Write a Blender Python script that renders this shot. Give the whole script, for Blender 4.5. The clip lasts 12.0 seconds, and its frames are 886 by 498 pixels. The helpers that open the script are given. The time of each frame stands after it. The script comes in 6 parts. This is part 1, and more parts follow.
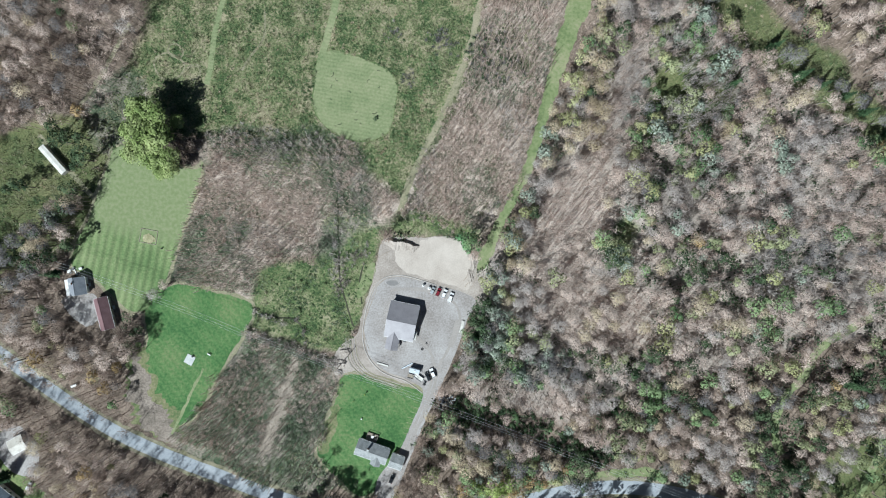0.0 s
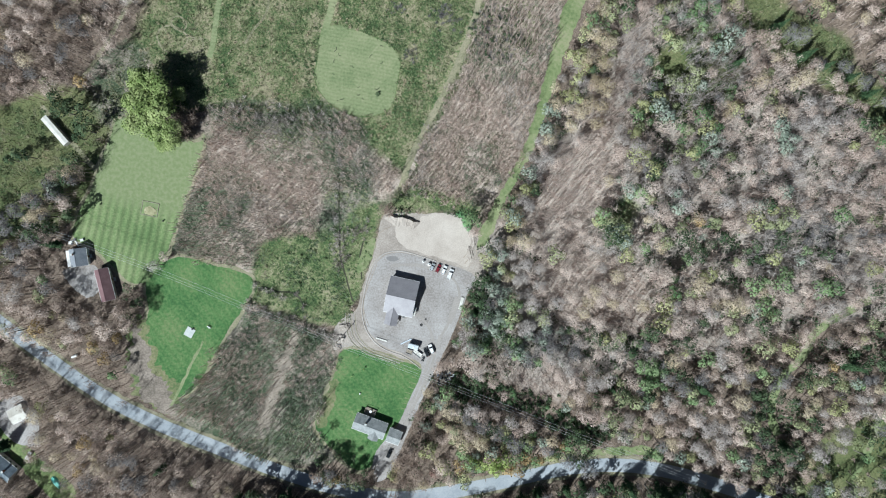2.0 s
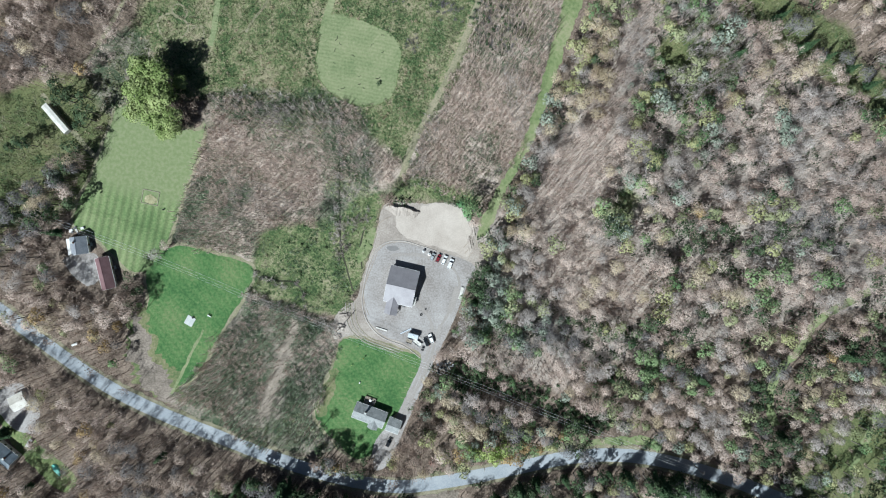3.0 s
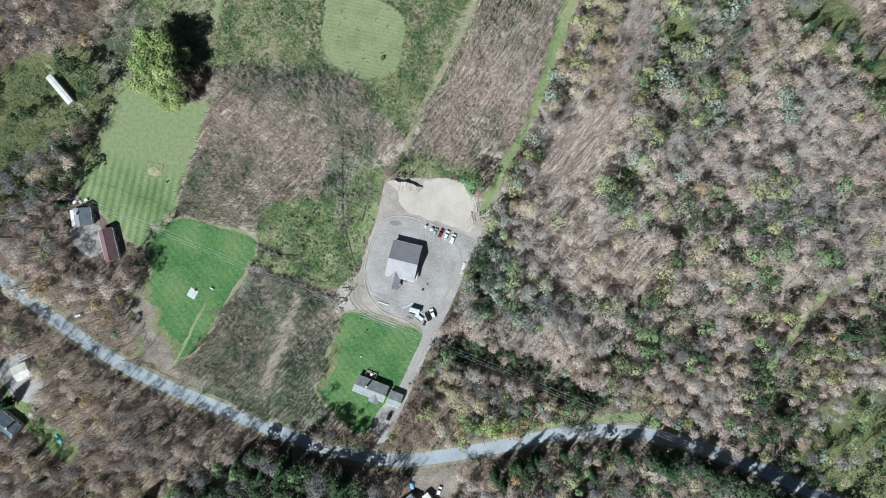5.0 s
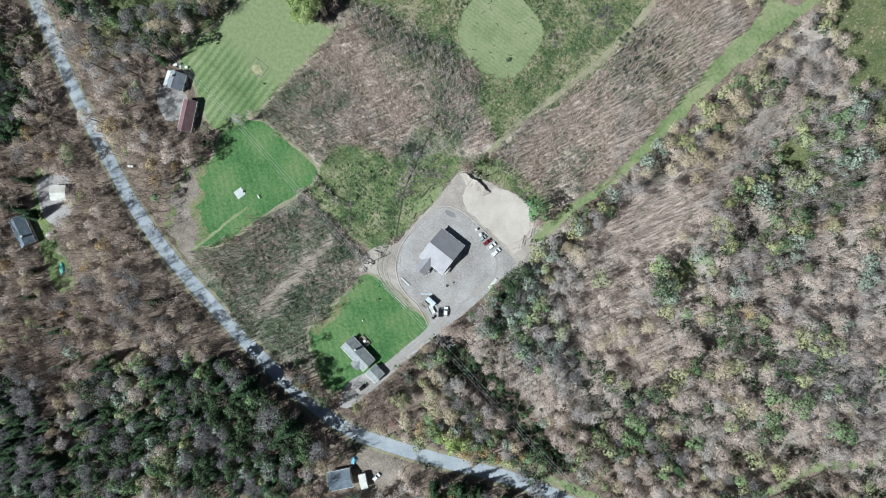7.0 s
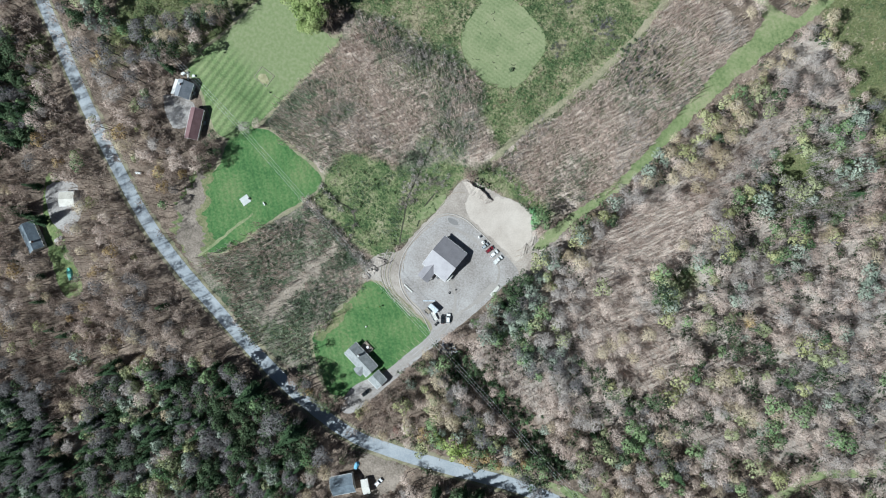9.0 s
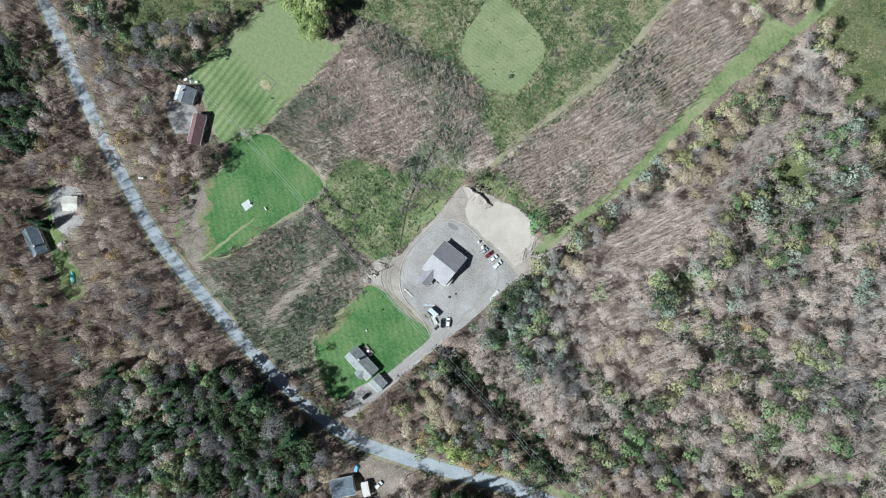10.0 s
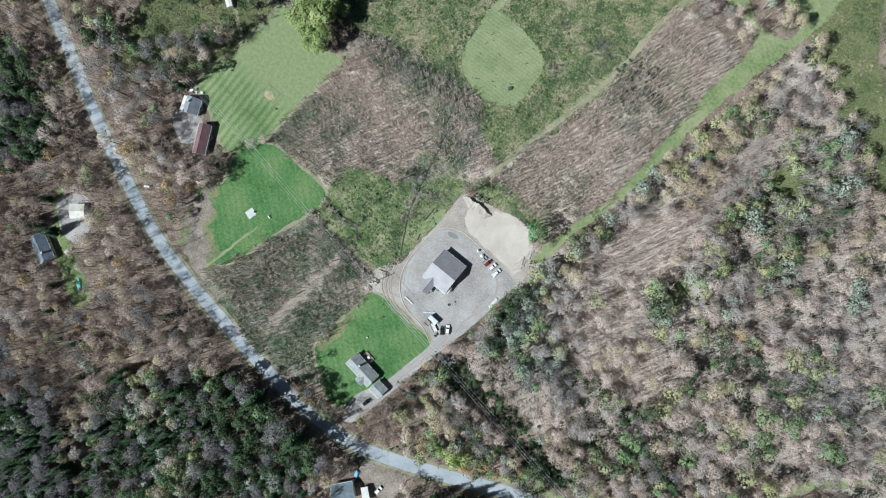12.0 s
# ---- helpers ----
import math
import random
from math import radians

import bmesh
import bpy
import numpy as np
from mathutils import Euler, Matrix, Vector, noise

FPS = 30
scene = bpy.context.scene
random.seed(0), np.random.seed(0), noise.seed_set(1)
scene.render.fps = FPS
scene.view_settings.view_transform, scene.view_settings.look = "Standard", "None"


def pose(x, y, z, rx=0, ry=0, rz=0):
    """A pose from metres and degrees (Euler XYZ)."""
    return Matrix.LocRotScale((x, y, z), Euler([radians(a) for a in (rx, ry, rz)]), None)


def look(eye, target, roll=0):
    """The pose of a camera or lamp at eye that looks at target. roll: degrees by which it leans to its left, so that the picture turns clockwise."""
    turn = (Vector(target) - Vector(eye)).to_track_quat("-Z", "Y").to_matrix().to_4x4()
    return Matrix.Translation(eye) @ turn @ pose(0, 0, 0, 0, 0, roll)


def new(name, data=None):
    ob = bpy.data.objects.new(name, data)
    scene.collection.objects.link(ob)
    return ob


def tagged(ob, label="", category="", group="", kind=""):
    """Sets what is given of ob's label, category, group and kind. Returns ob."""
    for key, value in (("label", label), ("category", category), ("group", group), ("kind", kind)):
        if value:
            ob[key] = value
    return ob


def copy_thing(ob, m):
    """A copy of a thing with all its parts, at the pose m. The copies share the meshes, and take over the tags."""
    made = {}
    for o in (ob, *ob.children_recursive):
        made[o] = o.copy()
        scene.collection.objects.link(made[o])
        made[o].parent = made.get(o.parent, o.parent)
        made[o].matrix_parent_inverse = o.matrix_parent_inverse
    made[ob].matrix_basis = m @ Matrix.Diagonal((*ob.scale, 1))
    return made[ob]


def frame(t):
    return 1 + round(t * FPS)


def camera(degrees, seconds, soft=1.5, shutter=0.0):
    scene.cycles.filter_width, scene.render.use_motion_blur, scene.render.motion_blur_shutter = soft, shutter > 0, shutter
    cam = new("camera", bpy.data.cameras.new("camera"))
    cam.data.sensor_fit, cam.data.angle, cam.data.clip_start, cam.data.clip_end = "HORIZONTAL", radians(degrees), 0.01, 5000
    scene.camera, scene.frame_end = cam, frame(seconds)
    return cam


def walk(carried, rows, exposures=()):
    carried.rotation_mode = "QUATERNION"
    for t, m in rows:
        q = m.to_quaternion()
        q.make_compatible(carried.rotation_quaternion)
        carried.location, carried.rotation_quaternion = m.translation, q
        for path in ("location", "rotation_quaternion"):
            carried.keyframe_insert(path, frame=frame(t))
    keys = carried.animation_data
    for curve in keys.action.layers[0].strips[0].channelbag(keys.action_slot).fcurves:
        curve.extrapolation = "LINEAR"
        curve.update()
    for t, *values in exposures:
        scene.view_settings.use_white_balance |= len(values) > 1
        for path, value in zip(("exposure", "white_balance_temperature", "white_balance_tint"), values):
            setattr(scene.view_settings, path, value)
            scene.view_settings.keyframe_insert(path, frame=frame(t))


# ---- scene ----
cam = camera(73.38, 12.0, 1.1)
PATH = [
    (0, 2.89, 1.80, 261.29, -0.980, 0.743, -1.421),
    (0.5, 3.20, -0.26, 261.55, -0.843, 0.846, -1.274),
    (1, 3.03, -2.90, 261.93, -1.331, 0.837, -0.839),
    (1.5, 3.02, -4.71, 261.86, -1.392, 0.844, -0.735),
    (2, 3.10, -6.09, 262.00, -1.506, 0.860, -0.596),
    (2.5, 2.77, -7.29, 262.09, -1.682, 0.828, -0.453),
    (3, 2.82, -8.44, 262.33, -1.965, 0.831, -0.331),
    (5, 2.06, -17.05, 263.51, -2.460, 0.903, 0.279),
    (5.5, 1.64, -18.61, 263.21, -1.887, 2.927, 11.859),
    (6, -0.95, -23.54, 263.31, -0.434, 3.815, 21.961),
    (6.5, -2.50, -25.71, 263.38, 0.021, 3.897, 25.093),
    (7, -3.51, -25.40, 263.59, 0.073, 3.801, 25.148),
    (9, -3.51, -23.59, 266.25, 0.454, 4.191, 25.437),
    (9.5, -3.70, -23.22, 267.40, 0.563, 4.169, 25.427),
    (10, -3.89, -22.78, 268.84, 0.717, 4.144, 25.505),
    (10.5, -3.61, -22.20, 269.83, 0.859, 4.212, 25.590),
    (11, -3.59, -22.43, 270.93, 1.129, 4.180, 25.658),
    (11.5, -3.16, -21.81, 271.92, 1.204, 4.297, 25.702),
    (12, -3.21, -21.49, 273.37, 1.351, 4.306, 25.759),
]
walk(cam, [(t, pose(*p)) for t, *p in PATH], [(0, .4, 5500, 1), (12, .4, 5500, 1)])

# ---- daylight ----
SHADOW_AZ, SUN_EL = radians(49), radians(45)
sun = new("sun", bpy.data.lights.new("sun", "SUN"))
sun.data.energy, sun.data.angle, sun.data.color = 5.0, radians(0.5), (1.0, 0.955, 0.89)
to_sun = Vector((-math.cos(SHADOW_AZ) * math.cos(SUN_EL), -math.sin(SHADOW_AZ) * math.cos(SUN_EL), math.sin(SUN_EL)))
sun.matrix_world = look(to_sun * 400, (0, 0, 0))
world = bpy.data.worlds.new("sky")
scene.world = world
world.use_nodes = True
sky = world.node_tree.nodes.new("ShaderNodeTexSky")
sky.sky_type, sky.sun_disc = "NISHITA", False
sky.sun_elevation, sky.sun_rotation = SUN_EL, math.atan2(to_sun.x, to_sun.y)
world.node_tree.links.new(sky.outputs[0], world.node_tree.nodes["Background"].inputs[0])
world.node_tree.nodes["Background"].inputs[1].default_value = 0.022
scene.view_settings.exposure = 0.0


# ---- materials ----
def shade(name, colours, scale=0.2, fine=3.0, rough=0.9, bump=0.0, metal=0.0, stripes=None, fine_mix=0.45, detail=4.0, per_object=0.0, through_light=0.0, zone=0.0, span=0.22):
    """A surface whose colour wanders between the given ones at two real-world scales (1 / metres)."""
    m = bpy.data.materials.new(name)
    m.use_nodes = True
    nt = m.node_tree
    bsdf = nt.nodes["Principled BSDF"]
    geo = nt.nodes.new("ShaderNodeNewGeometry")
    big, small = nt.nodes.new("ShaderNodeTexNoise"), nt.nodes.new("ShaderNodeTexNoise")
    for n, s, d in ((big, scale, detail), (small, fine, 3.0)):
        nt.links.new(geo.outputs["Position"], n.inputs["Vector"])
        n.inputs["Scale"].default_value, n.inputs["Detail"].default_value = s, d
        n.inputs["Roughness"].default_value = 0.6
    mix = nt.nodes.new("ShaderNodeMix")
    mix.inputs[0].default_value = fine_mix
    nt.links.new(big.outputs["Fac"], mix.inputs[2])
    nt.links.new(small.outputs["Fac"], mix.inputs[3])
    value = mix.outputs[0]
    if zone:
        wide, stretch = nt.nodes.new("ShaderNodeTexNoise"), nt.nodes.new("ShaderNodeMath")
        nt.links.new(geo.outputs["Position"], wide.inputs["Vector"])
        wide.inputs["Scale"].default_value, wide.inputs["Detail"].default_value = .022, 2.0
        stretch.operation = "MULTIPLY_ADD"
        stretch.inputs[1].default_value, stretch.inputs[2].default_value = zone, -zone / 2
        nt.links.new(wide.outputs["Fac"], stretch.inputs[0])
        both_scales = nt.nodes.new("ShaderNodeMath")
        nt.links.new(stretch.outputs[0], both_scales.inputs[0])
        nt.links.new(value, both_scales.inputs[1])
        value = both_scales.outputs[0]
    if per_object:
        info = nt.nodes.new("ShaderNodeObjectInfo")
        add = nt.nodes.new("ShaderNodeMath")
        add.operation = "MULTIPLY_ADD"
        add.inputs[1].default_value = per_object
        nt.links.new(info.outputs["Random"], add.inputs[0])
        nt.links.new(value, add.inputs[2])
        value = add.outputs[0]
    ramp = nt.nodes.new("ShaderNodeValToRGB")
    el = ramp.color_ramp.elements
    lo, hi = 0.5 - span / 2, 0.5 + span / 2
    while len(el) < len(colours):
        el.new(0.5)
    for i, c in enumerate(colours):
        el[i].position = lo + (hi - lo) * i / max(1, len(colours) - 1)
        el[i].color = (*c, 1)
    nt.links.new(value, ramp.inputs[0])
    colour = ramp.outputs[0]
    if stripes:
        angle, width, strength = stripes
        turn = nt.nodes.new("ShaderNodeMapping")
        turn.inputs["Rotation"].default_value = (0, 0, -radians(angle))
        nt.links.new(geo.outputs["Position"], turn.inputs["Vector"])
        wave = nt.nodes.new("ShaderNodeTexWave")
        wave.bands_direction = "X"
        wave.inputs["Scale"].default_value = 0.314 / width
        wave.inputs["Distortion"].default_value, wave.inputs["Detail"].default_value = 1.2, 2.0
        nt.links.new(turn.outputs[0], wave.inputs["Vector"])
        tone = nt.nodes.new("ShaderNodeMix")
        tone.data_type, tone.blend_type = "RGBA", "OVERLAY"
        tone.inputs[0].default_value = strength
        nt.links.new(colour, tone.inputs[6])
        nt.links.new(wave.outputs["Color"], tone.inputs[7])
        colour = tone.outputs[2]
    nt.links.new(colour, bsdf.inputs["Base Color"])
    bsdf.inputs["Roughness"].default_value, bsdf.inputs["Metallic"].default_value = rough, metal
    bsdf.inputs["Specular IOR Level"].default_value = 0.3 if rough > 0.6 else 0.5
    if bump:
        b = nt.nodes.new("ShaderNodeBump")
        b.inputs["Strength"].default_value, b.inputs["Distance"].default_value = 1.0, bump
        nt.links.new(mix.outputs[0], b.inputs["Height"])
        nt.links.new(b.outputs[0], bsdf.inputs["Normal"])
    if through_light:
        leaf, both = nt.nodes.new("ShaderNodeBsdfTranslucent"), nt.nodes.new("ShaderNodeMixShader")
        nt.links.new(colour, leaf.inputs[0])
        both.inputs[0].default_value = through_light
        nt.links.new(bsdf.outputs[0], both.inputs[1])
        nt.links.new(leaf.outputs[0], both.inputs[2])
        nt.links.new(both.outputs[0], nt.nodes["Material Output"].inputs[0])
    return m


M = {}
M["litter"] = shade("leaf_litter", [(.13, .112, .09), (.225, .188, .155), (.32, .272, .23)], .1, 1.1, bump=.4, detail=7)
M["meadow"] = shade("meadow_grass", [(.078, .105, .05), (.15, .172, .085), (.228, .228, .128), (.29, .26, .17)], .055, .8, bump=.5, detail=8)
M["meadow_dark"] = shade("meadow_strip_grass", [(.08, .125, .045), (.125, .17, .065), (.2, .22, .1)], .06, .9, bump=.4, detail=8)
M["brush"] = shade("brush_floor", [(.19, .175, .125), (.29, .245, .2), (.37, .315, .26)], .05, .8, bump=.6, detail=8)
M["thicket"] = shade("green_thicket_floor", [(.085, .125, .045), (.155, .2, .075), (.25, .265, .125)], .08, .9, bump=.5, detail=8)
M["lawn"] = shade("mown_lawn", [(.046, .112, .034), (.073, .154, .048), (.11, .185, .065), (.158, .205, .086)], .05, .9, bump=.05, stripes=(38, 3.0, .07), detail=7)
M["lawn_striped"] = shade("striped_lawn", [(.1, .155, .058), (.148, .203, .083), (.215, .255, .122)], .06, 1.1, bump=.05, stripes=(-14, 3.4, .2), detail=8)
M["scrub"] = shade("grey_green_scrub", [(.125, .165, .105), (.21, .255, .165), (.31, .35, .24)], .07, .35, fine_mix=.3, through_light=.25, zone=.6)
M["straw"] = shade("pale_straw", [(.24, .23, .12), (.32, .3, .175), (.4, .37, .235)], .6, 3.0, bump=.1)
M["worn_grass"] = shade("worn_olive_grass", [(.085, .13, .05), (.13, .158, .068), (.18, .185, .092), (.24, .22, .13)], .08, .9, bump=.1, detail=8)
M["leaf_fresh"] = shade("fresh_green_leaves", [(.1, .21, .09), (.175, .315, .145), (.26, .42, .21)], .15, 1.2, through_light=.25, fine_mix=.25)
M["roof_cream"] = shade("faded_cream_roof", [(.4, .37, .32), (.48, .45, .395), (.55, .52, .465)], .4, 3.0, rough=.6)
M["weeds"] = shade("green_weeds", [(.065, .102, .043), (.125, .163, .072), (.19, .213, .103), (.285, .265, .168)], .12, .35, fine_mix=.3, through_light=.2, zone=.6)


def lawn_passing(pale, striped, angle, start, width):
    """The striped lawn, which passes into the paler one along a soft line."""
    m = striped.copy()
    m.name = "lawn_pale_to_striped"
    nt = m.node_tree
    bsdf = nt.nodes["Principled BSDF"]
    geo = next(n for n in nt.nodes if n.bl_idname == "ShaderNodeNewGeometry")
    dot, fade, wob, ramp, mix = (nt.nodes.new("ShaderNode" + k) for k in ("VectorMath", "MapRange", "TexNoise", "ValToRGB", "Mix"))
    dot.operation = "DOT_PRODUCT"
    dot.inputs[1].default_value = (math.cos(radians(angle)), math.sin(radians(angle)), 0)
    nt.links.new(geo.outputs["Position"], dot.inputs[0])
    fade.inputs["From Min"].default_value, fade.inputs["From Max"].default_value = start - width, start + width
    nt.links.new(dot.outputs["Value"], fade.inputs["Value"])
    wob.inputs["Scale"].default_value, wob.inputs["Detail"].default_value = .7, 6
    nt.links.new(geo.outputs["Position"], wob.inputs["Vector"])
    for k, c in enumerate(pale):
        if k > 1:
            ramp.color_ramp.elements.new(.5)
    for k, c in enumerate(pale):
        ramp.color_ramp.elements[k].position, ramp.color_ramp.elements[k].color = .38 + .24 * k / (len(pale) - 1), (*c, 1)
    nt.links.new(wob.outputs["Fac"], ramp.inputs[0])
    mix.data_type = "RGBA"
    nt.links.new(fade.outputs[0], mix.inputs[0])
    nt.links.new(bsdf.inputs["Base Color"].links[0].from_socket, mix.inputs[6])
    nt.links.new(ramp.outputs[0], mix.inputs[7])
    nt.links.new(mix.outputs[2], bsdf.inputs["Base Color"])
    return m


M["lawn_west"] = lawn_passing([(.175, .215, .098), (.2, .238, .115), (.232, .257, .138)], M["lawn_striped"], 76, -25.5, 4)
M["trail"] = shade("mown_trail", [(.125, .167, .068), (.175, .215, .096), (.222, .247, .124), (.275, .273, .16)], .06, .7, bump=.1, detail=8)
M["patch"] = shade("mown_patch", [(.15, .19, .088), (.21, .24, .122), (.265, .278, .155)], .09, 1.0, bump=.06, stripes=(78, 1.6, .06), detail=8)
M["ditch"] = shade("dark_wet_soil", [(.035, .04, .022), (.07, .07, .045)], .2, 1.5, bump=.2)
M["path"] = shade("worn_path", [(.17, .165, .1), (.25, .235, .15), (.33, .29, .205)], .15, 1.5, bump=.1)
M["gravel"] = shade("grey_gravel", [(.235, .21, .195), (.305, .28, .265), (.355, .332, .32), (.42, .398, .385)], .07, 1.4, bump=.05, detail=14, fine_mix=.4)
M["kerb"] = shade("stone_dust", [(.38, .35, .325), (.47, .435, .405)], .3, 2.0, bump=.05)
M["track"] = shade("trodden_pink_tan_earth", [(.24, .2, .155), (.33, .275, .225), (.43, .365, .305)], .12, .9, bump=.2)
M["tyre_mark"] = shade("brownish_gravel", [(.29, .262, .242), (.35, .322, .3)], .2, 1.6)
M["stain"] = shade("damp_gravel", [(.2, .19, .185), (.235, .222, .215)], .3, 2.0)
M["dirt"] = shade("brown_dirt", [(.26, .223, .193), (.345, .3, .263), (.43, .38, .335)], .12, 1.6, bump=.2, detail=12)
M["sand"] = shade("pale_sandy_dirt", [(.4, .345, .3), (.48, .422, .37), (.555, .495, .438)], .1, 2.4, bump=.08, detail=12)
M["asphalt"] = shade("worn_asphalt", [(.265, .29, .32), (.33, .352, .378), (.39, .407, .425)], .1, 2.0, bump=.02, detail=8)
M["shoulder"] = shade("road_shoulder", [(.15, .15, .08), (.23, .21, .14), (.3, .27, .2)], .2, 1.5, bump=.1)
M["concrete"] = shade("pale_concrete", [(.42, .44, .42), (.5, .515, .5), (.57, .58, .56)], .3, 4.0, bump=.01)
M["water"] = shade("dark_pond_water", [(.008, .010, .013), (.012, .014, .018)], .2, 1.0, rough=.05)
M["bark"] = shade("grey_bark", [(.12, .10, .085), (.2, .175, .155), (.3, .27, .245)], .3, 4.0)
M["twig_grey"] = shade("grey_twigs", [(.295, .25, .225), (.38, .33, .3), (.45, .398, .365), (.5, .447, .415)], .2, .9, per_object=.05, fine_mix=.25, through_light=.2, zone=.7, span=.15)
M["twig_brown"] = shade("brown_twigs", [(.45, .347, .292), (.57, .455, .39), (.65, .535, .465)], .2, .9, per_object=.05, fine_mix=.25, through_light=.2, zone=.7, span=.15)
M["twig_russet"] = shade("russet_brown_twigs", [(.27, .2, .16), (.36, .277, .226), (.44, .352, .295)], .2, .9, fine_mix=.25, through_light=.2, zone=.7, span=.15)
# partly the twigs' own purple-grey, partly shade put into the colour
M["twig_dusk"] = shade("purple_grey_twigs_part_shade", [(.11, .103, .1), (.175, .163, .16), (.255, .237, .233)], .2, .9, fine_mix=.25)
M["leaf_deep"] = shade("deep_green_leaves", [(.035, .06, .028), (.07, .105, .05), (.12, .16, .082)], .15, 1.2, through_light=.15, fine_mix=.25)
M["twig_tan"] = shade("tan_twigs_with_last_leaves", [(.4, .32, .21), (.52, .425, .29), (.61, .515, .37)], .2, .9, per_object=.05, fine_mix=.25, through_light=.2, zone=.7, span=.15)
M["leaf_yellow"] = shade("yellow_leaves", [(.29, .29, .135), (.41, .41, .205), (.51, .505, .28)], .15, 1.2, through_light=.3, fine_mix=.25)
M["leaf_olive"] = shade("olive_leaves", [(.19, .21, .11), (.28, .3, .16), (.37, .385, .215)], .2, 1.2, through_light=.2, fine_mix=.25, zone=.7, span=.15)
M["leaf_green"] = shade("green_leaves", [(.105, .175, .075), (.175, .255, .115), (.265, .345, .17)], .2, 1.2, through_light=.2, fine_mix=.25, zone=.7, span=.15)
M["leaf_lime"] = shade("yellow_green_leaves", [(.22, .3, .07), (.36, .44, .14), (.5, .56, .23)], .15, 1.2, through_light=.3, fine_mix=.25)
M["leaf_giant"] = shade("pale_green_leaves", [(.19, .255, .08), (.31, .38, .14), (.43, .48, .215)], .15, 1.2, through_light=.3, fine_mix=.25)
M["leaf_blue"] = shade("grey_green_leaves", [(.2, .235, .185), (.295, .335, .265), (.41, .45, .365)], .2, 1.2, through_light=.2, fine_mix=.25, span=.15)
M["leaf_orange"] = shade("orange_leaves", [(.32, .22, .1), (.43, .31, .155), (.52, .4, .22)], .15, 1.2, through_light=.25, fine_mix=.25)
M["leaf_red"] = shade("russet_leaves", [(.3, .18, .15), (.4, .25, .21), (.47, .32, .27)], .15, 1.2, through_light=.25, fine_mix=.25)
M["needle"] = shade("dark_needles", [(.02, .045, .018), (.04, .075, .03), (.07, .11, .05)], .2, 1.5)
M["roof_grey"] = shade("grey_metal_roof", [(.26, .243, .258), (.3, .283, .298), (.34, .322, .338)], .3, 5.0, rough=.5)
M["shingle"] = shade("weathered_grey_shingles", [(.2, .21, .21), (.275, .285, .285), (.345, .355, .355)], .6, 4.0, rough=.85, bump=.02)
M["roof_slate"] = shade("slate_grey_metal_roof", [(.19, .205, .235), (.24, .255, .285), (.29, .305, .335)], .5, 4.0, rough=.5)
M["roof_blue"] = shade("blue_grey_roof", [(.1, .125, .15), (.14, .17, .2), (.19, .225, .26)], .5, 4.0, rough=.55)
M["roof_red"] = shade("dull_maroon_metal_roof", [(.15, .085, .09), (.185, .108, .113), (.22, .135, .14)], .4, 4.0, rough=.55)
M["roof_white"] = shade("cream_painted_roof", [(.5, .48, .43), (.6, .58, .53), (.68, .665, .62)], .4, 3.0, rough=.5)
M["siding"] = shade("white_siding", [(.6, .59, .56), (.68, .67, .65)], .5, 4.0, rough=.6)
M["siding_tan"] = shade("tan_siding", [(.36, .31, .25), (.43, .38, .31)], .5, 4.0, rough=.6)
M["trim"] = shade("white_trim", [(.66, .66, .64), (.74, .74, .73)], .5, 6.0, rough=.5)
M["door"] = shade("brown_door", [(.12, .07, .045), (.17, .1, .06)], .8, 8.0, rough=.5)
M["deck"] = shade("weathered_deck_wood", [(.22, .18, .14), (.3, .26, .21), (.38, .34, .29)], .5, 6.0)
M["pole"] = shade("weathered_pole_wood", [(.22, .18, .14), (.32, .27, .22)], .5, 6.0)
# pale base colour stands in for the sun's glint on the cables
M["wire"] = shade("cable_glint_pale", [(.6, .6, .6), (.7, .7, .7)], .5, 6.0, rough=.35, metal=.1)
M["dark"] = shade("black_rubber", [(.018, .018, .02), (.03, .03, .032)], .8, 6.0, rough=.7)
M["steel"] = shade("grey_steel", [(.4, .4, .41), (.5, .5, .51)], .8, 6.0, rough=.4, metal=.8)
M["brick"] = shade("red_chimney_brick", [(.22, .1, .07), (.3, .15, .1)], .8, 6.0)
M["paint_white"] = shade("white_car_paint", [(.74, .74, .74), (.8, .8, .8)], .8, 6.0, rough=.25)
M["paint_red"] = shade("dark_red_car_paint", [(.14, .015, .022), (.18, .02, .03)], .8, 6.0, rough=.25)
M["paint_black"] = shade("black_car_paint", [(.015, .017, .02), (.025, .027, .03)], .8, 6.0, rough=.2)
M["paint_silver"] = shade("silver_car_paint", [(.45, .48, .5), (.52, .55, .57)], .8, 6.0, rough=.3, metal=.3)
M["paint_blue"] = shade("pale_blue_grey_panel", [(.5, .55, .6), (.58, .63, .68)], .8, 6.0, rough=.4)
M["tarp_teal"] = shade("teal_tarp", [(.15, .55, .45), (.25, .65, .55)], .8, 3.0, rough=.5)
M["tarp_blue"] = shade("bright_blue_tarp", [(.1, .32, .5), (.22, .47, .66)], .8, 3.0, rough=.5)
M["fabric"] = shade("black_plastic_film", [(.012, .012, .013), (.025, .025, .027)], .8, 3.0, rough=.45)
M["lamp_glass"] = shade("lamp_lens", [(.7, .7, .68), (.8, .8, .78)], .8, 6.0, rough=.15)
M["lamp_red"] = shade("red_lamp_lens", [(.35, .02, .02), (.42, .03, .03)], .8, 6.0, rough=.2)
M["stripe"] = shade("roof_vent_grey", [(.1, .1, .105), (.14, .14, .145)], .8, 6.0, rough=.5)
glass = bpy.data.materials.new("window_glass")
glass.use_nodes = True
gb = glass.node_tree.nodes["Principled BSDF"]
gb.inputs["Base Color"].default_value = (.02, .025, .03, 1)
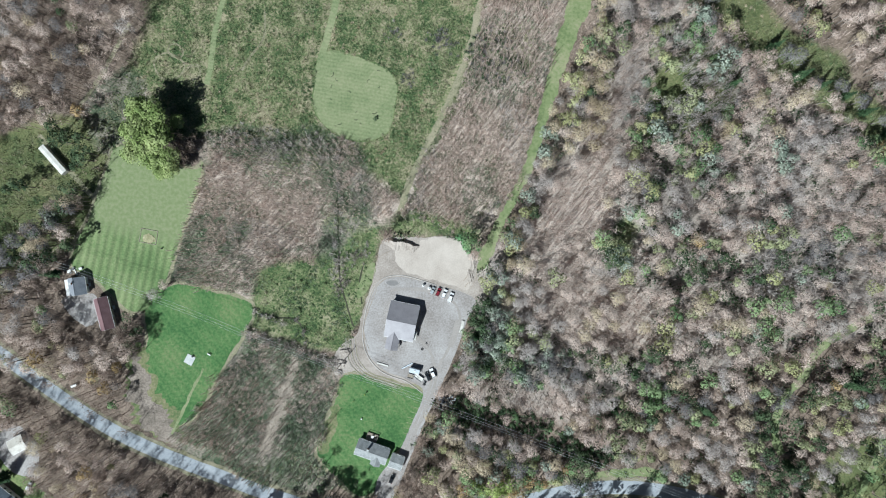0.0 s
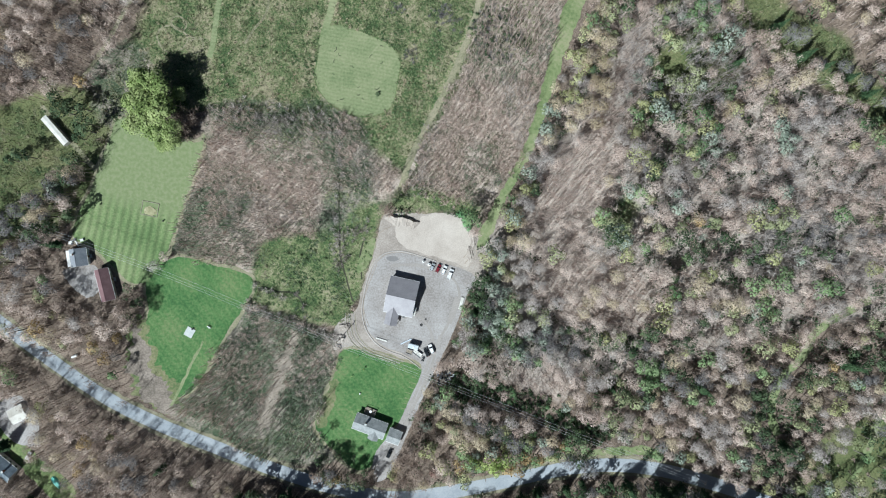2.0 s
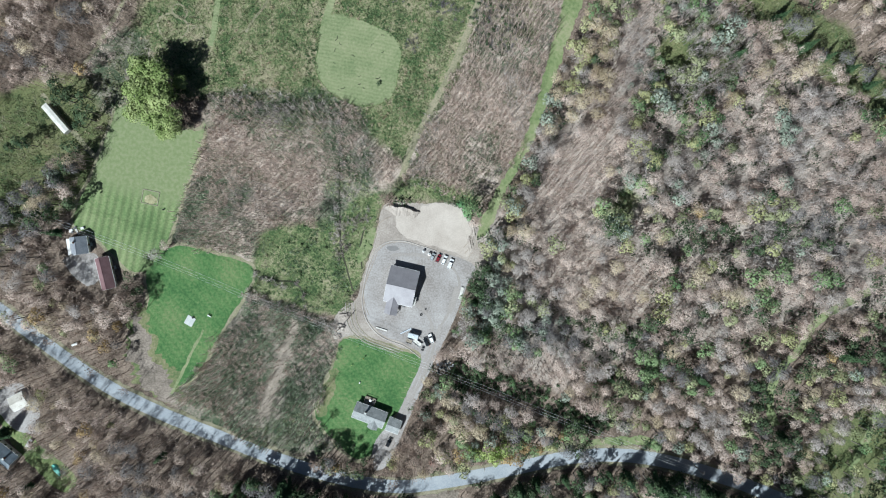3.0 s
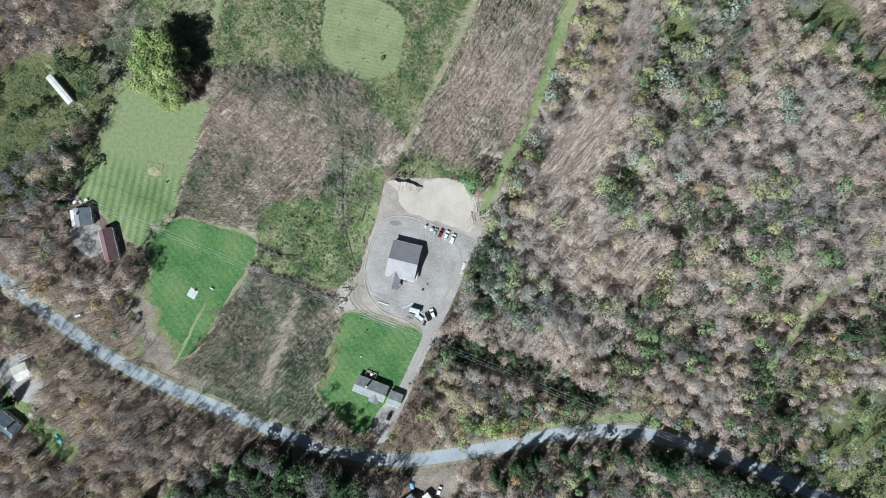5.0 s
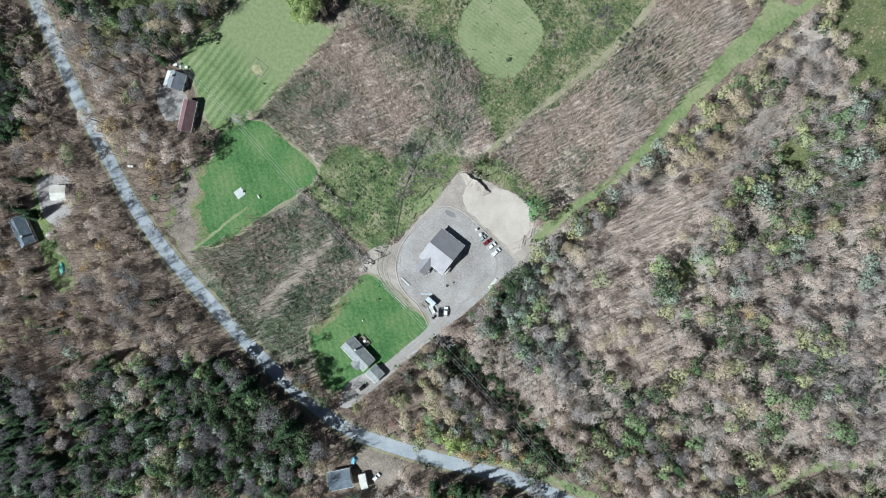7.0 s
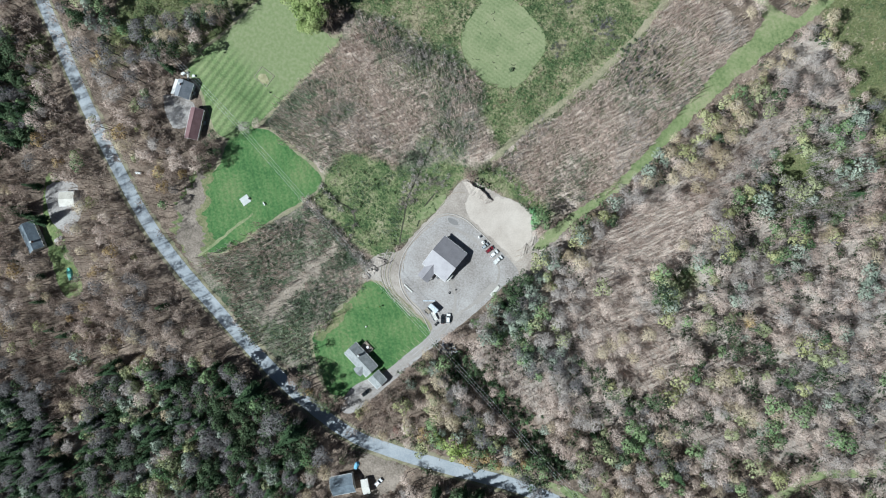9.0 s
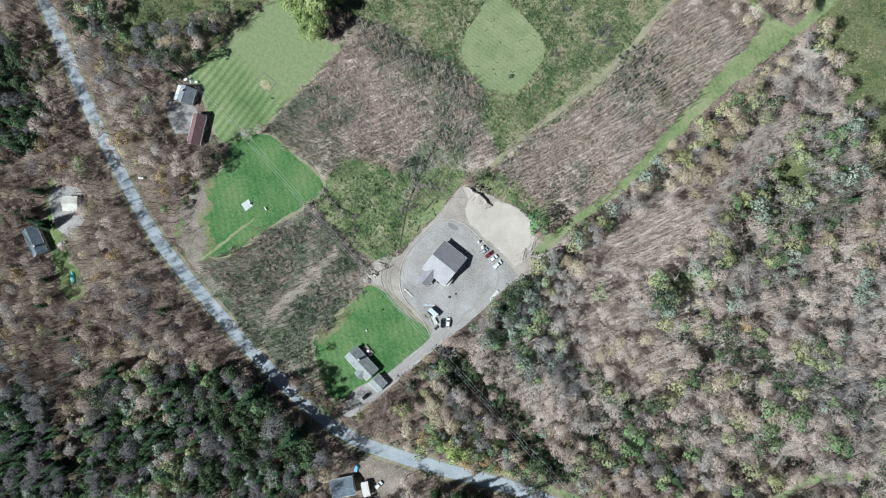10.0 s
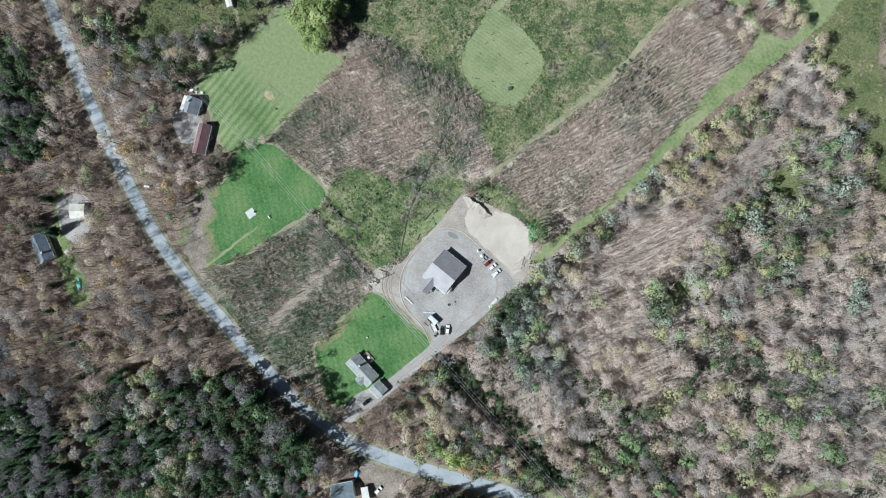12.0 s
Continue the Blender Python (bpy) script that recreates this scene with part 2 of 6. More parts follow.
gb.inputs["Roughness"].default_value, gb.inputs["IOR"].default_value = .05, 1.5
M["glass"] = glass


# ---- building blocks ----
def part(name, bm, material, parent=None, label="", at=None):
    """One mesh object from a bmesh, under a thing or a part."""
    me = bpy.data.meshes.new(name)
    bm.to_mesh(me)
    bm.free()
    me.materials.append(M[material])
    ob = new(name, me)
    ob.parent = parent
    if at is not None:
        ob.matrix_basis = at
    if label:
        ob["label"] = label
    return ob


def thing(name, m, label, category, group="", kind=""):
    """An empty at a thing's base, which carries its parts."""
    ob = new(name)
    ob.matrix_basis = m
    ob.empty_display_size = 0.3
    return tagged(ob, label, category, group, kind)


def box(x0, x1, y0, y1, z0, z1, bevel=0.0, bm=None):
    bm = bm or bmesh.new()
    got = bmesh.ops.create_cube(bm, size=1.0, matrix=Matrix.LocRotScale(((x0 + x1) / 2, (y0 + y1) / 2, (z0 + z1) / 2), None, (x1 - x0, y1 - y0, z1 - z0)))
    if bevel:
        edges = {e for v in got["verts"] for e in v.link_edges}
        bmesh.ops.bevel(bm, geom=list(edges), offset=bevel, segments=2, affect="EDGES", profile=0.6)
    return bm


def prism(profile, x0, x1, axis="x", bm=None):
    """A solid with the outline of the profile (pairs) drawn out along an axis."""
    bm = bm or bmesh.new()
    ring = []
    for s in (x0, x1):
        ring.append([bm.verts.new((s, a, b) if axis == "x" else (a, s, b) if axis == "y" else (a, b, s)) for a, b in profile])
    n = len(profile)
    for i in range(n):
        bm.faces.new((ring[0][i], ring[0][(i + 1) % n], ring[1][(i + 1) % n], ring[1][i]))
    bm.faces.new(ring[0][::-1])
    bm.faces.new(ring[1])
    bmesh.ops.recalc_face_normals(bm, faces=bm.faces)
    return bm


def rod(p0, p1, r0, r1, sides=8, bm=None):
    bm = bm or bmesh.new()
    d = Vector(p1) - Vector(p0)
    m = Matrix.Translation((Vector(p0) + Vector(p1)) / 2) @ d.to_track_quat("Z", "Y").to_matrix().to_4x4()
    bmesh.ops.create_cone(bm, cap_ends=True, segments=sides, radius1=r0, radius2=r1, depth=d.length, matrix=m)
    return bm


def lump(rx, ry, rz, seed=0, rough=0.18, level=3, bm=None):
    """An uneven mound or stone, flat underneath."""
    bm = bm or bmesh.new()
    bmesh.ops.create_icosphere(bm, subdivisions=level, radius=1.0)
    for v in bm.verts:
        k = 1 + rough * 2 * noise.noise(v.co * 1.7 + Vector((seed * 3.1, seed, 0))) + rough * noise.noise(v.co * 4.3 + Vector((seed, 0, 7)))
        v.co = Vector((v.co.x * rx * k, v.co.y * ry * k, max(-0.02, v.co.z * rz * k)))
    return bm


def curve_through(points, closed=False, step=1.5):
    """Points along a smooth line through the given ones."""
    p = [Vector((*q, 0)) for q in points]
    n, out = len(p), []
    for i in range(n if closed else n - 1):
        if closed:
            a, b, c, d = p[i - 1], p[i], p[(i + 1) % n], p[(i + 2) % n]
        else:
            a, b, c, d = p[max(0, i - 1)], p[i], p[i + 1], p[min(n - 1, i + 2)]
        m = max(1, int((c - b).length / step))
        for k in range(m):
            t = k / m
            out.append(0.5 * (2 * b + (c - a) * t + (2 * a - 5 * b + 4 * c - d) * t * t + (3 * b - a - 3 * c + d) * t ** 3))
    if not closed:
        out.append(p[-1])
    return out


def sheet(name, outline, z, material, label, category, ragged=0.5, parent=None, step=1.0, thick=0.0):
    """A patch of ground cover with an uneven edge."""
    pts = curve_through(outline, True, step)
    bm = bmesh.new()
    ring = []
    for i, q in enumerate(pts):
        along = pts[(i + 1) % len(pts)] - pts[i - 1]
        side = Vector((along.y, -along.x, 0))
        side = side.normalized() if side.length > 1e-6 else Vector((1, 0, 0))
        k = ragged * (1.2 * noise.noise(q * 0.15) + 0.9 * noise.noise(q * 0.6 + Vector((5, 0, 0))) + 0.5 * noise.noise(q * 1.7))
        ring.append(bm.verts.new((*(q + side * k).xy, z)))
    if sum(a.co.x * b.co.y - b.co.x * a.co.y for a, b in zip(ring, ring[1:] + ring[:1])) < 0:
        ring = ring[::-1]
    bm.faces.new(ring)
    bm.normal_update()
    bmesh.ops.triangulate(bm, faces=bm.faces[:], ngon_method="BEAUTY")
    return tagged(part(name, bm, material, parent), label, category, kind="structure")


def ribbon(name, line, width, z, material, label, category, ragged=0.3, crown=0.0, step=2.0, kind="structure"):
    """A road, path or track of even width along a line."""
    pts = curve_through(line, False, step)
    bm = bmesh.new()
    rows = []
    for i, q in enumerate(pts):
        d = pts[min(i + 1, len(pts) - 1)] - pts[max(i - 1, 0)]
        side = Vector((-d.y, d.x, 0)).normalized()
        l = width / 2 + ragged * (noise.noise(q * 0.3) + noise.noise(q * 1.1))
        r = width / 2 + ragged * (noise.noise(q * 0.3 + Vector((9, 0, 0))) + noise.noise(q * 1.1 + Vector((9, 0, 0))))
        rows.append([bm.verts.new((*(q + side * o).xy, z + h)) for o, h in ((l, 0), (l * 0.5, crown * 0.7), (0, crown), (-r * 0.5, crown * 0.7), (-r, 0))])
    for a, b in zip(rows, rows[1:]):
        for i in range(4):
            bm.faces.new((a[i], a[i + 1], b[i + 1], b[i]))
    bmesh.ops.recalc_face_normals(bm, faces=bm.faces)
    if sum(f.normal.z for f in bm.faces) < 0:
        bmesh.ops.reverse_faces(bm, faces=bm.faces)
    return tagged(part(name, bm, material), label, category, kind=kind)


def inside(outline, xy):
    """Which of the points xy lie within an outline."""
    p = np.array(outline, float)
    x, y = xy[:, 0], xy[:, 1]
    hit = np.zeros(len(xy), bool)
    for (x0, y0), (x1, y1) in zip(p, np.roll(p, -1, 0)):
        if y0 != y1:
            cross = (y0 > y) != (y1 > y)
            hit ^= cross & (x < (x1 - x0) * (y - y0) / (y1 - y0) + x0)
    return hit


def distance(line, xy, closed=False):
    """How far the points xy lie from a line."""
    p = np.array(line, float)
    q = np.roll(p, -1, 0) if closed else p[1:]
    best = np.full(len(xy), 1e9)
    for a, b in zip(p if closed else p[:-1], q):
        ab = b - a
        t = np.clip(((xy - a) @ ab) / max(1e-9, ab @ ab), 0, 1)
        best = np.minimum(best, np.hypot(*(xy - a - t[:, None] * ab).T))
    return best


# ---- plan ----
ROAD = [(-420, 140), (-330, 68), (-266.7, 13.5), (-233.7, -14.6), (-200.1, -43.3), (-158.9, -73.7), (-133, -88.2), (-101.8, -101.3), (-79, -110.2),
        (-53, -118.6), (-25.6, -123.7), (-4.9, -122.2), (21, -117.6), (52.5, -111), (75, -109.5), (95.7, -112), (114.3, -117), (140, -126), (190, -150), (300, -215)]
LAWN_CENTER = [(-117.9, -15.2), (-101.9, -19.3), (-85.8, -25.2), (-89.4, -37.6), (-96.5, -47.5), (-105.3, -62.4), (-111.2, -72.9), (-122.7, -78.4), (-131.8, -68.2), (-135.3, -51.7), (-132.3, -39.2), (-133.5, -29.1), (-130.2, -21.7)]
LAWN_WEST = [(-143.8, 45.7), (-135.1, 45.4), (-110.3, 35.3), (-105.7, 38.2), (-108, 27.8), (-113.5, 13), (-119, -1.9), (-125, -16.3), (-131.9, -25.4), (-138.7, -27), (-147.3, -20), (-155.9, -11), (-165.1, -5.8), (-162.9, 4.2), (-156.2, 16.5), (-149.3, 33.8)]
LAWN_SOUTH = [(-46.4, -58.2), (-37.8, -57.3), (-23, -61.7), (-11.1, -66.4), (-13.9, -76.9), (-18.6, -88.1), (-23.7, -91.8), (-27.8, -104.3), (-39.3, -111.1), (-49.2, -103.9), (-58.4, -92.3), (-55.5, -81.1), (-50.7, -71.1)]
GRAVEL = [(-24.2, -14.7), (-18, -14.6), (-6.9, -17.6), (12.4, -24.5), (8.9, -34.9), (4.3, -47.3), (-.4, -57.2), (-5.1, -67.1), (-10.9, -79.5), (-18.4, -96.9), (-26.9, -114.4), (-33.4, -114.3), (-23.8, -95.5), (-17, -80.6), (-10.8, -65.7), (-17.9, -59.8), (-27.8, -55.8), (-33.9, -49.4), (-36.2, -41.4), (-35.1, -31.4), (-31.9, -21.5), (-28, -16.6)]
DIRT = [(-27.3, 1.3), (-21.3, 3.2), (-6.3, 2.8), (4.8, 2.5), (9.4, -2.6), (14.7, -10.2), (14.4, -22.6), (12.3, -26.3), (-.4, -57.2), (-10.6, -66.9), (-25.5, -61.6), (-35.3, -57.6), (-46.6, -57.9), (-49.6, -48.6), (-44.4, -42.4), (-39.3, -38.8), (-37.1, -31.3), (-33.1, -19), (-30, -7.8)]
PAD = [(-20.8, .2), (-11.4, -2.1), (-10.1, 1.9), (4.8, 2), (8.9, -4.6), (12.6, -12.6), (10, -21), (3.1, -18.8), (-10.5, -14.5), (-20.6, -9.3)]
TRAIL = [(60.5, 120.1), (55, 98.4), (50.5, 84.5), (44.5, 63.2), (37.8, 38.7), (28.7, 19.2), (18.9, 2.1), (13.7, -11.4), (18.6, -10.3), (24.7, 4.5), (32.5, 19.1), (40.2, 33.7), (46.8, 53.3), (52, 67.9), (58.7, 84.4), (67.5, 104.1), (81, 130.7), (85.4, 141), (90, 175), (66, 175), (66.3, 145), (75.5, 136.6), (73.8, 126.1), (60, 126.9), (47.3, 137.8), (38.3, 133.8)]
PATCH = [(-46.4, 85.5), (-29.2, 79.6), (-21.8, 74.9), (-19, 69.9), (-20.3, 60.1), (-23.8, 49.1), (-35, 45.7), (-44.9, 48.4), (-53.4, 55.6), (-56.2, 63.6), (-55.2, 70.9), (-53.5, 80.8)]
MEADOW = [(-127.2, 115), (-135, 85.6), (-150.1, 61.2), (-170, 54.3), (-192.8, 51.2), (-205, 30), (-209.6, 5.4), (-197, 2), (-177, 13), (-165, 24), (-153.3, 27.7), (-143.9, 45.6), (-135.1, 45.4), (-101.1, 49.9), (-45.1, 44.7), (-35.5, 33.3), (-20.9, 21.8), (-14.8, 16.6), (-3, 41.8), (12.5, 69), (22, 108), (32, 160), (-60, 180), (-150, 160)]
MEADOW_NE = [(60, 165), (80, 134), (107.8, 105.3), (128.2, 84), (152.2, 65), (176.2, 48.4), (195.4, 33.2), (280, -20), (280, 10), (195.7, 52.8), (178.9, 64.2), (174.2, 76.5), (152.6, 88.1), (138.2, 104.4), (112, 135), (95, 180)]
BRUSH_WEST = [(-101, 50), (-45, 44.7), (-35.4, 33.3), (-20.8, 21.8), (-23.6, 8.2), (-46.3, -1.2), (-79, -7.9), (-87, -24.7), (-117.9, -14.4), (-119, -1.9), (-108.1, 25.3)]
BRUSH_NORTH = [(24, 118), (56, 112), (54, 98), (50, 84), (44, 63), (37, 38), (28, 19), (16, 3.5), (-2, 8), (-19, 14), (-13, 30), (-3, 45), (9, 70), (15, 88)]
BRUSH_SOUTH = [(-87.5, -38.9), (-47.7, -51.6), (-48, -61.1), (-58.8, -91.1), (-49.2, -106.4), (-79.5, -106.8), (-124.2, -84.7), (-104.6, -62.4)]
THICKET = [(-80, -9), (-49, -4), (-40, 5), (-26, 8), (-29, 0), (-34, -19), (-39, -34), (-45, -43), (-50, -47), (-86, -35), (-86, -25)]
THICKET_PAD = [(-20, 14), (-2, 12), (16, 5), (11, 0), (4, 3.5), (-20, 4.5)]
PINKWOOD = [(36.7, 8.6), (49.6, 30.1), (61.3, 46.7), (70.1, 60.9), (75.8, 75.1), (84.8, 82.3), (92, 80), (84, 60), (76.7, 51.5), (72.3, 30.2), (72.7, 6.3), (62.1, -.9), (61.1, -15), (70, -16), (86.5, -22.5), (91.8, -46.7), (62.8, -46.9), (46, -38), (39.4, -17.9)]
GREENWOOD = [(76.8, 81.9), (113.6, 88.2), (117.9, 53.8), (114.9, 21.9), (97.5, 10.1), (80.5, 17.9), (76, 40.2)]
LOT_EAST = [(9, -22), (24, -15), (34, -28), (44, -41), (51, -48), (58, -57), (52, -62), (40, -64), (27, -57), (3, -57), (8, -34)]
POWER_CUT = [(2.2, -67.9), (12.2, -68.5), (39.6, -77.7), (64.7, -90), (87.1, -97.4), (64.8, -100.2), (27.2, -83.5), (2.2, -77)]
ROADSIDE = [(3.7, -89.9), (26.1, -92.8), (50.9, -97.1), (78.2, -98.9), (75.6, -106.4), (45.7, -107), (13.1, -114), (.7, -109.9)]
DARKWOOD = [(-141.7, -146.4), (-111.5, -125.4), (-82, -119), (-41.5, -128), (-28.8, -139.7), (-31.4, -158.6), (-126.8, -208)]
DARKWEST = [(-264, -18.9), (-246, -22), (-236, -34), (-222, -48), (-213.9, -66.4), (-226, -80), (-242, -78), (-262, -50)]
# a shaded slope: its darkness comes from crowded dark-coloured trees
DUSKWOOD = [(-216, -178), (-188, -177), (-171, -166), (-153, -171), (-140, -188), (-128, -206), (-120, -240), (-210, -260)]
GREENWEST = [(-230, -1), (-205, 19), (-189, 12), (-175, 3), (-188, -6), (-200, -10), (-211, -13)]
BROWN_GRASS = [(-155.7, 68.3), (-137.7, 80.3), (-128.2, 68.3), (-135.3, 50.4), (-142.5, 42.8), (-153.3, 47)]
BRUSH_TRACK = [(-67, -51), (-69.5, -57), (-73, -66), (-77, -77), (-82, -90)]
CLEARING_A = [(72.5, 2.6), (79, 9.1), (85.2, 5.7), (81.3, -2.6), (81.9, -10.4), (72.4, -13.4), (71.2, -4.5)]
CLEARING_B = [(90.5, 66), (93.5, 73), (100, 75), (105, 68.5), (104.5, 60.5), (97, 57)]
SCRUB_WEST = [(-123.3, 6.3), (-92.9, 21.3), (-85.6, 6.4), (-98.2, -6.1), (-121, -13.7)]
SCRUB_EAST = [(-62.8, 53.3), (-35.5, 43.5), (-33, 6.6), (-48.1, -13.4), (-58, -.9), (-48, 18.9), (-57.9, 36.1)]
SCRUB_NORTH = [(-102.6, 50.8), (-77.7, 53.2), (-47.9, 43.5), (-57.9, 33.7), (-92.7, 41)]
SCRUB_TOP = [(11.2, 79.9), (20, 100), (45, 96), (43, 79.9), (40.7, 63), (16.3, 58.2)]
TRAILER_GRASS = [(-205, -20), (-205, 40), (-183.4, 57), (-163.1, 60.8), (-145.7, 48.5), (-151.1, 31.2), (-161.8, 6.2), (-184.9, -8)]
ROAD_GLADE = [(-245.6, -26), (-235, -21.2), (-224.4, -37.7), (-225.2, -47.2), (-233.7, -49.6)]
BRUSH_LANE = [(-62, -48), (-70, -49), (-77, -68), (-86, -92), (-79, -94), (-69, -70)]
GREYPOLES = [(73.9, 80), (84.5, 84), (87, 60), (85, 50), (76, 42)]
DITCHES = [[(-46, 30), (-46.5, 6), (-46.4, -6.7), (-46.3, -14.9), (-43.5, -27), (-41, -36)], [(-36, -9), (-37.5, -16), (-37, -26)], [(-80, -29), (-74.3, -31.2), (-68.8, -31.5), (-64.6, -34.2), (-63.1, -38.4)]]
WORN_EDGE = [(-136, -42), (-131, -53), (-128, -64), (-120, -71), (-119, -82), (-125, -86), (-139, -76), (-144, -54)]
MAUVEWOOD = [(143.8, 44.2), (160.1, 46.6), (183.7, 30.2), (205, 10), (205, -30), (160, -22.1), (145.3, -5.4), (144.4, 23)]
GREYWOOD = [(86, 52), (104.2, 80), (126.5, 80), (127, 55.9), (110.8, 44), (92, 42)]
TANWOOD = [(2.3, -81.5), (12, -79.5), (24, -91.2), (14, -99), (3, -101.3)]
GLADE_SE = [(154.9, -112), (166, -99), (173.8, -90.7), (183.4, -88.1), (196, -92), (205, -120), (200, -150), (160.6, -145)]
EASTWOOD = [(12, -12), (30, 5), (50, 45), (68, 90), (85, 128), (110, 100), (150, 62), (200, 25), (215, -35), (150, -50), (100, -64), (60, -68), (20, -60)]
DUSKEAST = [(31, -44), (44, -46), (58, -51), (66, -58), (62, -70), (44, -62), (35, -55)]
SLOPE = [(10.7, -60.7), (26.5, -56.9), (41.2, -64), (56, -74), (51.2, -81), (36.5, -75.5), (14.4, -67.5)]
# lines of dark gaps between the crowns, filled below with dark trees
DARK_BANDS = (((53, -49), (64, -50), (79, -57.5), (87.4, -48.5)), ((84, -76), (91, -66), (100, -54), (108, -47), (118, -42)), ((97, -26), (107, -17.5), (118.4, -9)), ((86, 55), (91, 46), (96, 40)), ((88, 22), (91, 16)), ((126, 57), (119, 49), (112, 46)))
LOT_WEST = [(-56, 12), (-24, 12), (-28, -20), (-36, -45), (-40, -60), (-56, -60)]
YARD_FAR = [(-206.4, -78.1), (-198, -78.7), (-190.1, -97.7), (-168.8, -117.8), (-174.1, -126.4), (-192.9, -108.2), (-201.6, -94.1)]
DRIVE_FAR = [(-204, -84), (-192.2, -76.5), (-183.3, -87.9), (-186.5, -99.6), (-195.9, -96.5)]
DRIVE_WEST = [(-170.2, -20.7), (-156.1, -18.5), (-154, -28.6), (-160.3, -33), (-167.8, -26.3)]
YARD_SOUTH = [(-14.9, -128.3), (4.9, -125), (3.2, -138.4), (-6.2, -146)]
POND = [(-225, -140), (-213.1, -145.3), (-202.1, -147.6), (-195.7, -155.1), (-192.3, -165.6), (-198.2, -178), (-225, -190)]
POWER_POLES = [(-181, .5), (-128.5, -18.8), (-87.4, -35.9), (-47, -52.4), (-.7, -70.2), (51, -91.2), (110, -114)]
FOREST_TRAIL = [(186, -37), (176.1, -42.1), (165.2, -48.4), (160.4, -53.4), (158.1, -59.7), (150.9, -67.3), (145.5, -74.9), (143.2, -82.6), (143.4, -90.2), (146.1, -96.5)]
FOREST_TRAIL_SE = [(204, -80), (194, -86), (188.9, -92.3), (185.6, -102.5), (179.8, -115.3), (179.1, -133.2)]

# ---- ground ----
def land_cover(layers):
    """Earth whose cover passes from one kind of growth into the next with uneven edges."""
    m = bpy.data.materials.new("land")
    m.use_nodes = True
    nt = m.node_tree
    bsdf = nt.nodes["Principled BSDF"]
    geo = nt.nodes.new("ShaderNodeNewGeometry")

    def wander(scale, detail):
        n = nt.nodes.new("ShaderNodeTexNoise")
        n.inputs["Scale"].default_value, n.inputs["Detail"].default_value, n.inputs["Roughness"].default_value = scale, detail, .65
        nt.links.new(geo.outputs["Position"], n.inputs["Vector"])
        return n.outputs["Fac"]

    edge, grain, colour = wander(.22, 6), wander(1.1, 4), None
    for cover, tones, scale, spread in layers:
        mix = nt.nodes.new("ShaderNodeMix")
        mix.inputs[0].default_value = .42
        nt.links.new(wander(scale, 7), mix.inputs[2])
        nt.links.new(grain, mix.inputs[3])
        ramp = nt.nodes.new("ShaderNodeValToRGB")
        el = ramp.color_ramp.elements
        while len(el) < len(tones):
            el.new(.5)
        for k, c in enumerate(tones):
            el[k].position, el[k].color = .5 - spread / 2 + spread * k / (len(tones) - 1), (*c, 1)
        nt.links.new(mix.outputs[0], ramp.inputs[0])
        if colour is None:
            colour = ramp.outputs[0]
            continue
        at = nt.nodes.new("ShaderNodeAttribute")
        at.attribute_name = cover
        add, cut, over = nt.nodes.new("ShaderNodeMath"), nt.nodes.new("ShaderNodeMapRange"), nt.nodes.new("ShaderNodeMix")
        nt.links.new(at.outputs["Fac"], add.inputs[0])
        nt.links.new(edge, add.inputs[1])
        cut.inputs["From Min"].default_value, cut.inputs["From Max"].default_value = .82, 1.18
        nt.links.new(add.outputs[0], cut.inputs["Value"])
        over.data_type = "RGBA"
        nt.links.new(cut.outputs[0], over.inputs[0])
        nt.links.new(colour, over.inputs[6])
        nt.links.new(ramp.outputs[0], over.inputs[7])
        colour = over.outputs[2]
    nt.links.new(colour, bsdf.inputs["Base Color"])
    bsdf.inputs["Roughness"].default_value = .95
    bsdf.inputs["Specular IOR Level"].default_value = .2
    b = nt.nodes.new("ShaderNodeBump")
    b.inputs["Strength"].default_value, b.inputs["Distance"].default_value = 1.0, .45
    nt.links.new(grain, b.inputs["Height"])
    nt.links.new(b.outputs[0], bsdf.inputs["Normal"])
    return m


M["land"] = land_cover([
    (None, [(.09, .07, .055), (.18, .14, .11), (.29, .228, .182)], .1, .19),
    ("east", [(.2, .17, .147), (.335, .288, .25), (.47, .41, .36)], .08, .22),
    ("meadow", [(.055, .09, .036), (.115, .152, .064), (.18, .2, .097), (.25, .24, .14), (.32, .285, .185)], .11, .14),
    ("strip", [(.08, .105, .042), (.135, .15, .065), (.2, .195, .1)], .06, .2),
    ("brush", [(.14, .14, .092), (.26, .218, .173), (.385, .318, .265), (.5, .42, .36)], .11, .17),
    ("pink", [(.34, .283, .243), (.48, .41, .355), (.58, .505, .445)], .06, .2),
    ("dark_brush", [(.058, .082, .047), (.112, .127, .08), (.195, .18, .14), (.3, .256, .214)], .11, .17),
    ("thicket", [(.05, .085, .034), (.1, .142, .056), (.155, .187, .083), (.215, .224, .118), (.29, .272, .168)], .1, .17),
    ("lane", [(.2, .172, .135), (.29, .245, .2), (.38, .325, .27)], .1, .2)])
COVERS = {"east": [EASTWOOD], "meadow": [MEADOW], "strip": [MEADOW_NE, CLEARING_B, GLADE_SE, GREYWOOD, TRAILER_GRASS, ROAD_GLADE], "brush": [BRUSH_WEST, BRUSH_NORTH], "pink": [PINKWOOD, SLOPE], "dark_brush": [BRUSH_SOUTH, BROWN_GRASS, SCRUB_WEST, SCRUB_EAST, SCRUB_NORTH], "thicket": [THICKET, THICKET_PAD, CLEARING_A], "lane": [BRUSH_LANE]}
xs = np.concatenate([[-2400, -1200, -600, -380], np.arange(-310, 251, 2.7), [400, 800, 1500, 2400]])
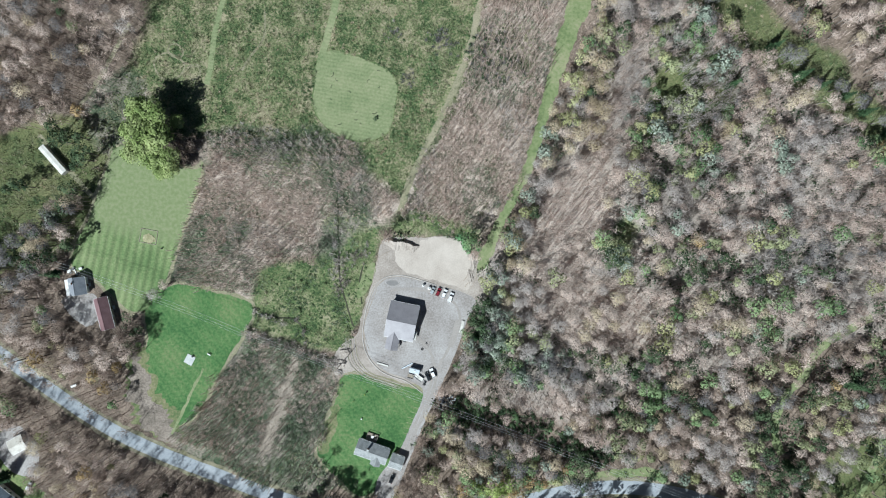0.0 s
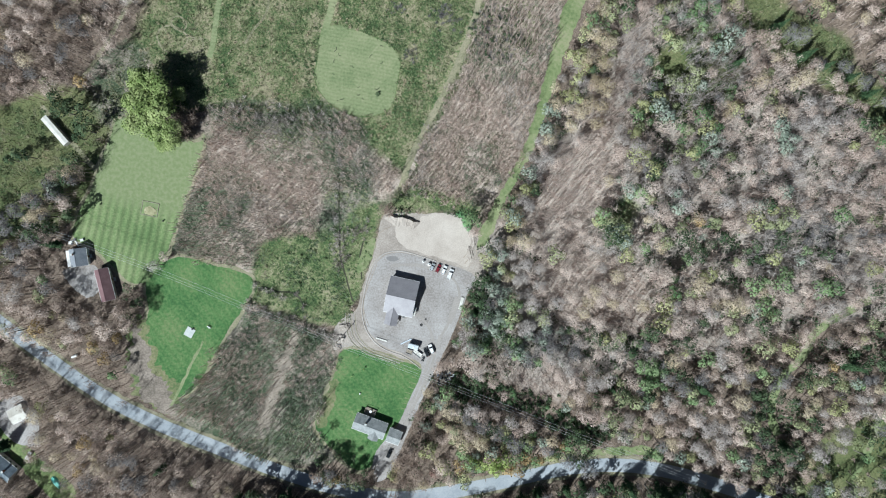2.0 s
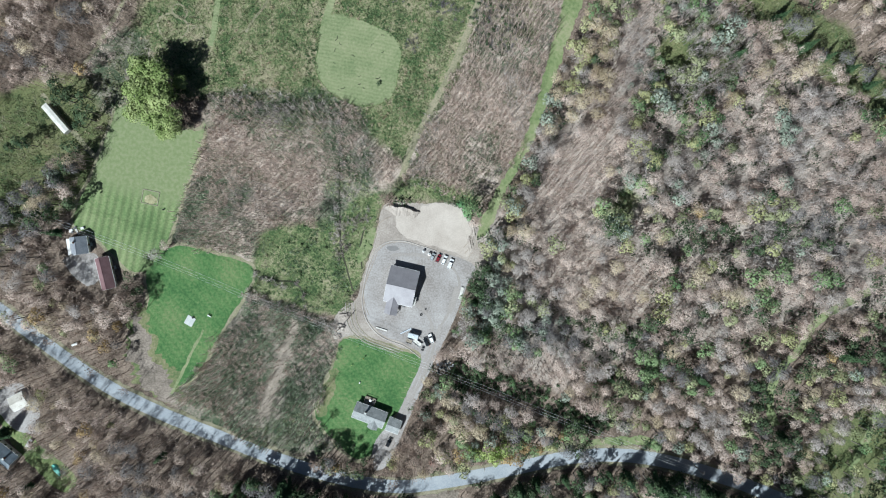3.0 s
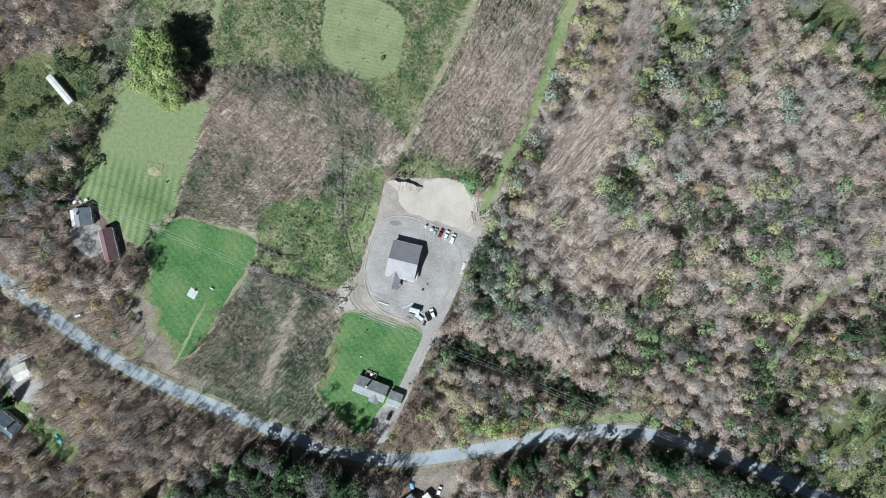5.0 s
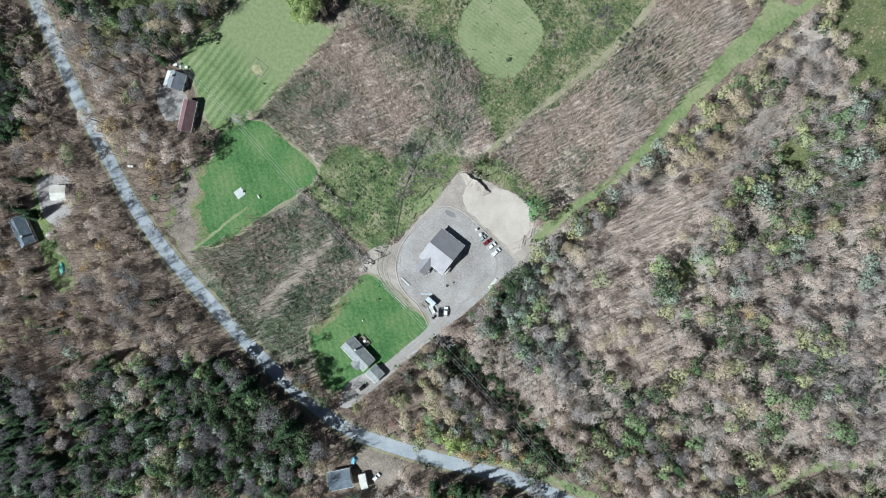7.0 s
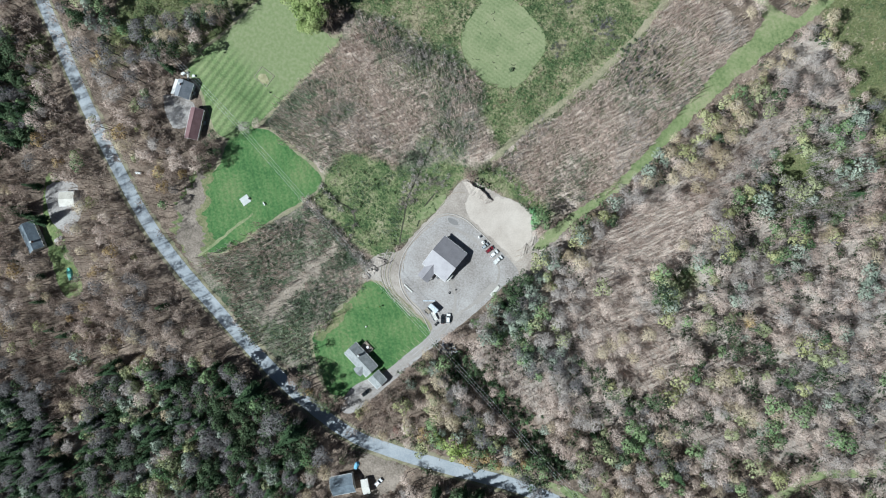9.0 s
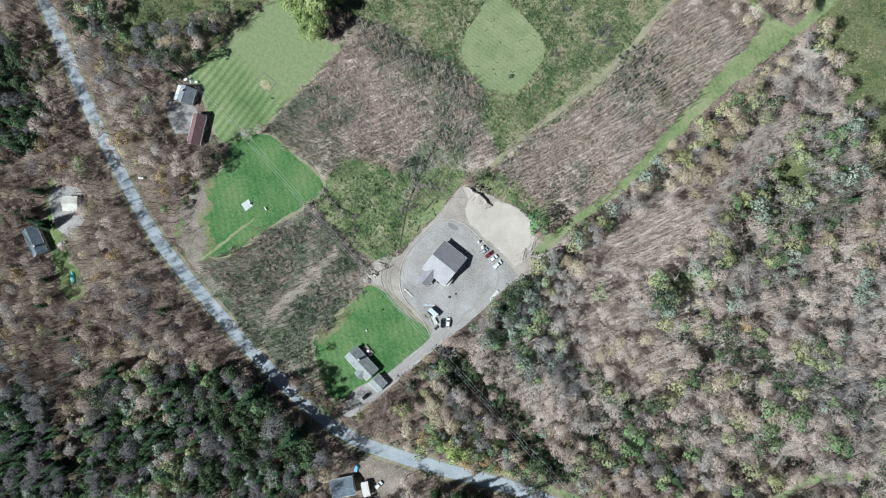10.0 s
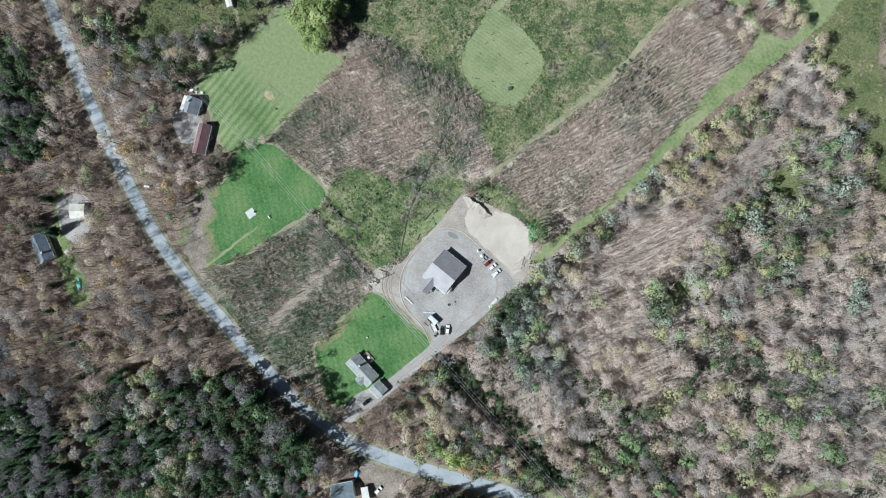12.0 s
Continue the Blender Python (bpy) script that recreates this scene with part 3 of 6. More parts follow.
ys = np.concatenate([[-2400, -1200, -600, -350], np.arange(-262, 201, 2.7), [400, 800, 1500, 2400]])
gx, gy = np.meshgrid(xs, ys)
flat = np.c_[gx.ravel(), gy.ravel()]
nx, ny = len(xs), len(ys)
q = (np.arange(ny - 1)[:, None] * nx + np.arange(nx - 1)[None]).ravel()
me = bpy.data.meshes.new("ground")
me.from_pydata(np.c_[flat, np.zeros(len(flat))].tolist(), [], np.c_[q, q + 1, q + nx + 1, q + nx].tolist())
for cover, outlines in COVERS.items():
    depth = np.full(len(flat), -99.0)
    for o in outlines:
        ring = [tuple(p.xy) for p in curve_through(o, True, 3.0)]
        d = distance(ring, flat, True)
        depth = np.maximum(depth, np.where(inside(ring, flat), d, -d))
    at = me.attributes.new(cover, "FLOAT", "POINT")
    at.data.foreach_set("value", np.clip(.5 + depth / 9, 0, 1).astype(np.float32))
me.materials.append(M["land"])
tagged(new("ground", me), "open ground of meadow, brush and leaf-strewn woodland", "ground", kind="structure")
sheet("lawn", LAWN_CENTER, .06, "lawn", "bright green mown lawn beside the brush", "lawn", .5)
sheet("lawn", LAWN_WEST, .066, "lawn_west", "pale green lawn with faint mowing stripes", "lawn", .5)
sheet("lawn", LAWN_SOUTH, .06, "lawn", "bright green mown lawn round a house", "lawn", .5)
for o in (LAWN_CENTER, LAWN_WEST, LAWN_SOUTH):
    ribbon("lawn_fringe", o + o[:1], 3.0, .055, "path", "tan uncut fringe round a lawn", "lawn fringe", 1.0)
sheet("grass_trail", TRAIL, .06, "trail", "wide green mown trail along the wood", "trail", .9)
sheet("worn_lawn", WORN_EDGE, .07, "worn_grass", "worn olive grass at the lawn's edge", "lawn", 3.6)
sheet("worn_lawn", [(-138, -45), (-134, -54), (-131, -65), (-124, -73), (-121, -83), (-126, -85), (-138, -75), (-142, -54)], .074, "litter", "bare brown earth beside the lawn", "lawn", 3.4)
sheet("mown_patch", PATCH, .06, "patch", "rounded mown patch in the meadow", "lawn", .25)
ribbon("patch_edge", PATCH + PATCH[:1], .7, .052, "meadow_dark", "darker uncut edge round the mown patch", "grass", .3)
rp = random.Random(21)
for k in range(14):
    x, y, a, n = rp.uniform(-52, -24), rp.uniform(52, 79), rp.uniform(0, 6.3), rp.uniform(.8, 2.4)
    ribbon("mower_scar", [(x, y), (x + .6 * n * math.cos(a), y + .6 * n * math.sin(a)), (x + n * math.cos(a + .4), y + n * math.sin(a + .4))], .26, .07 + .004 * (k % 4), "ditch", "short dark scar in the mown patch", "lawn scar", .12, step=.4)
sheet("dirt_yard", DIRT, .05, "dirt", "bare brown dirt round the gravel lot", "dirt", .6)
sheet("sandy_pad", PAD, .07, "sand", "pale sandy dirt pad, freshly graded", "dirt", .8)
sheet("gravel_lot", GRAVEL, .09, "gravel", "grey gravel lot and driveway", "gravel", .25)
sheet("driveway", DRIVE_FAR, .05, "gravel", "grey gravel driveway in the woods", "driveway", .6)
sheet("driveway", DRIVE_WEST, .05, "gravel", "grey gravel yard beside the red-roofed barn", "driveway", .6)
sheet("yard", YARD_FAR, .03, "thicket", "small green yard beside a house", "yard", 1.0)
sheet("yard", YARD_SOUTH, .04, "litter", "worn brown yard beside the road", "yard", 2.4)
tagged(sheet("pond", POND, .02, "water", "dark still pond at the edge of the woods", "pond", .5), kind="structure")
ribbon("road_shoulder", ROAD, 9.0, .06, "shoulder", "grassy tan shoulder of the road", "road shoulder", .9)
ribbon("road_verge", [(40, -108.5), (53, -105.6), (68.1, -103.9), (85.7, -103), (96, -105)], 3.6, .05, "trail", "green mown verge beside the road", "road verge", .9)
ribbon("road", ROAD, 6.0, .10, "asphalt", "pale worn asphalt country road", "road", .12, crown=.06)
for line, w in (([(-52.5, 80.7), (-48.6, 92.9), (-43.9, 110), (-36, 150)], 3.0), ([(-80, 150), (-93.4, 111.5), (-98.4, 94.4), (-100.8, 79.7), (-102.8, 72.3)], 2.4)):
    ribbon("meadow_path", line, w, .045, "patch", "mown path through the meadow", "path", .2)
ribbon("meadow_path", [(36, 150), (19.7, 108), (14.3, 88.6), (9.1, 74), (2.5, 59.4), (-5.3, 44.8), (-13.1, 30.2), (-19.7, 13)], 2.8, .045, "path", "worn tan path between meadow and brush", "path", .5)
ribbon("meadow_path", [(-136, 100), (-149, 78), (-161, 62)], 2.0, .045, "path", "faint tan track at the meadow's edge", "path", .4)
for n, (line, shut) in enumerate((([(-125.8, 82.1), (-123.4, 85.7), (-118.6, 86.3), (-112.6, 82.1), (-113.2, 77.9), (-118.6, 74.3), (-123.4, 76.7)], True), ([(-118.6, 89.9), (-115.6, 90.5), (-112.6, 87.5), (-113.8, 84.5), (-117.4, 85.1), (-119.2, 87.5)], True), ([(-112.6, 82.1), (-108.5, 80.6), (-104.8, 80.3)], False), ([(-111.4, 79.7), (-106.6, 80.9), (-105.4, 76.7), (-109, 74.3)], False))):
    loop = [tuple(p.xy) for p in curve_through(line, shut, 1.2)]
    ribbon("meadow_path", loop + loop[:1] if shut else loop, .8, .045 + .005 * n, "path", "looping trodden path in the meadow", "path", .15)
ribbon("meadow_path", [(-76, 104), (-77, 92), (-83, 84), (-87, 78)], 1.0, .045, "path", "narrow winding footpath in the grass", "path", .2)
ribbon("meadow_path", [(-178, 52), (-160, 30), (-153, 22)], 2.2, .045, "path", "worn track beside a long trailer", "path", .4)
ribbon("forest_trail", FOREST_TRAIL, 3.6, .06, "trail", "narrow grassy trail through the woods", "trail", .6)
ribbon("forest_trail", FOREST_TRAIL_SE, 3.0, .06, "trail", "narrow grassy trail through the woods", "trail", .6)
ribbon("lawn_track", [(-108, -53), (-113, -62), (-119, -74), (-123, -82)], 1.1, .08, "patch", "worn track across the lawn", "path", .5)
ribbon("driveway", [(-24, -98), (-28, -101.5), (-30.5, -106), (-31.5, -111)], 4.6, .08, "gravel", "grey driveway to the garage", "driveway", .3)

sheet("worn_lawn", [(-58, -91), (-55.2, -81), (-50.6, -71), (-48.4, -72), (-50.5, -82), (-53.5, -91)], .07, "worn_grass", "worn tan grass along the lawn's edge", "lawn", 1.6)
for k in range(7):
    x, y = -12.6 - .85 * k, -70.5 - 2.3 * k
    ribbon("lawn_scar", [(x, y), (x - 1.2, y + .5), (x - 2.6 - .5 * (k % 2), y + .9)], .28, .07, "patch", "short tan scar in the lawn by the driveway", "lawn scar", .2, step=.5)

# wheel ruts in the dirt south-west of the gravel, and its low kerb of stone dust
for k in range(8):
    o = k * .62 + .2 * math.sin(k * 2.3)
    ribbon("wheel_rut", [(-40.2 - o, -41), (-39.2 - o, -50 - o * .3), (-34.5 - o * .6, -56 - o * .5), (-27 - o * .3, -59.2 - o * .55), (-18 - o, -62.5 - o * .3)], .2, .095 + .005 * k, ("path", "kerb", "track")[k % 3], "pale wheel rut in bare dirt", "wheel rut", .1, crown=.04)
for k, line in enumerate(([(-34, -47), (-36.5, -38), (-34.6, -30), (-30, -19)], [(13.2, -7), (12.4, -14), (8.6, -19.5)], [(14, -9), (13.6, -16), (10.5, -21)], [(11.4, -8), (11, -13), (8, -17)], [(-32, -16), (-29, -6), (-24, -3)])):
    ribbon("wheel_rut", line, .25, .1 + .005 * k, "track", "faint wheel rut in pale dirt", "wheel rut", .12, crown=.04)
for k, line in enumerate(([(-30, -112), (-20, -90), (-9, -66), (-6, -52), (-12, -42), (-24, -36)], [(-27.6, -112), (-18, -90), (-7.4, -67), (-3.5, -54), (1, -46), (5, -34)], [(-24, -20), (-12, -20), (2, -25), (6, -33), (2, -46)])):
    ribbon("tyre_track", line, 1.3, .112 + .006 * k, "tyre_mark", "faint brownish tyre track on the gravel", "tyre track", .45)
ribbon("gravel_kerb", [(-4, -18.3), (-9.5, -16.4), (-18, -13.9), (-24.5, -14), (-28.8, -16.2), (-32.6, -21.3), (-35.8, -31.3), (-37, -41.4), (-34.6, -49.8), (-28.4, -56.5), (-18.3, -60.6), (-11.3, -66)], .42, .09, "kerb", "low kerb of pale stone dust round the gravel", "kerb", .12, crown=.15)
sheet("grass_wedge", [(-38.9, -23), (-38.2, -16.9), (-35.5, -12.2), (-32, -7.6), (-30.4, -9.5), (-32, -16.3), (-35.2, -21)], .07, "trail", "strip of green grass between dirt and thicket", "grass", .5)
for line in DITCHES:
    ribbon("ditch", line, .7, .05, "ditch", "narrow dark ditch through the thicket", "ditch", .35)


# ---- buildings ----
def gable_house(name, x, y, turn, length, width, eave, rise, walls, roof, label, category, over=.5, windows=3, chimney=None, door_side=-1, base=None):
    """A house with its ridge along its own x; walls, two roof slopes, ridge, gutters, windows and a door."""
    h = base or thing(name, pose(x, y, 0, 0, 0, turn), label, category)
    l, w = length / 2 - over, width / 2 - over
    part("wall", prism([(-w, 0), (w, 0), (w, eave), (0, eave + rise * w / (w + over)), (-w, eave)], -l, l), walls, h)
    slope = math.hypot(width / 2, rise)
    nx, nz = rise / slope, (width / 2) / slope
    low = eave - rise * over / (w + over)
    for s in (-1, 1):
        a, b = (s * width / 2, low + .06), (0, low + .06 + rise)
        part("roof", prism([a, b, (b[0], b[1] + .16), (a[0], a[1] + .14)], -length / 2, length / 2), roof, h)
        part("gutter", prism([(s * (width / 2 + .01), low - .02), (s * (width / 2 + .13), low - .02), (s * (width / 2 + .15), low + .12), (s * (width / 2 + .01), low + .12)], -length / 2, length / 2), "trim", h)
    part("ridge_cap", prism([(-.16, low + rise + .15), (0, low + rise + .26), (.16, low + rise + .15)], -length / 2 - .02, length / 2 + .02), roof, h)
    for s in (-1, 1):
        for g in (-1, 1):
            a, b = g * width / 2, 0
            part("barge_board", prism([(a, low - .02), (b, low + rise - .02), (b, low + rise + .2), (a, low + .19)], s * (length / 2 + .003), s * (length / 2 + .05)), "trim", h)
    for s in (-1, 1):
        for i in range(windows):
            cx = -l + (i + .5) * 2 * l / windows
            if s == door_side and i == windows // 2:
                d = part("door", box(cx - .48, cx + .48, s * w - .02, s * w + .06, .1, 2.15, .01), "door", h)
                part("knob", rod((cx + .36, s * (w + .06), 1.0), (cx + .36, s * (w + .14), 1.0), .035, .03), "steel", d)
                part("step", box(cx - .8, cx + .8, s * (w + .02) if s > 0 else s * (w + .02) - 1.0, s * (w + .02) + 1.0 if s > 0 else s * (w + .02), 0, .16, .02), "concrete", h)
                continue
            f = part("window", box(cx - .62, cx + .62, s * w - .03, s * w + .05, 1.0, 2.2), "trim", h)
            part("pane", box(cx - .52, cx - .03, s * w - .02, s * w + .065, 1.1, 2.1), "glass", f)
            part("pane", box(cx + .03, cx + .52, s * w - .02, s * w + .065, 1.1, 2.1), "glass", f)
    if chimney is not None:
        c = part("chimney", box(chimney - .4, chimney + .4, .5, 1.2, eave, low + rise + 1.0, .02), "brick", h)
        part("chimney_cap", box(chimney - .47, chimney + .47, .43, 1.27, low + rise + 1.0, low + rise + 1.12, .02), "concrete", c)
    return h


# the large building on the gravel lot: ridge across, a gabled porch on its south side
hall = thing("community_hall", pose(-19.25, -33.5, .09, 0, 0, -13.3), "large new building with a grey metal gable roof", "building")
gable_house("community_hall", 0, 0, 0, 12.9, 16.0, 3.0, 3.9, "siding_tan", "roof_grey", "", "", .55, 4, base=hall)
PX = -2.2
part("porch_wall", prism([(PX - 2.2, .0), (PX + 2.2, 0), (PX + 2.2, 2.7), (PX, 4.15), (PX - 2.2, 2.7)], -11.6, -7.43, "y"), "siding_tan", hall)
for s in (-1, 1):
    a, b = (PX + s * 2.8, 2.42), (PX, 4.22)
    part("porch_roof", prism([a, b, (b[0], b[1] + .16), (a[0], a[1] + .14)], -13.3, -5.6, "y"), "roof_grey", hall)
    part("porch_post", box(PX + s * 2.4 - .1, PX + s * 2.4 + .1, -13.1, -12.9, 0, 2.5, .02), "trim", hall)
part("porch_ridge", prism([(PX - .15, 4.36), (PX, 4.46), (PX + .15, 4.36)], -13.32, -5.3, "y"), "roof_grey", hall)
part("porch_floor", box(PX - 2.7, PX + 2.7, -13.2, -11.62, 0, .12, .02), "concrete", hall)
part("side_awning", prism([(5.92, 2.55), (7.5, 2.2), (7.5, 2.3), (5.92, 2.7)], -7.2, -3.4, "y"), "roof_white", hall)
for yy in (-7.0, -3.6):
    part("awning_post", box(7.3, 7.42, yy - .06, yy + .06, 0, 2.2), "trim", hall)
side = part("garage_door", box(5.88, 5.96, 1.0, 4.4, .05, 2.7, .01), "trim", hall)
for i in range(3):
    part("panel_rib", box(5.95, 5.985, 1.05, 4.35, .7 + i * .65, .74 + i * .65), "steel", side)
part("cooling_unit", box(2.2, 3.2, -9.2, -8.3, 0, 1.0, .05), "stripe", hall)
for i in range(13):
    for s in (-1, 1):
        x0 = -6.2 + i * 1.03
        part("roof_rib", prism([(s * 8.0, 2.92), (s * .15, 6.75), (s * .15, 6.81), (s * 8.0, 2.98)], x0 - .025, x0 + .025), "roof_grey", hall)

# the house on the south lawn with its garage, bay and deck
home = gable_house("house", -33.85, -90.6, -21, 14.6, 7.4, 2.7, 1.9, "siding", "shingle", "white single-storey house with a weathered grey shingle roof", "house", .45, 5, chimney=-2.0)
part("bay", prism([(1.0, 0), (5.0, 0), (5.0, 2.5), (3.0, 3.7), (1.0, 2.5)], -5.2, -3.2, "y"), "siding", home)
for s in (-1, 1):
    part("bay_roof", prism([(3 + s * 2.3, 2.35), (3, 3.8), (3, 3.95), (3 + s * 2.3, 2.48)], -5.5, -1.6, "y"), "shingle", home)
bw = part("bay_window", box(1.9, 4.1, -5.26, -5.18, .8, 2.1), "trim", home)
part("pane", box(2.0, 2.95, -5.275, -5.19, .9, 2.0), "glass", bw)
part("pane", box(3.05, 4.0, -5.275, -5.19, .9, 2.0), "glass", bw)
deck = thing("deck", pose(-34.0, -85.0, .06, 0, 0, -21), "small raised wooden deck behind the house", "deck")
for i in range(18):
    part("plank", box(-2.5 + i * .28, -2.5 + i * .28 + .25, -1.7, 1.7, .5, .55), "deck", deck)
for x in (-2.4, 2.4):
    for y in (-1.6, 1.6):
        part("post", box(x - .06, x + .06, y - .06, y + .06, 0, 1.45), "deck", deck)
for y in (1.6,):
    part("rail", box(-2.4, 2.4, y - .05, y + .05, 1.4, 1.46), "deck", deck)
for x in (-2.4, 2.4):
    part("rail", box(x - .05, x + .05, -1.5, 1.54, 1.4, 1.46), "deck", deck)
umb = thing("patio_table", pose(-33.7, -84.6, .62), "pale round patio table on the deck", "table")
part("tabletop", rod((0, 0, .7), (0, 0, .74), .6, .6, 16), "trim", umb)
part("pedestal", rod((0, 0, 0), (0, 0, .7), .12, .08), "steel", umb)
grill = thing("grill", pose(-32.2, -85.4, .62), "black covered grill on the deck", "grill")
part("body", box(-.5, .5, -.3, .3, .0, 1.05, .08), "dark", grill)
garage = gable_house("garage", -23.3, -95.4, -21, 6.0, 6.2, 2.5, 1.3, "siding", "shingle", "small white garage with a grey roof", "garage", .3, 2, door_side=-1)
part("vehicle_door", box(-1.4, 1.4, -2.87, -2.78, .02, 2.2, .01), "trim", garage)

# the west group: maroon barn, grey house, long white trailer
gable_house("barn", -150, -27.2, 102.5, 14.4, 6.3, 3.0, 2.2, "siding_tan", "roof_red", "long barn with a maroon metal roof", "barn", .4, 4)
west_house = gable_house("house", -161.4, -15, 97, 7.8, 7.6, 3.0, 2.7, "siding", "roof_slate", "small house with a slate-grey metal roof and a pale porch", "house", .45, 3, chimney=1.5)
part("porch_roof", prism([(3.84, 2.72), (5.6, 2.3), (5.6, 2.4), (3.84, 2.84)], -3.6, 3.6), "siding", west_house)
for x in (-3.4, 0, 3.4):
    part("porch_post", box(x - .07, x + .07, 5.35, 5.49, 0, 2.33), "trim", west_house)
part("porch_floor", box(-3.6, 3.6, 3.45, 5.6, 0, .18, .02), "deck", west_house)
tr = thing("trailer", pose(-170.5, 40.8, 0, 0, 0, -50), "long white mobile trailer in tall grass", "trailer")
part("body", box(-7.6, 7.6, -1.4, 1.4, .5, 2.9, .12), "roof_white", tr)
part("roof", prism([(-1.45, 2.86), (0, 3.1), (1.45, 2.86)], -7.65, 7.65), "roof_white", tr)
for i in range(5):
    f = part("window", box(-6.4 + i * 3, -5.2 + i * 3, -1.44, -1.39, 1.5, 2.3), "trim", tr)
    part("pane", box(-6.3 + i * 3, -5.3 + i * 3, -1.455, -1.41, 1.58, 2.22), "glass", f)
for sx in (-2.2, 2.2):
    for sy in (-1.1, 1.1):
        part("wheel", rod((sx, sy - .12, .36), (sx, sy + .12, .36), .36, .36, 14), "dark", tr)
part("skirt", box(-7.4, 7.4, -1.3, 1.3, .02, .5), "siding_tan", tr)

# far west: house, white shed, teal tarp; far south: house with a lean-to
gable_house("house", -198.8, -107.8, -39.5, 13.6, 7.6, 3.0, 2.2, "siding", "roof_blue", "house with a blue-grey roof in the woods", "house", .4, 4, chimney=3.0)
gable_house("garage", -190.8, -84.4, 27, 7.4, 6.6, 2.7, .7, "siding", "roof_cream", "garage with a flat cream roof", "garage", .3, 2)
south = gable_house("house", -17.3, -144.8, 38, 10.6, 8.4, 2.9, 1.8, "siding", "roof_blue", "house with a blue-grey metal roof near the road", "house", .4, 4)
gable_house("shed", -7.6, -141.0, 38, 3.2, 6.4, 2.4, .6, "siding_tan", "roof_white", "narrow shed with a pale roof", "shed", .2, 1)


# ---- vehicles ----
def car(x, y, turn, paint, label, length=4.6, width=1.82, height=1.5, pickup=False, name="car"):
    """A parked car: body, cabin glass, roof, wheels with rims, lamps, bumpers, mirrors; its nose towards its own x."""
    c = thing(name, pose(x, y, .1, 0, 0, turn), label, "pickup" if pickup else "car", "parked vehicles")
    l, w = length * .45, width * .46
    low = [(-l, .32), (l, .32), (l + .02, .62), (l - .12, .82), (l * .45, .96), (-l + .1, 1.0), (-l - .02, .7)]
    body = prism(low, -w, w, "y")
    bmesh.ops.bevel(body, geom=body.edges[:], offset=.07, segments=2, affect="EDGES", profile=.6)
    b = part("body", body, paint, c)
    r0, r1 = (-l * .12, l * .30) if pickup else (-l * .72, l * .18)
    g0, g1 = (-l * .18, l * .50) if pickup else (-l * .92, l * .50)
    cab = bmesh.new()
    lo = [cab.verts.new(p) for p in ((g0, -w * .93, .96), (g1, -w * .93, .95), (g1, w * .93, .95), (g0, w * .93, .96))]
    hi = [cab.verts.new(p) for p in ((r0, -w * .74, height - .04), (r1, -w * .74, height - .04), (r1, w * .74, height - .04), (r0, w * .74, height - .04))]
    cab.faces.new(lo[::-1])
    cab.faces.new(hi)
    for i in range(4):
        cab.faces.new((lo[i], lo[(i + 1) % 4], hi[(i + 1) % 4], hi[i]))
    part("cabin_glass", cab, "glass", c)
    part("roof", box(r0 - .05, r1 + .05, -w * .77, w * .77, height - .06, height + .02, .03), paint, c)
    if pickup:
        part("bed", box(-l + .15, -l * .22, -w * .8, w * .8, .97, 1.03, .01), "siding", c)
        for s in (-1, 1):
            part("bed_side", box(-l + .05, -l * .2, s * w * .9 - .06, s * w * .9 + .06, .95, 1.22, .03), paint, c)
        part("tailgate", box(-l + .0, -l + .1, -w * .85, w * .85, .9, 1.22, .02), paint, c)
    for sx in (-.6, .62):
        for s in (-1, 1):
            wheel = part("wheel", rod((sx * l, s * (w - .2), .34), (sx * l, s * (w + .01), .34), .34, .34, 16), "dark", c)
            part("rim", rod((sx * l, s * (w - .02), .34), (sx * l, s * (w + .025), .34), .2, .19, 12), "steel", wheel)
    for s in (-1, 1):
        part("headlight", box(l - .2, l + .0, s * w * .7 - .17, s * w * .7 + .17, .64, .8, .03), "lamp_glass", c)
        part("tail_light", box(-l - .02, -l + .1, s * w * .75 - .14, s * w * .75 + .14, .72, .92, .02), "lamp_red", c)
        part("mirror", box(g1 - .55, g1 - .4, s * (w + .1) - .09, s * (w + .1) + .09, .98, 1.12, .03), paint, c)
    part("bumper", box(l - .02, l + .08, -w * .9, w * .9, .3, .52, .03), "stripe", c)
    part("bumper", box(-l - .08, -l + .02, -w * .9, w * .9, .3, .52, .03), "stripe", c)
    return c


car(-5.6, -20.8, 64, "paint_silver", "pale silver hatchback parked on gravel", 3.6, 1.6)
car(-3.05, -21.4, 64, "paint_red", "dark red car parked on gravel", 4.2, 1.65)
car(-.5, -22.2, 64, "paint_white", "white estate car parked on gravel", 4.5, 1.75, 1.6)
car(2.2, -24.0, 66, "paint_white", "white pickup parked on gravel", 5.2, 1.85, 1.75, True, "pickup")
car(-8.6, -58.5, 112, "paint_black", "black car parked on gravel", 4.4)
car(-6.5, -57.0, 112, "paint_white", "white car parked on gravel", 4.7)
car(-25.7, -103.6, 66, "paint_black", "black car parked by the garage", 4.5)
car(-3.2, -137.3, 70, "paint_white", "white car parked in the tan yard", 4.4)
car(-187.6, -103.8, 60, "paint_silver", "silver car on a gravel driveway", 4.4)

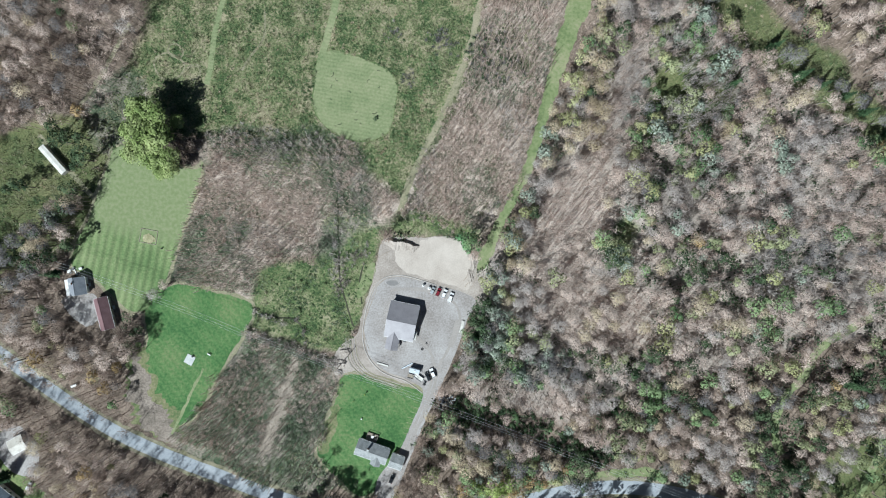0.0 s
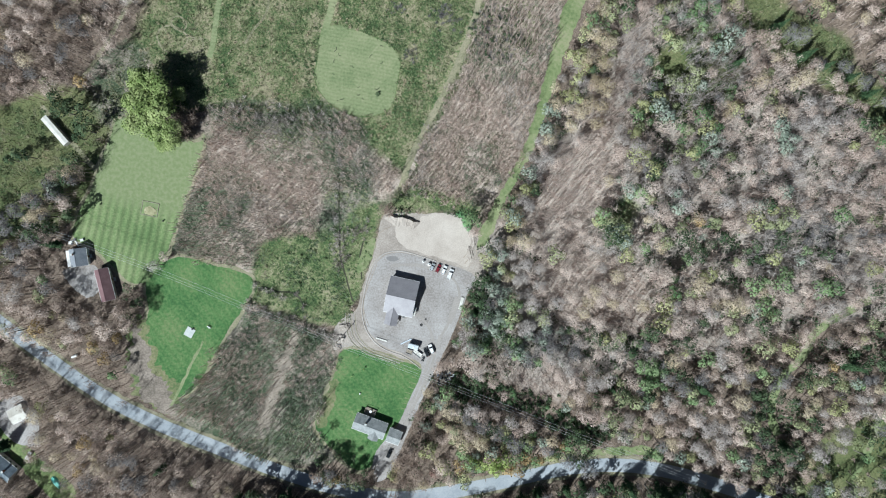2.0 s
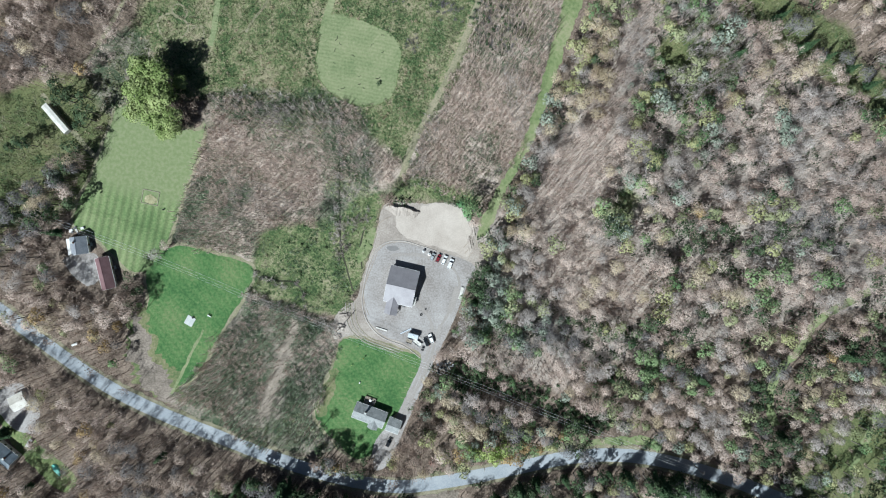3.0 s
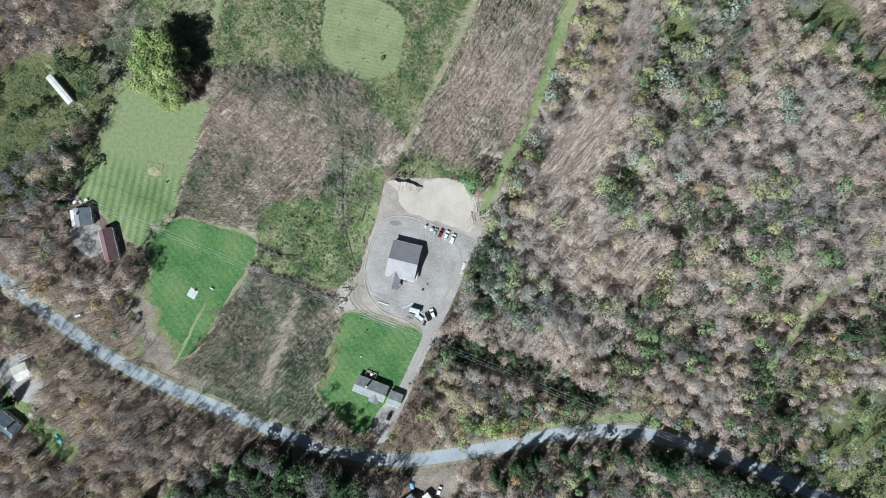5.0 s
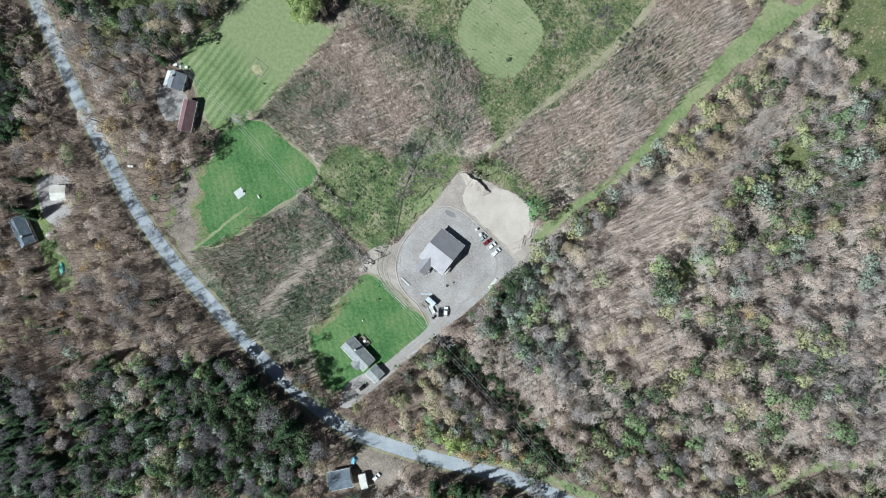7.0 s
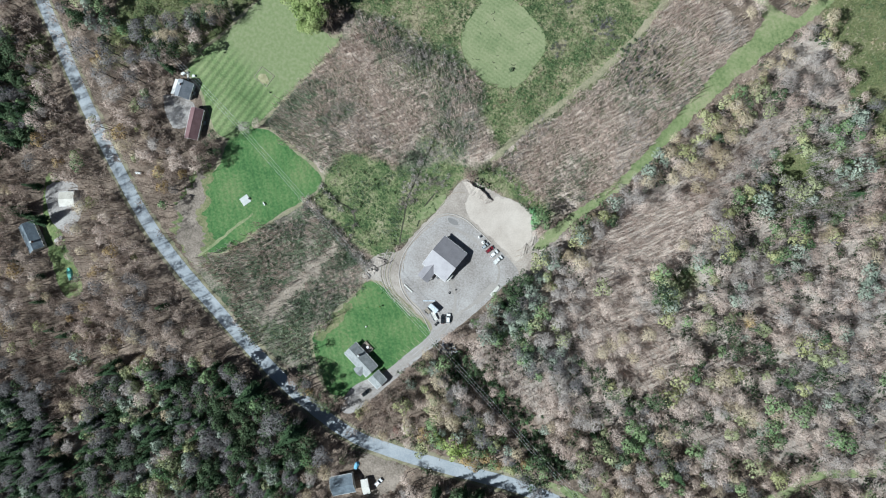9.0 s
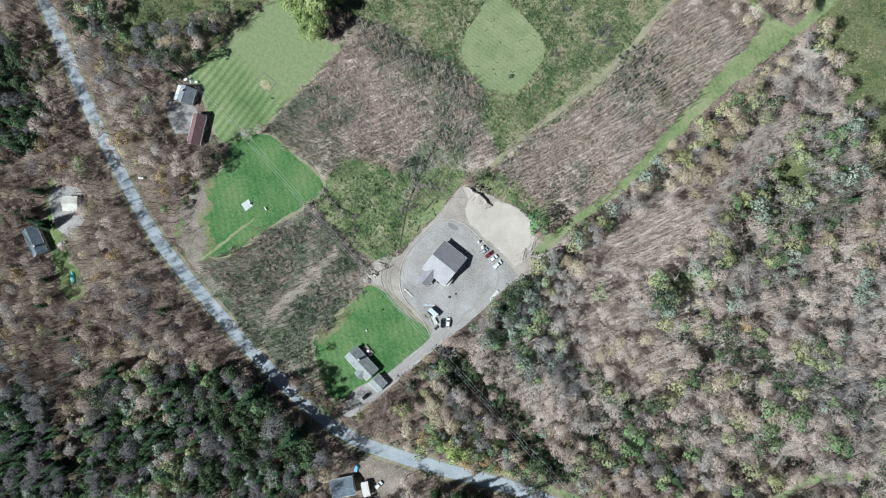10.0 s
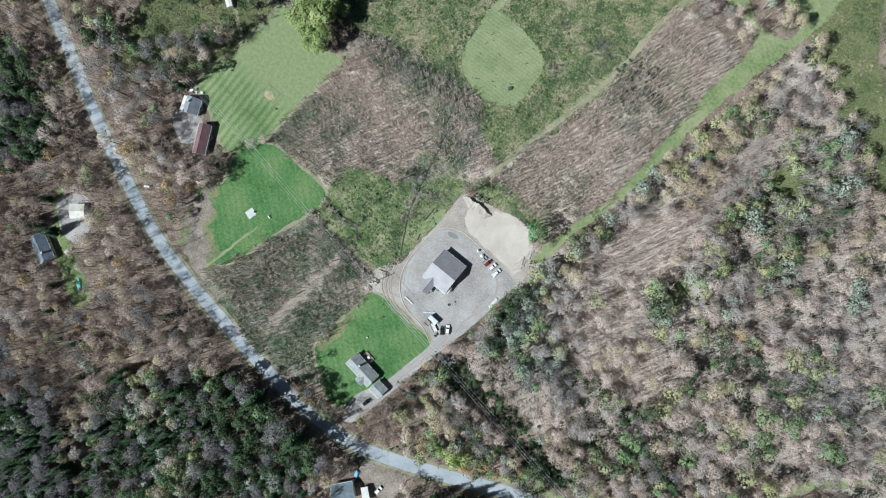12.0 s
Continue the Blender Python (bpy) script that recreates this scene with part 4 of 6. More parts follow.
camper = thing("camper", pose(-14.3, -55.7, .09, 0, 0, -16), "pale blue and white box camper on gravel", "camper", "parked vehicles")
part("body", box(-2.3, 2.1, -1.0, 1.0, .5, 2.3, .12), "paint_blue", camper)
part("roof", prism([(-1.03, 2.28), (-.8, 2.4), (.8, 2.4), (1.03, 2.28)], -2.35, 2.15), "paint_blue", camper)
part("vent", box(-.3, .3, -.3, .3, 2.4, 2.54, .03), "trim", camper)
part("drawbar", box(2.1, 3.2, -.06, .06, .45, .57), "steel", camper)
cw = part("window", box(-1.3, .3, -1.04, -.99, 1.3, 2.0), "trim", camper)
part("pane", box(-1.2, .2, -1.055, -1.0, 1.4, 1.9), "glass", cw)
for s in (-1, 1):
    part("wheel", rod((-.2, s * .86, .34), (-.2, s * 1.06, .34), .34, .34, 14), "dark", camper)


def flat_trailer(x, y, turn, label, length=4.2, load="deck"):
    t = thing("utility_trailer", pose(x, y, .09, 0, 0, turn), label, "trailer", "parked vehicles")
    l = length / 2
    for i in range(6):
        part("plank", box(-l, l, -.9 + i * .3, -.9 + i * .3 + .27, .55, .61), load, t)
    for s in (-1, 1):
        part("side_rail", box(-l, l, s * .95 - .04, s * .95 + .04, .5, .9), "steel", t)
        part("wheel", rod((-.2, s * .98, .3), (-.2, s * 1.16, .3), .3, .3, 14), "dark", t)
    part("drawbar", box(l, l + 1.2, -.05, .05, .45, .55), "steel", t)
    return t


flat_trailer(-12.6, -59.0, -38, "utility trailer with pale boards", 3.8, "roof_white")
flat_trailer(-16.3, -58.2, -20, "empty low utility trailer", 2.6, "deck")
atv = thing("quad_bike", pose(-10.3, -61.7, .09, 0, 0, 70), "small black four-wheeled quad bike", "quad bike", "parked vehicles")
part("body", box(-.8, .8, -.3, .3, .4, .8, .1), "dark", atv)
part("seat", box(-.5, .25, -.2, .2, .8, .95, .06), "fabric", atv)
part("handlebar", rod((.45, -.4, 1.05), (.45, .4, 1.05), .025, .025), "steel", atv)
for sx in (-.6, .6):
    for s in (-1, 1):
        part("wheel", rod((sx, s * .35, .28), (sx, s * .6, .28), .28, .28, 12), "dark", atv)


def board_stack(x0, y0, x1, y1, wide, label, rows=3, material="roof_white"):
    """A stack of long pale boards that lies on bearers."""
    n = math.hypot(x1 - x0, y1 - y0)
    s = thing("board_stack", pose((x0 + x1) / 2, (y0 + y1) / 2, .09, 0, 0, math.degrees(math.atan2(y1 - y0, x1 - x0))), label, "boards", "stacks of boards")
    for k in (-.3, .3):
        part("bearer", box(k * n - .06, k * n + .06, -wide / 2, wide / 2, 0, .1), "pole", s)
    m = max(2, int(wide / .25))
    for j in range(rows):
        for i in range(m):
            d = random.uniform(-.12, .12)
            part("board", box(-n / 2 + d, n / 2 + d, -wide / 2 + i * wide / m + .01, -wide / 2 + (i + 1) * wide / m - .01, .1 + j * .09, .18 + j * .09), material, s)
    return s


board_stack(-31, -52, -26.1, -53.6, .6, "stack of long white boards on gravel")
board_stack(-20.1, -54.9, -15.3, -52.6, .5, "thin stack of pale boards beside the camper", 2, "paint_blue")
board_stack(6.2, -39.6, 7.6, -34.4, 1.3, "wide stack of white boards at the gravel's edge", 4)

# ---- small things on lot and lawns ----
for x, y, r in ((-7.0, -19.7, .75), (-9.6, -18.3, .55)):
    tank = thing("water_tank", pose(x, y, .09), "white round plastic tank on gravel", "tank", "white tanks")
    part("body", rod((0, 0, 0), (0, 0, 1.1), r, r * .97, 20), "trim", tank)
    part("dome", rod((0, 0, 1.1), (0, 0, 1.35), r * .97, .2, 20), "trim", tank)
    part("cap", rod((0, 0, 1.35), (0, 0, 1.43), .18, .18, 12), "stripe", tank)
for x, y, k in ((-10.9, -46.5, 1.0), (-8.9, -44, .7)):
    tyre = thing("tyre", pose(x, y, .09), "old black tyre lying on gravel", "tyre", "tyres")
    bm = bmesh.new()
    n, q = 16, 8
    ring = [[bm.verts.new(((.42 + .16 * math.cos(2 * math.pi * j / q)) * k * math.cos(2 * math.pi * i / n), (.42 + .16 * math.cos(2 * math.pi * j / q)) * k * math.sin(2 * math.pi * i / n), .16 * k + .16 * k * math.sin(2 * math.pi * j / q))) for j in range(q)] for i in range(n)]
    for i in range(n):
        for j in range(q):
            bm.faces.new((ring[i][j], ring[(i + 1) % n][j], ring[(i + 1) % n][(j + 1) % q], ring[i][(j + 1) % q]))
    part("tread", bm, "dark", tyre)
slab = thing("concrete_slab", pose(-114.1, -48.9, .06, 0, 0, -30), "pale square concrete slab set in the lawn", "slab")
part("slab", box(-1.95, 1.95, -2.1, 2.1, 0, .16, .03), "concrete", slab)
fire = thing("fire_pit", pose(-112.6, -47.4, .2), "black round fire pit on the slab", "fire pit")
part("bowl", rod((0, 0, 0), (0, 0, .35), .3, .5, 14), "dark", fire)
bench = thing("bench", pose(-105.3, -46.7, .06, 0, 0, -30), "white garden bench on the lawn", "bench")
for i in range(3):
    part("seat_slat", box(-.8, .8, -.25 + i * .17, -.25 + i * .17 + .15, .42, .46), "trim", bench)
for i in range(2):
    part("back_slat", box(-.8, .8, .27, .31, .55 + i * .18, .69 + i * .18), "trim", bench)
for x in (-.7, .7):
    for y in (-.2, .27):
        part("leg", box(x - .04, x + .04, y - .04, y + .04, 0, .42 if y < 0 else .9), "trim", bench)
for x, y in ((-38.5, -76.8),):
    ball = thing("wellhead", pose(x, y, .06), "small white well cap standing in the lawn", "well cap")
    part("pipe", rod((0, 0, 0), (0, 0, .5), .3, .3, 14), "trim", ball)
    part("lid", rod((0, 0, .5), (0, 0, .62), .36, .3, 14), "trim", ball)
bed = thing("garden_bed", pose(-130.6, 6.1, .06, 0, 0, -12), "sunken garden bed of tan soil with a timber edge", "garden bed")
part("soil", box(-3.6, 3.6, -2.9, 2.9, 0, .06), "lawn_west", bed)
part("dug_soil", lump(3.0, 1.9, .2, 4, .2, 3), "straw", bed, "pale straw over dug soil", at=pose(.3, -.8, .06))
for y in (-3, 3):
    part("edging", box(-3.8, 3.8, y - .1, y + .1, 0, .22, .02), "deck", bed)
for x in (-3.7, 3.7):
    part("edging", box(x - .1, x + .1, -2.88, 2.88, 0, .22, .02), "deck", bed)
bin_ = thing("barrel", pose(-124.8, .7, .06), "small dark barrel on the lawn", "barrel")
part("body", rod((0, 0, 0), (0, 0, .85), .3, .3, 14), "dark", bin_)
tarp = thing("tarp_heap", pose(-176, -116.1, .03, 0, 0, -55), "teal tarpaulin over a low heap", "tarp")
part("cover", lump(3.0, 1.35, .9, 3, .1), "tarp_teal", tarp)
tarp = thing("tarp_heap", pose(-15.4, -135.2, .03, 0, 0, 100), "bright blue tarpaulin over a heap beside a house", "tarp")
part("cover", lump(1.9, 1.0, .9, 8, .2), "tarp_blue", tarp)
shed = thing("propane_tank", pose(-165.7, -59.1, .03, 0, 0, 20), "white gas tank among bare trees", "gas tank")
part("body", rod((-1.3, 0, .75), (1.3, 0, .75), .55, .55, 18), "trim", shed)
for x in (-.8, .8):
    part("foot", box(x - .12, x + .12, -.45, .45, 0, .3), "concrete", shed)
bm = bmesh.new()
crest = curve_through([(-26, 1.6), (-24, 2.0), (-21.5, 1.0), (-18.7, 1.1), (-15.3, .0), (-13.4, -.9), (-11.2, -1.0)], False, .4)
rows = []
for i, p in enumerate(crest):
    k = min(1.0, .25 + 1.6 * math.sin(math.pi * (i + .3) / len(crest)))
    h = k * (1.7 + .7 * noise.noise(p * .45) + .5 * noise.noise(p * 1.4))
    w = k * (3.0 + 1.9 * noise.noise(p * .3) + .8 * noise.noise(p * 1.1))
    j = [noise.noise(p * (.9 + .3 * q)) for q in range(5)]
    rows.append([bm.verts.new((p.x + dx, p.y + dy, max(.03, z))) for dx, dy, z in ((-.6, -w, .03), (-.5 + .3 * j[0], -w * .65, h * (.25 + .2 * j[1])), (-.3, -w * .35, h * (.5 + .25 * j[2])), (-.1, -.45 + .3 * j[3], h * .85), (0, .3 * j[4], h), (.1, .35 + .4 * j[0], h * .5), (.3, .7 + .3 * j[2], .03))])
for a, b in zip(rows, rows[1:]):
    for q in range(6):
        bm.faces.new((a[q], b[q], b[q + 1], a[q + 1]))
bank = thing("dirt_bank", pose(0, 0, .05), "steep bank of pale pushed-up dirt beside the pad", "bank")
part("bank", bm, "dirt", bank)
for i, (x, y, rx, ry, rz) in enumerate(((-47.0, -52.2, 2.4, 1.6, 1.1), (-44.6, -46.8, 2.2, 1.4, .9), (12.4, -9, 1.2, 3.8, .7), (11.0, -14.6, 1.1, 3.2, .6), (-48.2, -56, 1.8, 1.3, .8))):
    d = thing("dirt_mound", pose(x, y, .03), "uneven mound of pushed-up dirt", "mound", "dirt mounds")
    part("mound", lump(rx, ry, rz, i, .3, 4), "dirt", d)
heap = thing("scrap_heap", pose(-.6, -69.6, .03), "heap of dark and white scrap beside the driveway", "scrap heap")
rs = random.Random(5)
for i in range(26):
    a, b, c = rs.uniform(.3, 1.3), rs.uniform(.15, .6), rs.uniform(.1, .5)
    part("scrap", box(-a, a, -b, b, 0, c, .04), rs.choice(("dark", "dark", "steel", "trim", "stripe", "deck")), heap, at=pose(rs.gauss(0, 1.6), rs.gauss(0, 1.3), rs.uniform(.02, .9), rs.uniform(-25, 25), rs.uniform(-25, 25), rs.uniform(0, 180)))

# power line: poles with crossarms, and three cables that sag from pole to pole
tops = []
for i, (x, y) in enumerate(POWER_POLES):
    a = POWER_POLES[max(0, i - 1)]
    b = POWER_POLES[min(len(POWER_POLES) - 1, i + 1)]
    turn = math.atan2(b[1] - a[1], b[0] - a[0])
    p = thing("power_pole", pose(x, y, 0, 0, 0, math.degrees(turn)), "weathered wooden power pole with a crossarm", "power pole", "power poles")
    part("pole", rod((0, 0, 0), (0, 0, 10.5), .17, .11, 10), "pole", p)
    part("crossarm", box(-.06, .06, -1.2, 1.2, 9.7, 9.85), "pole", p)
    for o in (-1.1, 0, 1.1):
        part("insulator", rod((0, o, 9.85 if o else 10.5), (0, o, 10.05 if o else 10.7), .05, .04), "steel", p)
    tops.append([(x - math.sin(turn) * o, y + math.cos(turn) * o, 10.05 if o else 10.7) for o in (-1.1, 0, 1.1)])
for a, b in zip(tops, tops[1:]):
    for p, q in zip(a, b):
        bm = bmesh.new()
        pts = [Vector(p).lerp(Vector(q), k / 12) - Vector((0, 0, 1.1 * 4 * (k / 12) * (1 - k / 12))) for k in range(13)]
        # thicker than a real cable, so that the painted glint shows
        across = Vector((q[1] - p[1], p[0] - q[0], 0)).normalized() * .034
        rings = [[bm.verts.new(u + o) for o in (across, Vector((0, 0, .034)), -across, Vector((0, 0, -.034)))] for u in pts]
        for u, v in zip(rings, rings[1:]):
            for k in range(4):
                bm.faces.new((u[k], u[(k + 1) % 4], v[(k + 1) % 4], v[k]))
        tagged(part("power_cable", bm, "wire"), "thin power cable between two poles, its glint put into a pale colour", "cable", "power cables")


# ---- plants: shapes ----
def slivers(rs, base, way, length, width, up=None):
    """Thin pointed twigs, each one triangle."""
    way = way / np.linalg.norm(way, axis=1)[:, None]
    up = np.array((0, 0, 1.0)) + rs.normal(0, .5, way.shape) if up is None else up
    side = np.cross(way, up)
    side /= np.maximum(1e-6, np.linalg.norm(side, axis=1))[:, None]
    v = np.stack([base - side * width[:, None] / 2, base + side * width[:, None] / 2, base + way * length[:, None]], 1)
    return v.reshape(-1, 3), np.arange(len(v) * 3).reshape(-1, 3)


def flakes(rs, centre, normal, size):
    """Small leaf clumps, each a bent four-cornered flake of two triangles."""
    n = normal / np.linalg.norm(normal, axis=1)[:, None]
    a = np.cross(n, rs.normal(0, 1, n.shape))
    a /= np.maximum(1e-6, np.linalg.norm(a, axis=1))[:, None]
    b = np.cross(n, a)
    s = size[:, None]
    k = rs.uniform(.6, 1.3, (4, len(n), 1))
    v = np.stack([centre + a * s * k[0], centre + b * s * k[1] - n * s * .25, centre - a * s * k[2], centre - b * s * k[3] - n * s * .25], 1)
    i = np.arange(len(v))[:, None] * 4
    return v.reshape(-1, 3), np.concatenate([i + np.array((0, 1, 2)), i + np.array((0, 2, 3))])


def limb(p0, p1, r0, r1, sides=4):
    p0, p1 = np.array(p0, float), np.array(p1, float)
    d = (p1 - p0) / max(1e-6, np.linalg.norm(p1 - p0))
    a = np.cross(d, (.3, .9, .2))
    a /= np.linalg.norm(a)
    b = np.cross(d, a)
    ang = np.arange(sides) * 2 * math.pi / sides
    circle = np.cos(ang)[:, None] * a + np.sin(ang)[:, None] * b
    v = np.concatenate([p0 + circle * r0, p1 + circle * r1])
    t = []
    for i in range(sides):
        j = (i + 1) % sides
        t += [(i, j, sides + j), (i, sides + j, sides + i)]
    return v, np.array(t)


def weld(pieces):
    v, t, n = [], [], 0
    for a, b in pieces:
        v.append(a)
        t.append(b + n)
        n += len(a)
    return np.concatenate(v), np.concatenate(t)


def mesh_of(name, shape, material):
    v, t, *soft = shape
    if soft:
        a, b, c = v[t[:, 0]], v[t[:, 1]], v[t[:, 2]]
        away = (np.cross(b - a, c - a) * soft[0][t[:, 0]]).sum(1) < 0
        t = np.where(away[:, None], t[:, ::-1], t)
    me = bpy.data.meshes.new(name)
    me.vertices.add(len(v))
    me.vertices.foreach_set("co", np.ascontiguousarray(v, np.float32).ravel())
    me.loops.add(len(t) * 3)
    me.loops.foreach_set("vertex_index", np.ascontiguousarray(t, np.int32).ravel())
    me.polygons.add(len(t))
    me.polygons.foreach_set("loop_start", np.arange(len(t), dtype=np.int32) * 3)
    me.update(calc_edges=True)
    me.validate()
    if soft and len(me.vertices) == len(soft[0]):
        me.normals_split_custom_set_from_vertices(np.ascontiguousarray(soft[0], np.float32))
    me.materials.append(M[material])
    return me


def softened(shape, n, per, lift=.35, first=0):
    """The shape with leaf normals that follow the crown, so that it is shaded as a rounded mass."""
    v, t = shape
    out = v * (1, 1, 0) + (0, 0, 1.5)
    out[first:] = np.repeat(n, per, axis=0) + (0, 0, lift)
    return v, t, out / np.linalg.norm(out, axis=1)[:, None]


def crown_skin(rs, height, radius, lobes, count):
    """Places and normals over a crown: a dome with lower lobes round it."""
    cs, rr = [np.array((0, 0, height - radius * .62))], [radius * .62]
    for i in range(lobes):
        az, q = i * 2 * math.pi / lobes + rs.uniform(-.5, .5), radius * rs.uniform(.5, .72)
        cs.append(np.array((math.cos(az) * q, math.sin(az) * q, height - radius * rs.uniform(.75, 1.35))))
        rr.append(radius * rs.uniform(.3, .46))
    rr = np.array(rr)
    pick = rs.choice(len(cs), count, p=rr ** 2 / (rr ** 2).sum())
    n = rs.normal(0, 1, (count, 3))
    n[:, 2] = np.abs(n[:, 2]) * 1.1 - .3
    n /= np.linalg.norm(n, axis=1)[:, None]
    return np.array(cs)[pick] + n * (rr[pick] * rs.uniform(.75, 1.06, count))[:, None], n


def bare_tree(seed, height=13.0, radius=3.6, limbs=7, twigs=400, width=.27):
    """Trunk, and a crown of limbs and twigs that have lost their leaves."""
    rs = np.random.RandomState(seed)
    trunk = [limb((0, 0, -.1), (rs.normal(0, .2), rs.normal(0, .2), height * .45), .24, .17, 6)]
    trunk.append(limb(trunk[0][0][-1] * (0, 0, 1) + (0, 0, 0), (rs.normal(0, .4), rs.normal(0, .4), height * .82), .17, .05, 5))
    crown, tips = [], []
    for i in range(limbs):
        az, z0 = i * 2.4 + rs.uniform(-.4, .4), height * rs.uniform(.32, .72)
        r = radius * rs.uniform(.55, 1.0)
        z1 = min(height, z0 + r * rs.uniform(.5, 1.1) + 1)
        p1 = np.array((math.cos(az) * r, math.sin(az) * r, z1))
        crown.append(limb((0, 0, z0), p1, .09, .025, 3))
        for k in (.45, .7, 1.0):
            tips.append((np.array((0, 0, z0)) * (1 - k) + p1 * k, p1 - (0, 0, z0)))
    centre, n = crown_skin(rs, height, radius, 6, twigs)
    lean = np.cross(n, rs.normal(0, 1, n.shape))
    lean /= np.linalg.norm(lean, axis=1)[:, None]
    crown.append(slivers(rs, centre, lean + n * rs.uniform(-.1, .9, (twigs, 1)), rs.uniform(.55, 1.25, twigs), rs.uniform(.7, 1.3, twigs) * width, n + rs.normal(0, .25, n.shape)))
    whole = weld(crown)
    dome = (centre - (0, 0, height - radius * 1.1)) / radius
    return weld(trunk), softened(whole, n * .55 + dome * .5 + rs.normal(0, .2, n.shape), 3, .7, len(whole[0]) - 3 * twigs)


def leafy_tree(seed, height=11.0, radius=3.4, lobes=9, leaves=300, size=.36):
    """Trunk, and a crown of several lobes made of leaf clumps, with gaps between."""
    rs = np.random.RandomState(seed)
    trunk = [limb((0, 0, -.1), (0, 0, height * .6), .26, .12, 6)]
    cs, rr = [], []
    for i in range(lobes):
        az, q = i * 2.4 + rs.uniform(-.5, .5), radius * math.sqrt((i + .4) / lobes) * .72
        z = height * rs.uniform(.55, .8) + (radius - q) * .35
        c = np.array((math.cos(az) * q, math.sin(az) * q, z))
        cs.append(c)
        rr.append(radius * rs.uniform(.26, .42))
        trunk.append(limb((0, 0, height * .4), c, .08, .03, 3))
    if lobes < 12:
        base, n = crown_skin(rs, height, radius, lobes - 3, leaves)
    else:
        pick = rs.randint(0, lobes, leaves)
        n = rs.normal(0, 1, (leaves, 3))
        n[:, 2] = np.abs(n[:, 2]) * 1.1 - .25
        n /= np.linalg.norm(n, axis=1)[:, None]
        base = np.array(cs)[pick] + n * np.array(rr)[pick][:, None] * rs.uniform(.65, 1.12, (leaves, 1))
    dome = (base - (0, 0, height - radius * 1.1)) / radius
    return weld(trunk), softened(flakes(rs, base, n + rs.normal(0, .35, n.shape), rs.uniform(.6, 1.35, leaves) * size), n * .7 + dome * .5 + rs.normal(0, .15, n.shape), 4, .3)


def conifer(seed, height=15.0, radius=2.6):
    """Trunk, and whorls of drooping boughs."""
    rs = np.random.RandomState(seed)
    trunk = limb((0, 0, -.1), (0, 0, height * .95), .26, .04, 6)
    base, way, ln = [], [], []
    for z in np.linspace(.18, .97, 13):
        n = int(12 - 6 * z)
        for i in range(n):
            az = i * 2 * math.pi / n + rs.uniform(-.25, .25) + z * 9
            r = radius * (1.05 - z) * rs.uniform(.75, 1.1) + .25
            for f, k in ((0.0, 1.0), (.45, .6), (.45, .6), (.7, .45)):
                a2 = az + (0 if f == 0 else rs.choice((-.7, .7)))
                base.append((math.cos(az) * r * f, math.sin(az) * r * f, z * height - f * r * .25))
                way.append((math.cos(a2), math.sin(a2), -.28 + .3 * z))
                ln.append(r * k)
    base, way, ln = np.array(base), np.array(way), np.array(ln)
    return trunk, slivers(rs, base, way, ln, np.maximum(.2, ln * .42))


def shrub(seed, height=1.8, radius=1.5, leaves=46, size=.3):
    rs = np.random.RandomState(seed)
    n = rs.normal(0, 1, (leaves, 3))
    n[:, 2] = np.abs(n[:, 2])
    n /= np.linalg.norm(n, axis=1)[:, None]
    base = n * (radius, radius, height) * rs.uniform(.5, 1.05, (leaves, 1))
    stems = slivers(rs, np.zeros((9, 3)), np.c_[rs.normal(0, .6, (9, 2)), np.ones(9)], np.full(9, height * 1.2), np.full(9, .09))
    return softened(weld([stems, flakes(rs, base, n + rs.normal(0, .5, n.shape), rs.uniform(.6, 1.3, leaves) * size)]), n + rs.normal(0, .2, n.shape), 4, .4, 27)


def weed(seed, leaves=10, radius=.75, height=.28, size=.26):
    """Low weeds: leaves that lie open to the sky."""
    rs = np.random.RandomState(seed)
    base = np.c_[rs.normal(0, radius * .55, (leaves, 2)), rs.uniform(.04, height, leaves)]
    lie = np.array((0, 0, 1.0)) + rs.normal(0, .38, (leaves, 3))
    return softened(flakes(rs, base, lie, rs.uniform(.6, 1.3, leaves) * size), lie, 4, .6)


def bare_shrub(seed, height=2.4, radius=1.4, twigs=60):
    rs = np.random.RandomState(seed)
    base = np.c_[rs.normal(0, radius * .3, (twigs, 2)), rs.uniform(0, height * .55, twigs)]
    way = np.c_[rs.normal(0, .7, (twigs, 2)) + base[:, :2] * .6, rs.uniform(.35, 1.2, twigs)]
    return slivers(rs, base, way, rs.uniform(.7, 1.6, twigs), rs.uniform(.07, .15, twigs))


def sapling(seed, height=5.5, twigs=20):
    rs = np.random.RandomState(seed)
    top = np.array((rs.normal(0, .25), rs.normal(0, .25), height))
    k = rs.uniform(.35, 1.0, twigs)
    base = top * k[:, None]
    way = np.c_[rs.normal(0, .75, (twigs, 2)), rs.uniform(.3, 1.0, twigs)]
    return weld([limb((0, 0, 0), top, .13, .06, 3), slivers(rs, base, way, rs.uniform(.5, 1.3, twigs), rs.uniform(.05, .11, twigs))])


